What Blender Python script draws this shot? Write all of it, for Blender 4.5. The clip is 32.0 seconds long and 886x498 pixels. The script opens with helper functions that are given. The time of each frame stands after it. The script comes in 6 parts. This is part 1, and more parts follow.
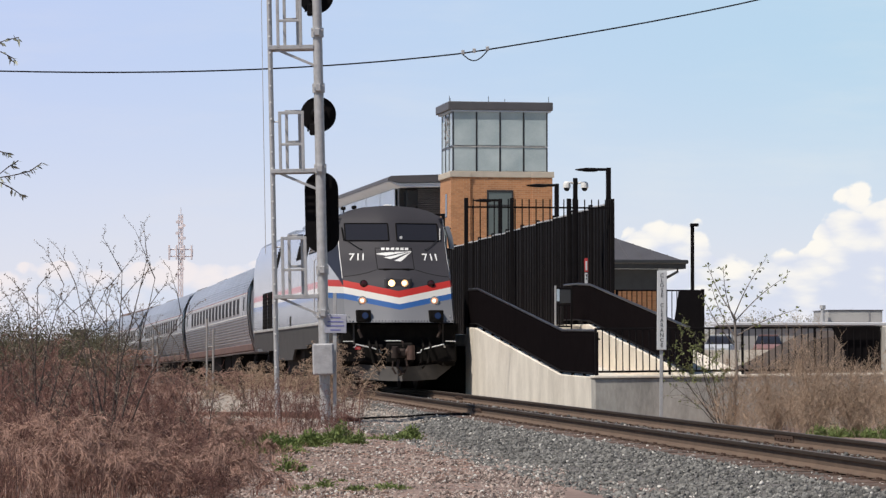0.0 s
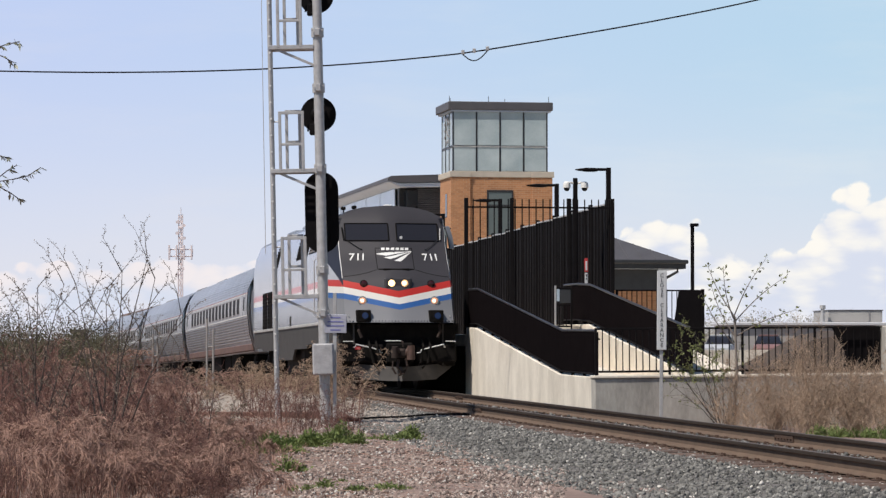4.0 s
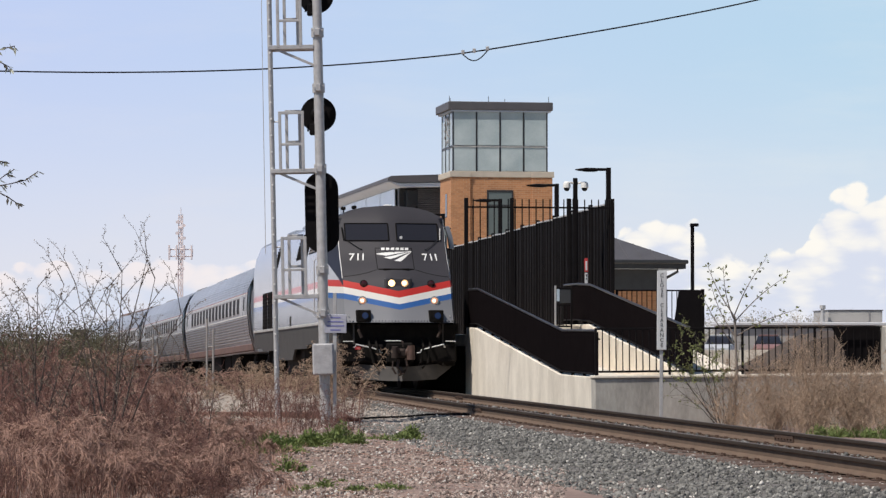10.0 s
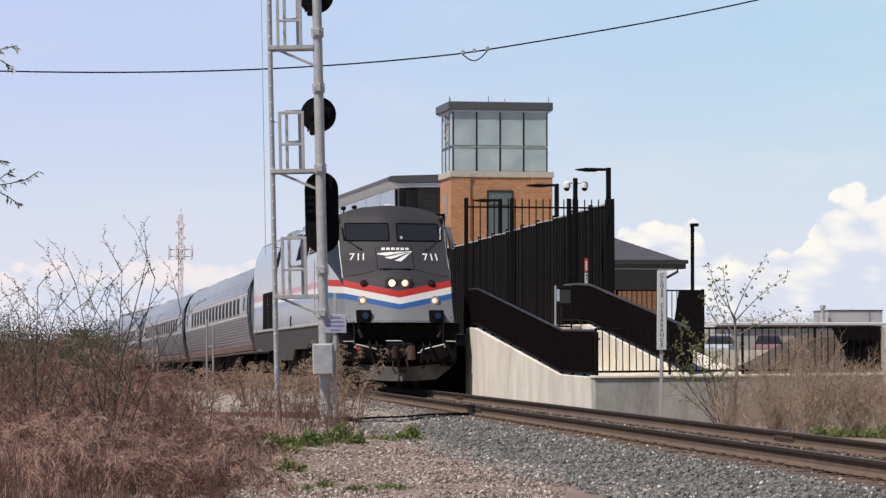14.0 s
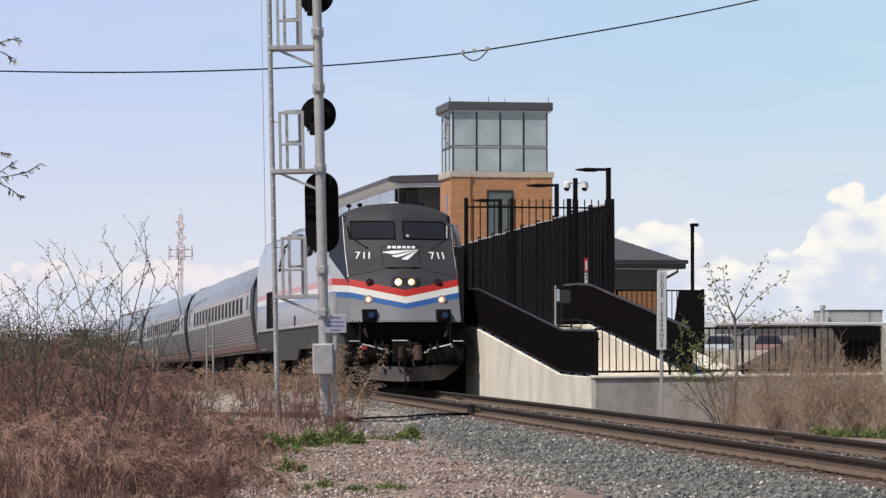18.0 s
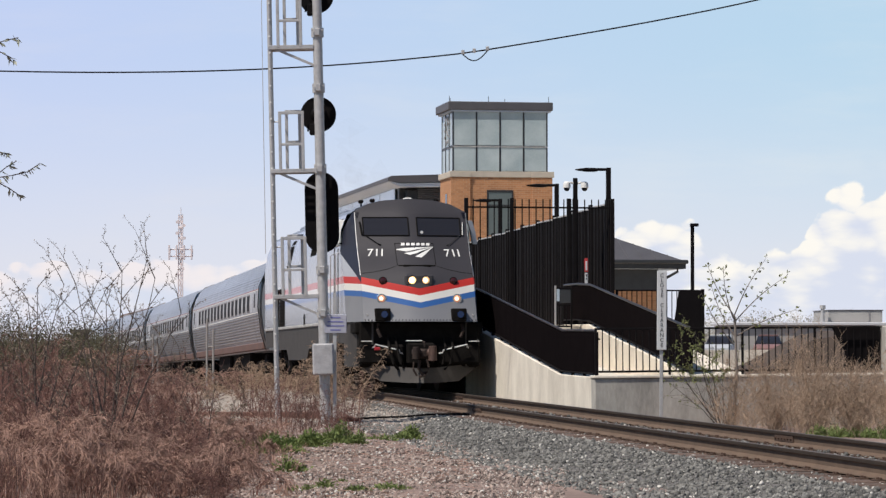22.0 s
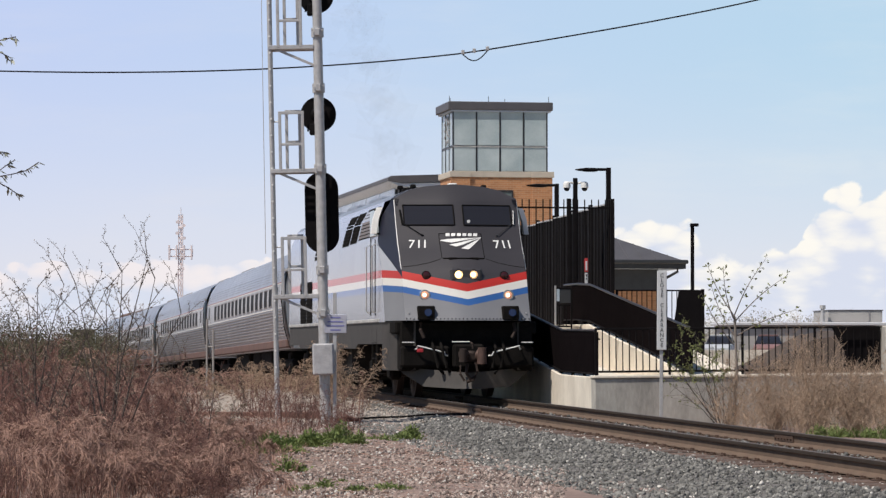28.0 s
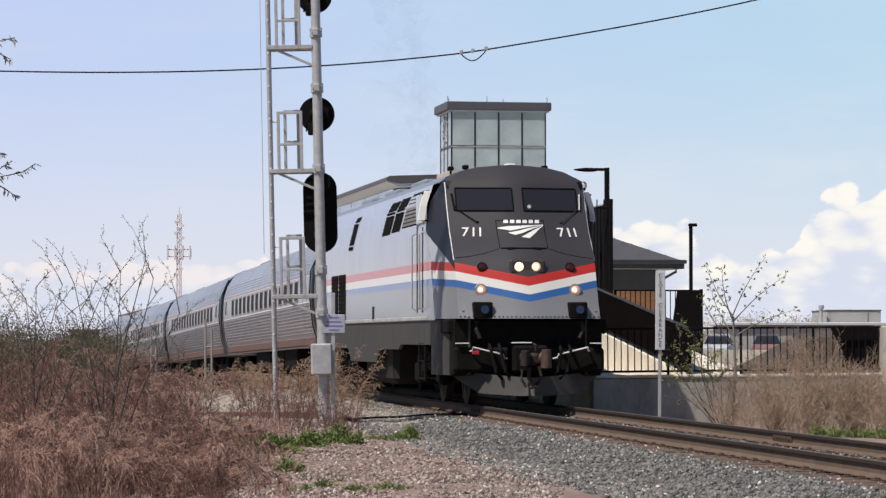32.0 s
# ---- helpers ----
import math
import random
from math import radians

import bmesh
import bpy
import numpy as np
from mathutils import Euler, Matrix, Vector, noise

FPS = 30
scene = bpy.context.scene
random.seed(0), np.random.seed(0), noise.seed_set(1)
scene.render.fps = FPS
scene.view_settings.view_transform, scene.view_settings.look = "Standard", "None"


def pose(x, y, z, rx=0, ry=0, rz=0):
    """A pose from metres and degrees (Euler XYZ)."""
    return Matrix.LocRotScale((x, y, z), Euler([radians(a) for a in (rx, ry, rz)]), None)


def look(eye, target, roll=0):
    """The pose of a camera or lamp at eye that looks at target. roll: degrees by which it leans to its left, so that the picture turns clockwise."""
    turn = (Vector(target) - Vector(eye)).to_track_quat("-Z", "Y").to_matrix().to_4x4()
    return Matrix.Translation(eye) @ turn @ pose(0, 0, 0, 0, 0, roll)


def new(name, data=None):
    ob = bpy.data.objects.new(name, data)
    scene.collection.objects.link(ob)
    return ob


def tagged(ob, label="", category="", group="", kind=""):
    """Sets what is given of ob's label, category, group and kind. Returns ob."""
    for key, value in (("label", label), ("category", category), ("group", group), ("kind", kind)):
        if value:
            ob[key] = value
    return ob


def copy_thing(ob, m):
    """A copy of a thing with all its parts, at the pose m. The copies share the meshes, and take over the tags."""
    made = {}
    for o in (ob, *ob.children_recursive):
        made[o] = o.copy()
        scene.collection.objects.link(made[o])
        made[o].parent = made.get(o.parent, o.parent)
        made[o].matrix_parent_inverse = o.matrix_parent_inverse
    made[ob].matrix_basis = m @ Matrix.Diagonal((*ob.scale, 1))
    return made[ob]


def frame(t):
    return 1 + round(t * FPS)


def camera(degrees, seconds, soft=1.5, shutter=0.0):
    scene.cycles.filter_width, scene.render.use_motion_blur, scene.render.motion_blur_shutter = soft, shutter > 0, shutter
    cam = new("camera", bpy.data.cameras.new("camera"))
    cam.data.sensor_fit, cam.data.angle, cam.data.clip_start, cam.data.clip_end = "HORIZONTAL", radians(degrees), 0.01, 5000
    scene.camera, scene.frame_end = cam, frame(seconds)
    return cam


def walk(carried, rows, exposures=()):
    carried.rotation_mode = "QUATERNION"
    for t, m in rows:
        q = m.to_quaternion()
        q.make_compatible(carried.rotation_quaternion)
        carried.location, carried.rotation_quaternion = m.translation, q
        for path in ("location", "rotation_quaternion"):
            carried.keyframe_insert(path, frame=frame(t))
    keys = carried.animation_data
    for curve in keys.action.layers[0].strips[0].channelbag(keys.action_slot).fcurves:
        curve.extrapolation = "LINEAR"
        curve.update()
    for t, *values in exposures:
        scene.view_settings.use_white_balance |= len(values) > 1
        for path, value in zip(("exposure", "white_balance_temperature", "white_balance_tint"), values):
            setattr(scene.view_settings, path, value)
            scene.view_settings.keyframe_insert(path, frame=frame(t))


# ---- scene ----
cam = camera(17.147, 32.0, soft=1.35)
walk(cam, [(0.0, pose(0, 0, 1.21, 91.751)), (31.7, pose(0, 0, 1.21, 91.751)),
           (31.85, pose(0, 0, 1.21, 91.751, 0, -0.008)), (32.0, pose(0, 0, 1.21, 91.751, 0, -0.030))],
     exposures=[(0.0, 0.0), (32.0, 0.0)])

# ---- daylight ----
SUN_TO = Vector((-0.786, -0.618, 1.54)).normalized()
world = bpy.data.worlds.new("sky")
scene.world = world
world.use_nodes = True
_n, _l = world.node_tree.nodes, world.node_tree.links
sky = _n.new("ShaderNodeTexSky")
sky.sky_type, sky.sun_disc = "NISHITA", False
sky.sun_elevation = math.asin(SUN_TO.z)
sky.sun_rotation = math.atan2(SUN_TO.x, SUN_TO.y)
sky.air_density, sky.dust_density, sky.ozone_density = 1.0, 0.4, 3.0
_n["Background"].inputs[1].default_value = 0.085
_l.new(sky.outputs[0], _n["Background"].inputs[0])
sun = new("sun", bpy.data.lights.new("sun", "SUN"))
sun.data.energy, sun.data.angle, sun.data.color = 5.0, radians(0.6), (1.0, 0.935, 0.855)
sun.matrix_world = look(SUN_TO * 50, (0, 0, 0))


# ---- mesh building ----
class Mesh:
    """Vertices and faces of one part."""

    def __init__(self):
        self.v, self.f = [], []

    def add(self, vs, fs):
        k = len(self.v)
        self.v += [tuple(p) for p in vs]
        self.f += [tuple(i + k for i in q) for q in fs]
        return self

    def box(self, x0, x1, y0, y1, z0, z1, b=0.0, m=None):
        if x1 < x0: x0, x1 = x1, x0
        if y1 < y0: y0, y1 = y1, y0
        if z1 < z0: z0, z1 = z1, z0
        b = min(b, (x1 - x0) * .45, (y1 - y0) * .45, (z1 - z0) * .45)
        if b <= 0:
            vs = [(x, y, z) for x in (x0, x1) for y in (y0, y1) for z in (z0, z1)]
            fs = [(0, 1, 3, 2), (4, 6, 7, 5), (0, 4, 5, 1), (2, 3, 7, 6), (0, 2, 6, 4), (1, 5, 7, 3)]
        else:
            vs, ix = [], {}
            for i in (0, 1):
                for j in (0, 1):
                    for k in (0, 1):
                        X, Y, Z = (x0, x1)[i], (y0, y1)[j], (z0, z1)[k]
                        x, y, z = X + (b, -b)[i], Y + (b, -b)[j], Z + (b, -b)[k]
                        for a, p in (("x", (X, y, z)), ("y", (x, Y, z)), ("z", (x, y, Z))):
                            ix[i, j, k, a] = len(vs)
                            vs.append(p)
            q = lambda *s: tuple(ix[t] for t in s)
            fs = []
            for i in (0, 1):
                fs.append(q((i, 0, 0, "x"), (i, 1, 0, "x"), (i, 1, 1, "x"), (i, 0, 1, "x")))
                fs.append(q((0, i, 0, "y"), (1, i, 0, "y"), (1, i, 1, "y"), (0, i, 1, "y")))
                fs.append(q((0, 0, i, "z"), (1, 0, i, "z"), (1, 1, i, "z"), (0, 1, i, "z")))
                for j in (0, 1):
                    fs.append(q((i, j, 0, "x"), (i, j, 1, "x"), (i, j, 1, "y"), (i, j, 0, "y")))
                    fs.append(q((i, 0, j, "x"), (i, 1, j, "x"), (i, 1, j, "z"), (i, 0, j, "z")))
                    fs.append(q((0, i, j, "y"), (1, i, j, "y"), (1, i, j, "z"), (0, i, j, "z")))
                    for k in (0, 1):
                        fs.append(q((i, j, k, "x"), (i, j, k, "y"), (i, j, k, "z")))
        if m is not None:
            vs = [m @ Vector(p) for p in vs]
        return self.add(vs, fs)

    def loft(self, rings, closed=True, caps=True):
        n = len(rings[0])
        vs = [p for r in rings for p in r]
        fs = []
        for i in range(len(rings) - 1):
            for j in range(n if closed else n - 1):
                a, b = i * n + j, i * n + (j + 1) % n
                fs.append((a, b, b + n, a + n))
        if caps and closed:
            fs += [tuple(range(n))[::-1], tuple(range(len(vs) - n, len(vs)))]
        return self.add(vs, fs)

    def tube(self, pts, r, n=8, caps=True):
        pts = [Vector(p) for p in pts]
        rs = r if isinstance(r, (list, tuple)) else [r] * len(pts)
        rings = []
        for i, p in enumerate(pts):
            d = (pts[min(i + 1, len(pts) - 1)] - pts[max(i - 1, 0)]).normalized()
            a = d.cross(Vector((0, 0, 1)) if abs(d.z) < .9 else Vector((1, 0, 0))).normalized()
            b = d.cross(a)
            rings.append([p + (a * math.cos(t) + b * math.sin(t)) * rs[i] for t in [2 * math.pi * k / n for k in range(n)]])
        return self.loft(rings, True, caps)

    def prism(self, poly, depth, m=None):
        """poly: (x, z) outline, pushed along y from 0 to depth."""
        n = len(poly)
        vs = [(x, 0, z) for x, z in poly] + [(x, depth, z) for x, z in poly]
        if m is not None:
            vs = [m @ Vector(p) for p in vs]
        fs = [tuple(range(n)), tuple(range(n, 2 * n))[::-1]] + [(i, i + n, (i + 1) % n + n, (i + 1) % n) for i in range(n)]
        return self.add(vs, fs)

    def data(self, name, smooth=False):
        me = bpy.data.meshes.new(name)
        me.from_pydata(self.v, [], self.f)
        bm = bmesh.new()
        bm.from_mesh(me)
        bmesh.ops.recalc_face_normals(bm, faces=bm.faces)
        bm.to_mesh(me)
        bm.free()
        if smooth:
            me.shade_smooth()
            me.set_sharp_from_angle(angle=radians(40))
        return me


def part(name, mesh, material, parent=None, label="", smooth=False, at=None):
    me = mesh.data(name, smooth) if isinstance(mesh, Mesh) else mesh
    ob = new(name, me)
    if material is not None and not me.materials:
        me.materials.append(material)
    if parent is not None:
        ob.parent = parent
    if at is not None:
        ob.matrix_basis = at
    if label:
        ob["label"] = label
    return ob


def thing(name, m, label, category, group="", kind=""):
    ob = new(name)
    ob.empty_display_size = 0.2
    ob.matrix_basis = m
    return tagged(ob, label, category, group, kind)


def segments(p0, p1, r0, r1, n=3):
    """Tapered sticks from p0 to p1 as one mesh; arrays."""
    p0, p1 = np.asarray(p0, float), np.asarray(p1, float)
    r0, r1 = np.broadcast_to(r0, len(p0)), np.broadcast_to(r1, len(p0))
    d = p1 - p0
    d /= np.linalg.norm(d, axis=1, keepdims=True) + 1e-9
    ref = np.where(np.abs(d[:, 2:3]) < .9, [[0, 0, 1.]], [[1., 0, 0]])
    a = np.cross(d, ref)
    a /= np.linalg.norm(a, axis=1, keepdims=True)
    b = np.cross(d, a)
    t = 2 * np.pi * np.arange(n) / n
    c, s = np.cos(t)[None, :, None], np.sin(t)[None, :, None]
    ring = a[:, None] * c + b[:, None] * s
    v = np.concatenate([p0[:, None] + ring * r0[:, None, None], p1[:, None] + ring * r1[:, None, None]], 1).reshape(-1, 3)
    j = np.arange(n)
    q = np.stack([j, (j + 1) % n, (j + 1) % n + n, j + n], 1)
    f = (np.arange(len(p0))[:, None, None] * 2 * n + q[None]).reshape(-1, 4)
    return quick(v, f)


def quick(v, f):
    me = bpy.data.meshes.new("m")
    k = f.shape[1]
    me.vertices.add(len(v))
    me.vertices.foreach_set("co", np.ascontiguousarray(v, dtype=np.float32).ravel())
    me.loops.add(f.size)
    me.loops.foreach_set("vertex_index", np.ascontiguousarray(f, dtype=np.int32).ravel())
    me.polygons.add(len(f))
    me.polygons.foreach_set("loop_start", np.arange(0, f.size, k, dtype=np.int32))
    me.update(calc_edges=True)
    me.validate()
    return me


def leaves(c, size, rng, droop=.3, way=None, width=.28):
    """Small diamond leaves round the points c."""
    c = np.asarray(c, float)
    n = len(c)
    d = rng.normal(size=(n, 3))
    d[:, 2] -= droop
    if way is not None:
        d = d * .45 + way
    d /= np.linalg.norm(d, axis=1, keepdims=True)
    s = np.cross(d, rng.normal(size=(n, 3)))
    s /= np.linalg.norm(s, axis=1, keepdims=True)
    L = (size * rng.uniform(.6, 1.3, n))[:, None]
    v = np.stack([c, c + d * L * .5 + s * L * width, c + d * L, c + d * L * .5 - s * L * width], 1).reshape(-1, 3)
    return quick(v, np.arange(4 * n).reshape(-1, 4))


# ---- materials ----
def mat(name, c1, c2=None, scale=3.0, rough=0.7, metal=0.0, bump=0.15, fine=40.0, spec=0.5, streak=1.0, island=0.0, objrand=0.0, contrast=1.0):
    """A surface whose colour goes between c1 and c2 at two scales."""
    c2 = c2 or tuple(x * .75 for x in c1)
    m = bpy.data.materials.new(name)
    m.use_nodes = True
    N, L = m.node_tree.nodes, m.node_tree.links
    bs = N["Principled BSDF"]
    tc, mp = N.new("ShaderNodeTexCoord"), N.new("ShaderNodeMapping")
    L.new(tc.outputs["Object"], mp.inputs[0])
    mp.inputs["Scale"].default_value = (1, 1, streak)
    n1, n2 = N.new("ShaderNodeTexNoise"), N.new("ShaderNodeTexNoise")
    for q, s in ((n1, scale), (n2, fine)):
        q.inputs["Scale"].default_value = s
        q.inputs["Detail"].default_value = 5
        L.new(mp.outputs[0], q.inputs["Vector"])
    add = N.new("ShaderNodeMath")
    add.operation = "MULTIPLY_ADD"
    add.inputs[1].default_value = .4
    L.new(n2.outputs[0], add.inputs[0])
    L.new(n1.outputs[0], add.inputs[2])
    fac = add.outputs[0]
    for amount, node, out in ((island, "ShaderNodeNewGeometry", "Random Per Island"), (objrand, "ShaderNodeObjectInfo", "Random")):
        if amount:
            g, k = N.new(node), N.new("ShaderNodeMath")
            k.operation = "MULTIPLY_ADD"
            k.inputs[1].default_value = amount
            L.new(g.outputs[out], k.inputs[0])
            L.new(fac, k.inputs[2])
            fac = k.outputs[0]
    mr = N.new("ShaderNodeMapRange")
    mid, w = .7 + (island + objrand) / 2, .32 / contrast + (island + objrand) / 2
    mr.inputs[1].default_value, mr.inputs[2].default_value = mid - w, mid + w
    L.new(fac, mr.inputs[0])
    mix = N.new("ShaderNodeMix")
    mix.data_type = "RGBA"
    mix.inputs[6].default_value, mix.inputs[7].default_value = (*c1, 1), (*c2, 1)
    L.new(mr.outputs[0], mix.inputs[0])
    L.new(mix.outputs[2], bs.inputs["Base Color"])
    bs.inputs["Roughness"].default_value = rough
    bs.inputs["Metallic"].default_value = metal
    bs.inputs["Specular IOR Level"].default_value = spec
    if bump:
        bp = N.new("ShaderNodeBump")
        bp.inputs["Strength"].default_value = bump
        bp.inputs["Distance"].default_value = .02
        L.new(n2.outputs[0], bp.inputs["Height"])
        L.new(bp.outputs[0], bs.inputs["Normal"])
    return m


def livery(name, upper, upper2, vee=0.205, navy=None, rough=0.35):
    """Grey body with a red, a white and a blue band that rise to the sides; the upper colour above them."""
    m = mat(name, upper, upper2, scale=1.2, rough=rough, bump=0.02, streak=.4, metal=.1)
    N, L = m.node_tree.nodes, m.node_tree.links
    bs = N["Principled BSDF"]
    base = bs.inputs["Base Color"].links[0].from_socket
    tc, sp = N.new("ShaderNodeTexCoord"), N.new("ShaderNodeSeparateXYZ")
    L.new(tc.outputs["Object"], sp.inputs[0])

    def math_node(op, a, b=None):
        k = N.new("ShaderNodeMath")
        k.operation = op
        for i, s in enumerate((a, b)):
            if s is None: continue
            if isinstance(s, (int, float)): k.inputs[i].default_value = s
            else: L.new(s, k.inputs[i])
        return k.outputs[0]

    ax = math_node("ABSOLUTE", sp.outputs[0])
    z = math_node("SUBTRACT", sp.outputs[2], math_node("MULTIPLY", ax, vee))

    def over(lower, colour, sock):
        g = math_node("GREATER_THAN", sock, lower)
        x = N.new("ShaderNodeMix")
        x.data_type = "RGBA"
        L.new(g, x.inputs[0])
        return x

    cur = None
    nz = N.new("ShaderNodeTexNoise")
    nz.inputs["Scale"].default_value = 1.5
    nz.inputs["Detail"].default_value = 6
    L.new(tc.outputs["Object"], nz.inputs["Vector"])
    low = N.new("ShaderNodeMix")
    low.data_type = "RGBA"
    low.inputs[6].default_value, low.inputs[7].default_value = (.165, .165, .175, 1), (.22, .22, .23, 1)
    L.new(nz.outputs[0], low.inputs[0])
    cur = low.outputs[2]
    for lo, col in ((1.87, (.032, .105, .30)), (2.0, (.66, .63, .58)), (2.155, (.45, .030, .022)), (2.315, None)):
        x = over(lo, col, z)
        L.new(cur, x.inputs[6])
        if col:
            x.inputs[7].default_value = (*col, 1)
        else:
            L.new(base, x.inputs[7])
        cur = x.outputs[2]
    if navy:
        edge = math_node("MULTIPLY_ADD", ax, 3.0)
        edge.node.inputs[2].default_value = 2.44 - 3.0 * 1.28
        x = N.new("ShaderNodeMix")
        x.data_type = "RGBA"
        L.new(math_node("GREATER_THAN", sp.outputs[2], edge), x.inputs[0])
        L.new(cur, x.inputs[6])
        x.inputs[7].default_value = (*navy, 1)
        cur = x.outputs[2]
    L.new(cur, bs.inputs["Base Color"])
    return m


def glow(name, colour, strength):
    m = bpy.data.materials.new(name)
    m.use_nodes = True
    bs = m.node_tree.nodes["Principled BSDF"]
    bs.inputs["Base Color"].default_value = (*colour, 1)
    bs.inputs["Emission Color"].default_value = (*colour, 1)
    bs.inputs["Emission Strength"].default_value = strength
    return m


def glassy(name, colour, rough=0.05, alpha=1.0):
    m = bpy.data.materials.new(name)
    m.use_nodes = True
    bs = m.node_tree.nodes["Principled BSDF"]
    bs.inputs["Base Color"].default_value = (*colour, 1)
    bs.inputs["Roughness"].default_value = rough
    bs.inputs["Specular IOR Level"].default_value = 0.6
    return m


M_CONC = mat("concrete", (.78, .71, .60), (.56, .50, .415), 1.5, .85, bump=.25, fine=18, streak=.45, contrast=1.4)
M_GUARD = mat("black_gloss_paint", (.0066, .0052, .0057), (.0095, .0076, .0081), 4, .6, bump=.04, spec=.0)
M_CAPRAIL = mat("worn_black_rail", (.012, .011, .012), (.03, .028, .03), 6, .35, bump=.05, spec=.5)
M_CONC_OLD = mat("weathered_concrete", (.46, .43, .385), (.25, .235, .21), 1.6, .9, bump=.3, fine=20, streak=.35, contrast=1.4)
M_BLACK = mat("black_paint", (.0085, .0076, .0080), (.014, .0125, .0130), 4, .6, bump=.05, spec=.02)
M_GALV = mat("galvanised_steel", (.54, .525, .52), (.37, .36, .355), 9, .45, .35, bump=.05, fine=90)
# radio tower steel, made pale in colour to stand for distance haze
M_MASTHAZE = mat("haze_paled_mast", (.74, .66, .66), (.60, .54, .55), 3, .6, bump=0)
M_RAIL = mat("rusty_rail_side", (.055, .032, .022), (.095, .055, .037), 5, .85, .2, bump=.3, fine=60)
M_RAILWEB = mat("dusty_rail_web", (.140, .092, .062), (.085, .055, .037), 4, .9, bump=.2, fine=50)
M_RAILDARK = mat("dark_rail_head", (.030, .023, .019), (.05, .036, .028), 4, .8, bump=.15, fine=60, spec=.15)
M_PALE = mat("pale_stone", (.62, .59, .54), (.40, .37, .33), 3, .9, island=.8)
M_RAILTOP = mat("worn_rail_head", (.145, .118, .10), (.10, .080, .068), 3, .6, .35, bump=.05, fine=60)
M_TIE = mat("weathered_tie", (.165, .108, .084), (.070, .05, .042), 4, .95, bump=.6, fine=30, objrand=.5)
M_STONE = mat("ballast_stone", (.034, .034, .033), (.25, .24, .22), 2, .95, bump=.3, fine=50, island=1.0, contrast=3.0)
M_GRAVEL = mat("tan_gravel", (.048, .036, .031), (.45, .355, .305), 2, .95, bump=.3, fine=50, island=1.0, contrast=3.0)
M_GROUND = mat("gravelly_ground", (.140, .092, .076), (.29, .208, .172), .9, .97, bump=.9, fine=16)
M_SHSTONE = mat("pale_gravel_stone", (.52, .45, .385), (.22, .185, .155), 3, .9, island=.8)
M_SHOULDER = mat("pale_gravel", (.43, .37, .315), (.22, .185, .155), 9, .97, bump=1.0, fine=34, contrast=1.5)
M_BALLAST = mat("ballast_bed", (.060, .056, .053), (.17, .155, .143), 6, .97, bump=1.0, fine=22)
M_STONETRIM = mat("limestone_trim", (.52, .45, .37), (.42, .37, .30), 3, .85)
M_ROOFGREY = mat("grey_metal_roof", (.115, .11, .115), (.085, .08, .085), 2, .5, .3)
M_SOFFIT = mat("pale_soffit", (.44, .48, .54), (.38, .42, .48), 2, .7)
M_FROST = mat("frosted_glass", (.47, .53, .53), (.30, .36, .375), .9, .22, bump=.0, spec=.5, contrast=1.5)
M_MULL = mat("dark_mullion", (.05, .052, .055), (.035, .035, .038), 3, .4, .5)
M_NOSE = livery("nose_livery", (.052, .047, .050), (.040, .037, .039))
M_CHEEK = livery("cheek_livery", (.40, .41, .44), (.36, .37, .40), navy=(.009, .009, .022), rough=.5)
M_SIDE = livery("side_livery", (.36, .37, .40), (.30, .31, .34), rough=.17)
M_LOCOROOF = mat("loco_roof_grey", (.25, .28, .33), (.20, .22, .27), 1.2, .45, .2)
M_SKIRT = mat("dirty_grey_skirt", (.050, .044, .040), (.028, .025, .023), 2.5, .75, bump=.15)
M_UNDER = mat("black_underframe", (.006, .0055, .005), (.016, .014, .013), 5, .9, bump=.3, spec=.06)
M_SILL = mat("worn_sill_paint", (.44, .43, .41), (.26, .25, .24), 3, .6, bump=.05, contrast=1.6)
M_TANK = mat("grimy_tank_paint", (.035, .031, .028), (.020, .018, .017), 3, .85, bump=.2, spec=.1)
M_COUPLER = mat("rusty_coupler", (.05, .032, .025), (.025, .018, .016), 8, .8, .4, bump=.3)
M_KNUCKLE = mat("worn_brown_steel", (.13, .075, .06), (.06, .038, .03), 8, .6, .3, bump=.3)
M_PLOW = mat("grey_plow", (.068, .060, .054), (.042, .038, .035), 4, .7, .1)
M_CABGLASS = glassy("cab_glass", (.020, .019, .022), .10)
M_WHITE = mat("white_paint", (.74, .73, .70), (.64, .63, .60), 5, .6, bump=.05)
M_REDLENS = glassy("dark_red_lens", (.045, .008, .008), .15)
M_BLUELENS = glassy("blue_lens", (.012, .03, .10), .2)
M_LAMP = glow("headlight_glow", (1.0, .78, .42), 7.0)
M_LAMP_SIDE = glow("second_headlight_glow", (1.0, .72, .40), 3.0)
M_LAMPHOT = glow("bright_reflector", (1.0, .66, .28), 1.7)
M_LAMPRING = glow("warm_reflector", (.85, .50, .24), .55)
M_LAMPDIM = glow("ditch_light_glow", (1.0, .74, .50), 2.2)
M_DITCHRING = glow("ditch_reflector", (.75, .33, .20), .42)
M_CHROME = mat("chrome", (.55, .55, .55), (.4, .4, .4), 5, .2, 1.0, bump=0)
M_STEEL = mat("stainless_steel", (.54, .57, .63), (.41, .43, .48), 1.2, .38, .65, bump=.03, streak=.3)
M_STEELDIM = mat("dull_steel", (.37, .345, .335), (.22, .20, .195), 1.2, .5, .5, bump=.05)
M_BROWN = mat("brown_dirt_skirt", (.15, .078, .062), (.085, .055, .048), 2, .85)
M_COACHWIN = mat("coach_window", (.012, .013, .016), (.02, .021, .024), 2, .5, bump=0, spec=.04)
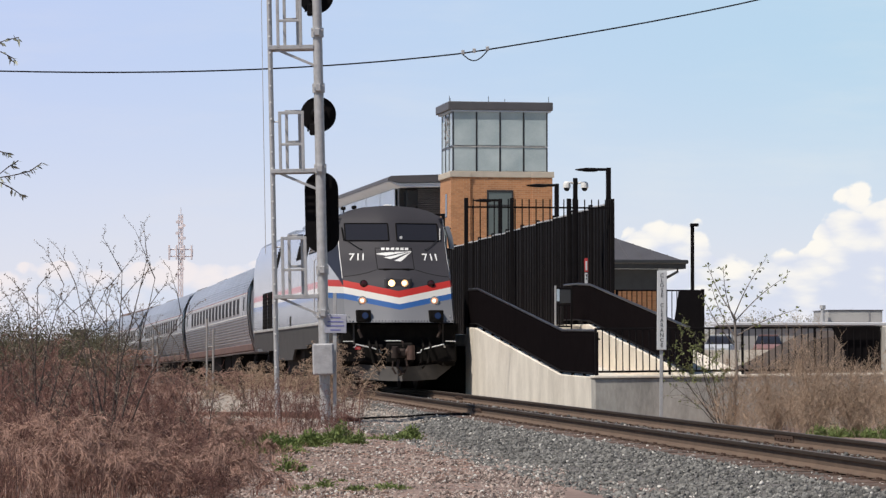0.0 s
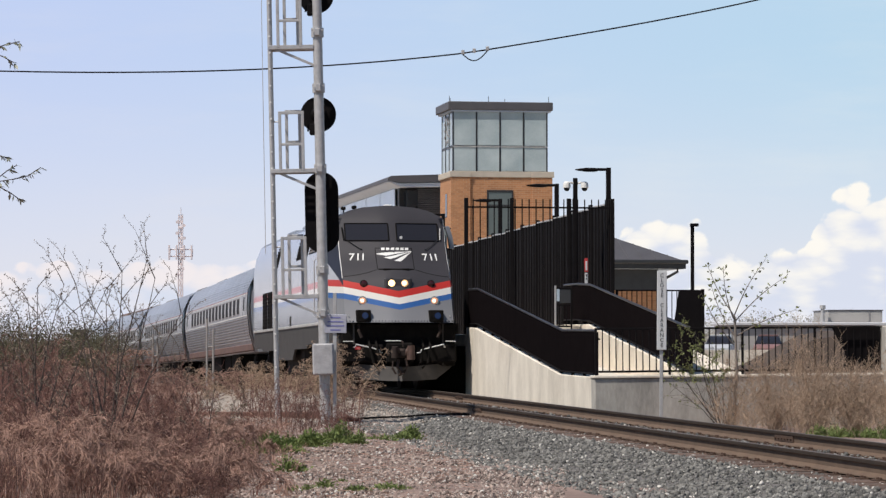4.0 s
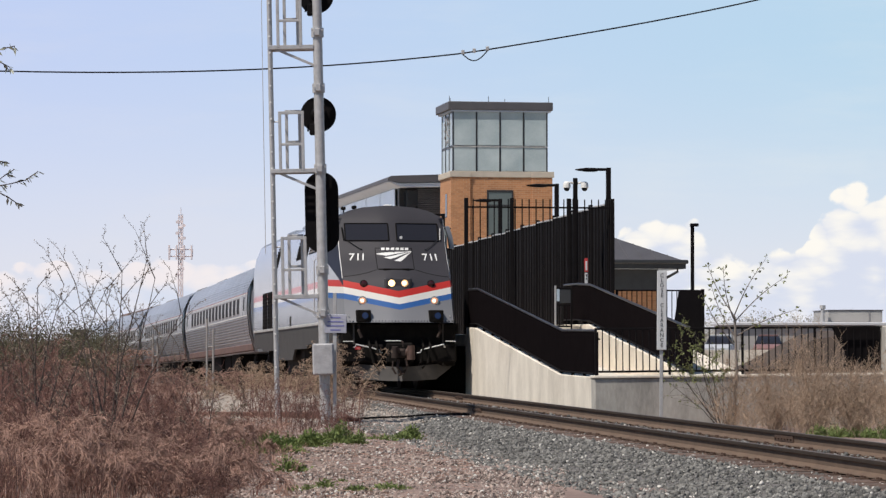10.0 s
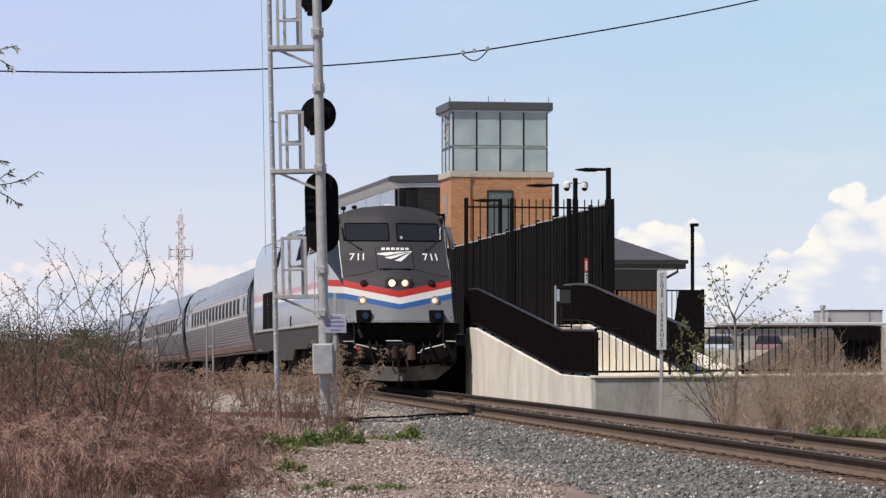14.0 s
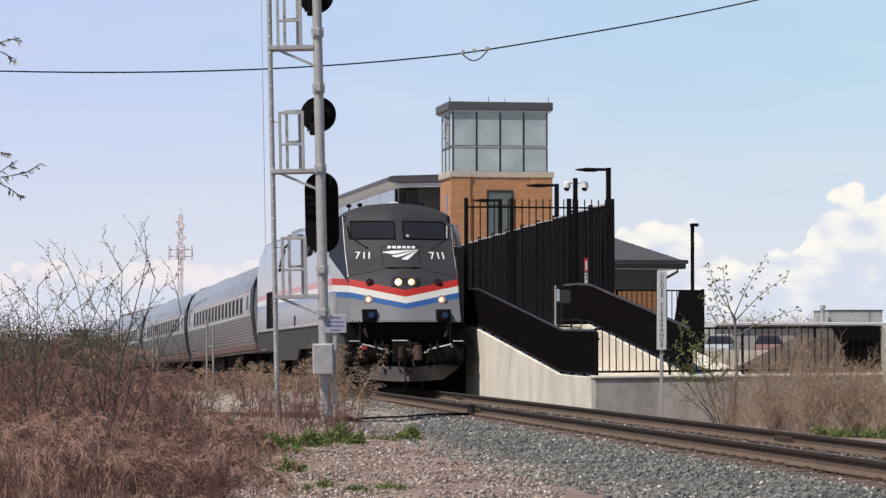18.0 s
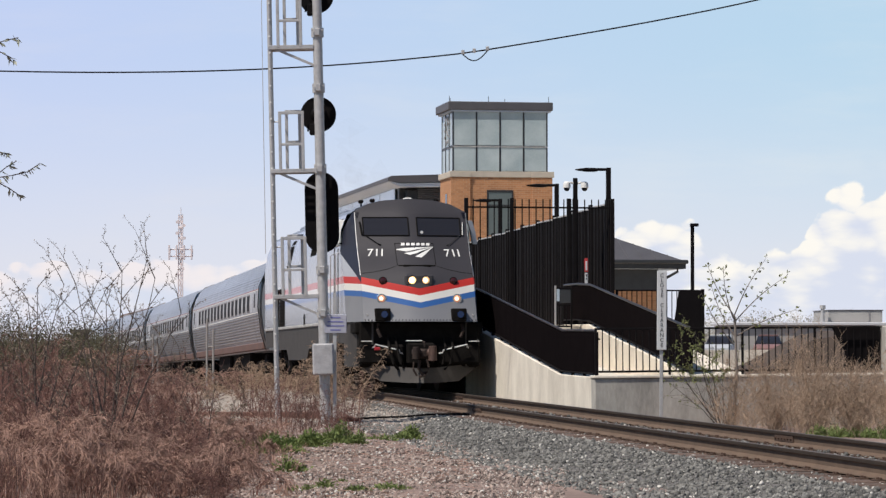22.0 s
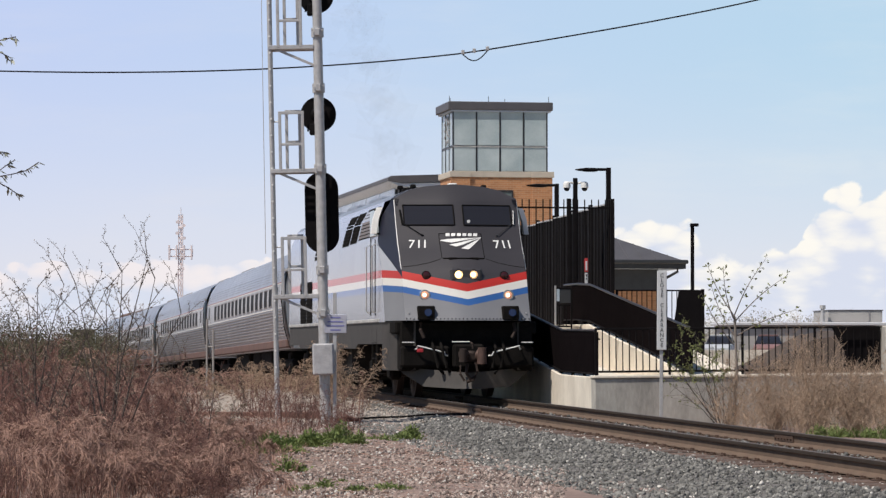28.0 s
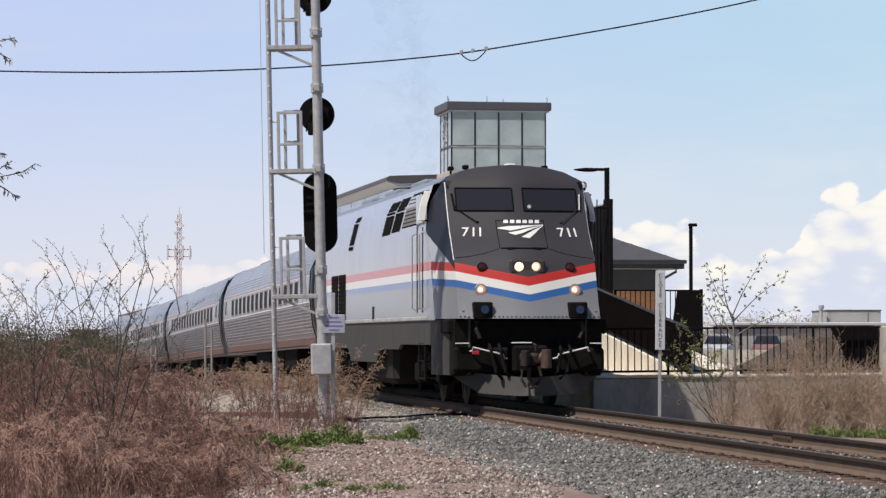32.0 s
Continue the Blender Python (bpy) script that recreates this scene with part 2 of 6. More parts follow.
M_REDPIN = mat("red_pinstripe", (.34, .10, .11), (.28, .09, .10), 3, .5, bump=0)
M_TWIG = mat("dry_twig", (.245, .122, .096), (.042, .024, .021), 1.2, .95, bump=0, island=.55, contrast=1.7)
M_TAN = mat("tan_twig", (.47, .335, .235), (.155, .104, .074), 2, .95, bump=0, island=1.0)
M_TANBUSH = mat("pale_tan_twig", (.53, .385, .275), (.19, .135, .096), 2, .95, bump=0, island=1.0)
M_STRAW = mat("dry_plume", (.52, .325, .250), (.130, .074, .058), 1.3, .95, bump=0, island=.55, contrast=1.7)
M_BARK = mat("grey_bark", (.085, .064, .056), (.05, .038, .034), 8, .95, bump=.2)
M_BUD = mat("young_leaf", (.13, .16, .045), (.20, .20, .075), 3, .8, bump=0, island=.8)
M_BAND = mat("bright_window_band", (.54, .54, .57), (.42, .425, .45), 1.2, .45, .3, bump=.02)
M_GRASS = mat("spring_grass", (.085, .130, .028), (.190, .225, .070), 2, .8, bump=0, island=.8)
M_SIGN = mat("white_sign_face", (.62, .62, .62), (.52, .52, .52), 4, .55, bump=.03)
M_INK = mat("dark_sign_ink", (.05, .05, .05), (.035, .035, .035), 5, .6, bump=0)
M_BLUEINK = mat("blue_sign_ink", (.17, .17, .38), (.14, .14, .32), 5, .6, bump=0)
# far bare trees: distance haze is mixed into this pale colour
M_HAZE = mat("haze_paled_bare_wood", (.30, .285, .25), (.42, .40, .36), .2, .95, bump=0, island=.8)
M_FAR = mat("far_wood", (.062, .063, .032), (.105, .090, .058), .4, .95, bump=0, island=.8)

# ---- the line of the track: u metres back from where the nose stands at first ----
HEAD_U = [-400, -60, -17, 0, 20, 46, 72, 100, 300, 900]
HEAD_D = [8.0, 8.5, 8.7, 9.0, 9.3, 9.5, 9.7, 9.9, 11, 14]
_u = np.arange(-120, 700.1, 0.5)
_h = np.radians(np.interp(_u, HEAD_U, HEAD_D))
_i = int(np.argmin(np.abs(_u)))
_tx = -np.concatenate([[0], np.cumsum((np.sin(_h[1:]) + np.sin(_h[:-1])) * .25)])
_ty = np.concatenate([[0], np.cumsum((np.cos(_h[1:]) + np.cos(_h[:-1])) * .25)])
_tx, _ty = _tx - _tx[_i] - 0.99, _ty - _ty[_i] + 68.78


def rail_z(u):
    return np.interp(u, [2, 10, 21, 34, 47, 73, 100, 160], [0, -.06, -.20, -.42, -.66, -1.05, -1.4, -2.0])


def track(u, w=0.0, z=0.0):
    """The place at u along the track, w to the side (towards the station), z over the rail."""
    a = math.radians(float(np.interp(u, HEAD_U, HEAD_D)))
    return Vector((float(np.interp(u, _u, _tx)) + w * math.cos(a), float(np.interp(u, _u, _ty)) + w * math.sin(a), float(rail_z(u)) + z))


def rider(u, front, rear):
    """The pose of a car whose front end is at u, standing on the track at the two trucks."""
    p, q = track(u + front), track(u + rear)
    d = (q - p).normalized()
    yaw = math.degrees(math.atan2(-d.x, d.y))
    pitch = math.degrees(math.asin(d.z))
    e = p - d * front
    return pose(e.x, e.y, e.z, pitch, 0, yaw)


def run(t):
    """Metres that the train has gone at t seconds."""
    if t <= 13.3:
        return 0.0
    k = t - 14
    if k < 1.5:
        return 0.30 * ((t - 13.3) / 2.2) ** 1.6
    return -8.36e-7 * k ** 4 + 1.0668e-3 * k ** 3 + 0.02514 * k * k + 0.13745 * k + 0.0675


TIMES = [0.0, 13.3] + [13.9 + 0.6 * i for i in range(30)] + [32.0]

# ---- ground, track bed and rails ----
def ground_z(x, y):
    fall = np.interp(y, [71, 79, 90, 103, 116, 142, 168, 230], [0, -.06, -.20, -.42, -.66, -1.05, -1.4, -2.0])
    swell = 0.05 * np.sin(x * .7 + y * .23) * np.exp(-((y - 45) / 40) ** 2)
    rise = .17 * np.clip((y - 36) / 14, 0, 1) * np.clip((1.0 - x) / 2, 0, 1)
    return -0.40 + fall + swell + rise


def build_ground():
    xs = np.concatenate([-np.geomspace(3000, 14, 26), np.arange(-13, 26, .6), np.geomspace(27, 3000, 26)])
    ys = np.concatenate([[-300, -60, 0], np.arange(14, 100, .8), np.geomspace(101, 4600, 40)])
    X, Y = np.meshgrid(xs, ys)
    Z = ground_z(X, Y)
    rng = np.random.default_rng(3)
    near = (np.abs(X) < 24) & (Y > 15) & (Y < 100)
    Z = Z + near * rng.normal(0, .012, X.shape)
    n, k = len(xs), len(ys)
    a = (np.arange(k - 1)[:, None] * n + np.arange(n - 1)[None]).ravel()
    me = quick(np.stack([X, Y, Z], 2).reshape(-1, 3), np.stack([a, a + 1, a + n + 1, a + n], 1))
    me.shade_smooth()
    tagged(part("ground", me, M_GROUND), "dry gravelly ground with sparse dead grass", "ground", kind="structure")


build_ground()
US = np.concatenate([np.arange(-60, 60, 1.0), np.arange(60, 260, 4.0)])


def sweep(profile, us, name, material):
    """A cross-section (w, z) carried along the track."""
    b = Mesh()
    b.loft([[track(u, w, z) for w, z in profile] for u in us], True, True)
    return part(name, b, material)


tagged(sweep([(-3.4, -.62), (-2.5, -.34), (-1.75, -.235), (-1.35, -.205), (-.9, -.215), (.9, -.215), (1.35, -.205), (1.6, -.235), (2.3, -.34), (2.9, -.62)], US, "track_bed", M_BALLAST),
       "grey crushed stone bed under the track", "track bed", kind="structure")
HEADP = [(-.036, 0.0), (.036, 0.0), (.038, -.012), (.038, -.034), (-.038, -.034), (-.038, -.012)]
WEBP = [(-.036, -.0335), (-.010, -.050), (-.009, -.125), (-.074, -.160), (-.076, -.172), (.076, -.172), (.074, -.160), (.009, -.125), (.010, -.050), (.036, -.0335)]
for side in (-1, 1):
    r = thing("rail", Matrix(), "rust-brown steel rail with a worn bright head", "rail", "rails of the track")
    o = side * .755
    for nm, pf, mt in (("rail_head", HEADP, M_RAILDARK), ("running_band", [(-.026, -.002), (-.024, .0025), (.026, .0025), (.028, -.002)], M_RAILTOP), ("rail_web", WEBP, M_RAILWEB)):
        ob = sweep([(w + o, z) for w, z in pf], US, nm, mt)
        ob.parent = r
    for uj in ((-15.4, -52) if side < 0 else (-30.9, -4)):
        b = Mesh()
        for s in (-1, 1):
            b.loft([[track(uj + du, o + s * w, z) for w, z in ((.010, -.045), (.030, -.048), (.030, -.13), (.012, -.13))] for du in (-.45, .45)])
        for k in range(6):
            p, q = track(uj - .375 + .15 * k, o - .05, -.088), track(uj - .375 + .15 * k, o + .05, -.088)
            b.tube([p, q], .016, 6)
        part("joint_bar", b, M_RAIL, r, "rusty bolted joint bar")


TIE_U = []


def build_ties():
    b = Mesh().box(-1.3, 1.3, -.115, .115, -.36, -.178, .012)
    me = b.data("tie")
    me.materials.append(M_TIE)
    bed = bpy.data.objects["track_bed"]
    rng = random.Random(5)
    n = 0
    u = -44.0
    while u < 60:
        p, q = track(u), track(u + .5)
        d = q - p
        ob = new("tie", me)
        ob.parent = bed
        ob.matrix_basis = pose(p.x, p.y, p.z - rng.random() * .015, 0, 0, math.degrees(math.atan2(-d.x, d.y)) + rng.uniform(-1.2, 1.2))
        u += .53 + rng.uniform(-.03, .03)
        TIE_U.append(u)
        n += 1
    pl = Mesh().box(-.16, .16, -.09, .09, -.178, -.166, .004)
    for sx in (-1, 1):
        for sy in (-1, 1):
            pl.box(sx * .10 - .014, sx * .10 + .014, sy * .05 - .014, sy * .05 + .014, -.168, -.145, .004)
    pm = pl.data("tie_plate")
    pm.materials.append(M_RAIL)
    for t in [o for o in bed.children if o.name.startswith("tie")]:
        if t.matrix_basis.translation.y > 76: continue
        for s in (-1, 1):
            k = new("tie_plate", pm)
            k.parent = t
            k.location = (s * .755, 0, 0)


ICO_T = (1 + 5 ** .5) / 2
ICO_V = np.array([(-1, ICO_T, 0), (1, ICO_T, 0), (-1, -ICO_T, 0), (1, -ICO_T, 0), (0, -1, ICO_T), (0, 1, ICO_T), (0, -1, -ICO_T), (0, 1, -ICO_T), (ICO_T, 0, -1), (ICO_T, 0, 1), (-ICO_T, 0, -1), (-ICO_T, 0, 1)]) / 1.9
ICO_F = np.array([(0, 11, 5), (0, 5, 1), (0, 1, 7), (0, 7, 10), (0, 10, 11), (1, 5, 9), (5, 11, 4), (11, 10, 2), (10, 7, 6), (7, 1, 8), (3, 9, 4), (3, 4, 2), (3, 2, 6), (3, 6, 8), (3, 8, 9), (4, 9, 5), (2, 4, 11), (6, 2, 10), (8, 6, 7), (9, 8, 1)])


OCT_V = np.array([(1, 0, 0), (-1, 0, 0), (0, 1, 0), (0, -1, 0), (0, 0, 1), (0, 0, -1)], float)
OCT_F = np.array([(0, 2, 4), (2, 1, 4), (1, 3, 4), (3, 0, 4), (2, 0, 5), (1, 2, 5), (3, 1, 5), (0, 3, 5)])


def stones(c, size, rng, fine=.012):
    """Broken stones; those smaller than fine have eight faces, the others twenty."""
    vs, fs, k = [], [], 0
    for pick, V, F in ((size >= fine, ICO_V, ICO_F), (size < fine, OCT_V, OCT_F)):
        n = int(pick.sum())
        if not n: continue
        v = V[None] * (1 + rng.normal(0, .34, (n, len(V), 1)))
        v = v * rng.uniform(.40, 1.35, (n, 1, 3))
        q = rng.normal(size=(n, 3, 3))
        q, _ = np.linalg.qr(q)
        v = np.einsum("nij,nkj->nki", q, v) * size[pick][:, None, None] + c[pick][:, None]
        vs.append(v.reshape(-1, 3))
        fs.append((np.arange(n)[:, None, None] * len(V) + F[None]).reshape(-1, 3) + k)
        k += n * len(V)
    return quick(np.concatenate(vs), np.concatenate(fs))


def bed_z(w):
    return np.interp(w, [-3.4, -2.5, -1.75, -1.35, -.9, .9, 1.35, 1.6, 2.3, 2.9], [-.62, -.34, -.235, -.205, -.210, -.210, -.205, -.235, -.34, -.62])


def shoulder_z(c, w):
    """The shoulder lies on ground and bed, and swells towards the track beyond the signal."""
    flat = np.maximum(ground_z(c[:, 0], c[:, 1]), c[:, 2] + bed_z(w))
    swell = np.interp(c[:, 1], [57.5, 63, 72, 78], [0, 1, 1, .3]) * np.interp(w, [-7, -5, -3.1, -2.3, -1.7], [0, .05, .17, .17, .03])
    return flat + swell + .018


def build_shoulder():
    """A worn strip of pale gravel between the track bed and the brush."""
    us, ws = np.arange(-17, 12.1, .5), np.linspace(-7.2, -1.7, 23)
    v = []
    for u in us:
        ragged = .35 * math.sin(u * 1.7) + .25 * math.sin(u * 4.3 + 1)
        wr = np.where(ws < -6.5, ws + ragged, np.where(ws > -1.9, ws + ragged * .3, ws))
        c = np.array([track(u, w) for w in wr])
        c[:, 2] = shoulder_z(c, wr)
        c[[0, -1], 2] -= .06
        v.append(c)
    n, k = len(ws), len(us)
    a = (np.arange(k - 1)[:, None] * n + np.arange(n - 1)[None]).ravel()
    me = quick(np.concatenate(v), np.stack([a, a + 1, a + n + 1, a + n], 1))
    me.shade_smooth()
    tagged(part("gravel_shoulder", me, M_SHOULDER), "pale gravel shoulder beside the track bed", "gravel", kind="structure")


def build_stones():
    rng = np.random.default_rng(11)
    n = 84000
    u = 2 - 47 * rng.random(n) ** .8
    w = np.where(rng.random(n) < .66, rng.uniform(-3.5, -.3, n), rng.uniform(-.3, 2.6, n))
    w[:5000] = rng.uniform(-1.45, -.86, 5000)
    c = np.array([track(a, b, 0) for a, b in zip(u, w)])
    c[:, 2] += np.maximum(bed_z(w), ground_z(c[:, 0], c[:, 1]) - .0) + .005
    onrail = np.minimum(np.abs(w - .755), np.abs(w + .755)) < .10
    near_tie = np.array([np.min(np.abs(np.array(TIE_U) - a)) < .15 for a in u]) & (np.abs(w) < 1.28) & (rng.random(n) < np.where(np.abs(w) > .90, .78, .66))
    drop = onrail | near_tie
    c = c[~drop]
    wk = np.abs(w[~drop])
    c[:, 2] += .035 * (rng.random(len(c)) < .35) * (wk < .7) - .014 * ((wk > .8) & (wk < 1.3))
    me = stones(c, .0065 + .025 * rng.random(len(c)) ** 2.2, rng, .015)
    tagged(part("ballast_stones", me, M_STONE), "loose grey crushed ballast stones along the rails", "ballast", kind="stuff")
    n = 1500
    u = 2 - 47 * rng.random(n) ** .8
    w = rng.uniform(-3.6, .6, n)
    c = np.array([track(a, b, 0) for a, b in zip(u, w)])
    c[:, 2] += np.maximum(bed_z(w), ground_z(c[:, 0], c[:, 1])) + .022
    c = c[np.abs(np.abs(w) - .755) > .12]
    m = [track(a, b, bed_z(b) + .03) for a, b in zip(rng.uniform(-24.5, -16, 900), rng.normal(.1, .25, 900)) if abs(b) < .6]
    c = np.concatenate([c, np.array(m)])
    tagged(part("pale_stones", stones(c, .008 + .016 * rng.random(len(c)) ** 2, rng), M_PALE), "scattered pale stones among the ballast", "ballast", kind="stuff")
    n = 46000
    y = 28 + 42 * rng.random(n) ** 1.4
    x = (rng.uniform(400, 1000, n) - 784) / 5200 * y
    c = np.stack([x, y, ground_z(x, y) + .004], 1)
    me = stones(c, .0055 + .020 * rng.random(len(c)) ** 2.4, rng, .013)
    tagged(part("path_gravel", me, M_GRAVEL), "tan and grey gravel strewn beside the track", "gravel", kind="stuff")
    y = 28 + 26 * rng.random(2600) ** 1.2
    x = (rng.uniform(430, 980, 2600) - 784) / 5200 * y
    c = np.stack([x, y, ground_z(x, y) + .010], 1)
    tagged(part("pale_chips", stones(c, .006 + .014 * rng.random(2600) ** 2, rng, .013), M_PALE), "scattered pale stone chips on the path", "gravel", kind="stuff")
    n = 16000
    u, w = rng.uniform(-17, 12, n), rng.uniform(-7.2, -1.7, n)
    c = np.array([track(a, b, 0) for a, b in zip(u, w)])
    c[:, 2] = shoulder_z(c, w) + .004
    tagged(part("shoulder_stones", stones(c, .010 + .022 * rng.random(n) ** 2, rng, .1), M_SHSTONE), "pale crushed stones on the gravel shoulder", "gravel", kind="stuff")


# ---- locomotive ----
def front_s(z):
    return float(np.interp(z, [1.1, 1.57, 1.9, 2.1, 2.5, 2.75, 3.15, 3.58, 3.94, 4.2, 4.42], [0, 0, .18, .27, .44, .62, 1.02, 1.32, 1.52, 1.66, 1.95]))


def shell_point(w, z):
    """On the nose: w from -1.52 to 1.52."""
    a = abs(w)
    s = front_s(z) + .20 * min(a, 1.28) / 1.28
    if a > 1.28:
        s += (a - 1.28) / .24 * 1.25
    return (w, s, z)


def side_w(z):
    return float(np.interp(z, [.9, 3.25, 3.75, 4.12, 4.28, 4.38, 4.42], [1.52, 1.52, 1.45, 1.30, 1.05, .6, 0]))


def roof_z(w):
    return float(np.interp(abs(w), [0, .6, 1.0, 1.2, 1.30], [4.42, 4.38, 4.28, 4.19, 4.10]))


def build_loco():
    L = thing("locomotive", rider(0, 3.5, 16.8), "grey diesel locomotive, dark nose, red, white and blue bands", "locomotive")
    # nose mask
    cols = [-1.28, -.96, -.64, -.32, 0, .32, .64, .96, 1.28]
    rows = [1.57, 1.7, 1.835, 1.985, 2.11, 2.22, 2.33, 2.5, 2.62, 2.75, 2.95, 3.15, 3.36, 3.50, 3.58, 3.75, 3.94, 4.02, 4.10]
    b = Mesh()
    grid = [[shell_point(w, z) for w in cols] for z in rows]
    grid.append([(w, front_s(roof_z(w)) + .22 * abs(w) / 1.28 + .02, roof_z(w)) for w in cols])
    b.loft(grid, False, False)
    top = grid[-1]
    b.loft([top, [(w, 2.3, z + .01) for w, s, z in top]], False, False)
    body = part("nose", b, M_NOSE, L, "dark grey nose above red, white and blue bands", True)
    # cheeks
    for s in (-1, 1):
        b = Mesh()
        g = []
        for z in rows:
            k = min(side_w(z), 1.52)
            g.append([shell_point(s * w * (1 if w <= 1.28 else k / 1.52), z) for w in (1.28, 1.36, 1.44, 1.52)])
        b.loft(g, False, False)
        part("cheek_panel", b, M_CHEEK, L, "navy and grey slanting cab corner", True)
    # body sides and roof
    for s in (-1, 1):
        b = Mesh()
        prof = [(1.52, 1.55), (1.52, 2.0), (1.52, 2.6), (1.52, 3.25), (1.45, 3.75), (1.30, 4.10)]
        b.loft([[(s * w, y if y > 3 else max(y, shell_point(1.52, z)[1] - .002), z) for w, z in prof] for y in (1.3, 3.2, 6, 10, 15, 20.2)], False, False)
        part("body_side", b, M_SIDE, L, "silver grey body side with coloured bands", True)
    b = Mesh()
    pr = [(-1.30, 4.10), (-1.20, 4.19), (-1.0, 4.28), (-.6, 4.38), (0, 4.42), (.6, 4.38), (1.0, 4.28), (1.2, 4.19), (1.30, 4.10)]
    b.loft([[(w, y, z) for w, z in pr] for y in (2.25, 8, 14, 20.2)], False, False)
    part("roof", b, M_LOCOROOF, L, smooth=True)
    b = Mesh().add([(w, 20.2, z) for w, z in [(-1.52, 1.55), (-1.52, 3.25), (-1.45, 3.75)] + pr + [(1.45, 3.75), (1.52, 3.25), (1.52, 1.55)]], [tuple(range(15))])
    part("rear_wall", b, M_SKIRT, L)
    part("floor_frame", Mesh().box(-1.45, 1.45, .45, 20.2, 1.30, 1.56, .03), M_UNDER, L)
    # rivet strip and skirts
    b = Mesh()
    for s in (-1, 1):
        for i in range(17):
            w = s * (.05 + i * .075)
            p = shell_point(w, 1.60)
            b.box(w - .012, w + .012, p[1] - .012, p[1] + .01, 1.59, 1.614, .004)
    part("rivets", b, M_UNDER, L)["kind"] = "stuff"
    for s in (-1, 1):
        b = Mesh()
        poly = [(2.0, 1.56), (20.2, 1.56), (20.2, 1.08), (17.9, 1.08), (17.6, 1.0), (14.4, 1.0), (13.9, .72), (9.6, .72), (9.1, 1.0), (6.3, 1.0), (6.0, 1.10), (2.0, 1.10)]
        m = Matrix(((0, 1, 0, s * 1.50), (1, 0, 0, 0), (0, 0, 1, 0), (0, 0, 0, 1)))
        b.prism(poly, -.06 * s, m)
        part("side_skirt", b, M_SKIRT, L, "dirty dark grey lower skirt")
        b = Mesh().box(s * 1.50, s * 1.535, 2.4, 20.15, 1.555, 1.625, .01)
        part("sill_strip", b, M_SILL, L, "worn pale strip along the sill")
        # grilles and louvres
        for y0, y1, z0, z1, lean in ((14.75, 15.95, 1.66, 2.64, 0), (16.15, 17.35, 1.66, 2.64, 0),
                                     (3.95, 5.75, 3.40, 3.99, .9), (6.15, 7.2, 3.36, 3.96, .9), (7.5, 8.6, 3.34, 3.94, .9), (13.4, 14.1, 3.2, 3.86, .9)):
            g = Mesh()
            bars = Mesh()
            pale = z1 > 3.97
            for k in range(10 if z1 < 3 else 8):
                n = 10 if z1 < 3 else 8
                za, zb = z0 + (z1 - z0) * k / n, z0 + (z1 - z0) * (k + .62) / n
                wa, wb = side_w(za), side_w(zb)
                sh = lambda z: lean * (z - z0)
                bars.add([(s * (wa + .004), y0 - sh(za), za), (s * (wa + .004), y1 - sh(za), za), (s * (wb + .022), y1 - sh(zb), zb), (s * (wb + .022), y0 - sh(zb), zb),
                          (s * (wb + .004), y1 - sh(zb), zb), (s * (wb + .004), y0 - sh(zb), zb)], [(0, 1, 2, 3), (3, 2, 4, 5)])
            sh = lambda z: lean * (z - z0)
            g.loft([[(s * (side_w(z) + .004), y0 - .05 - sh(z), z), (s * (side_w(z) + .004), y1 + .05 - sh(z), z)] for z in np.linspace(z0 - .03, z1 + .03, 5)], False, False)
            gr = part("grille", g, M_UNDER, L, "black louvred grille")
            part("louvres", bars, M_SIDE if pale else M_UNDER, gr)
        # cab door, handrails, mirror
        fr = Mesh()
        for y in (2.95, 3.65):
            fr.box(s * 1.518, s * 1.530, y - .025, y + .025, 1.7, 3.85 if y > 3 else 3.3, .004)
        part("door_seam", fr, M_UNDER, L)
        for y in (2.85, 3.78):
            b = Mesh().tube([(s * 1.53, y, 1.75), (s * 1.60, y, 1.80), (s * 1.60, y, 3.15), (s * 1.53, y, 3.2)], .016, 6)
            part("handrail", b, M_GALV, L)
        b = Mesh().box(s * 1.46, s * 1.545, 2.75, 3.65, 3.36, 3.92, .02)
        part("cab_side_window", b, M_FROST, L)
        b = Mesh().loft([[(s * (w + .06), 2.42, z), (s * (w + .17), 2.46, z), (s * (w + .17), 2.60, z), (s * (w + .06), 2.60, z)] for w, z in ((1.50, 3.40), (1.50, 3.43), (1.46, 3.70), (1.39, 3.92), (1.37, 3.95))])
        part("mirror", b, M_WHITE if s < 0 else M_SIDE, L, "pale folded mirror case")
        for z in (3.4, 3.9):
            part("mirror_arm", Mesh().tube([(s * 1.42, 2.5, z), (s * 1.60, 2.53, z)], .02, 6), M_UNDER, L)
        for y, z in ((9.95, 1.75),):
            part("fuel_gauge", Mesh().box(s * 1.515, s * 1.54, y - .05, y + .05, z - .16, z + .14, .01), M_UNDER, L)
        # steps
        st = Mesh()
        for k in range(3):
            st.box(s * 1.28, s * 1.50, 2.9, 3.6, .45 + .33 * k, .48 + .33 * k, .006)
        st.box(s * 1.46, s * 1.50, 2.86, 2.92, .42, 1.4, .006).box(s * 1.46, s * 1.50, 3.58, 3.64, .42, 1.4, .006)
        part("cab_steps", st, M_UNDER, L)
    for s in (-1, 1):
        b = Mesh().tube([Vector(shell_point(s * 1.285, z)) + Vector((0, -.004, 0)) for z in (2.62, 2.9, 3.15, 3.5, 3.8, 4.08)], .011, 5)
        part("mask_trim", b, M_WHITE, L, "thin pale trim line")
    q = Vector(shell_point(.20, 3.62)) + Vector((0, -.03, 0))
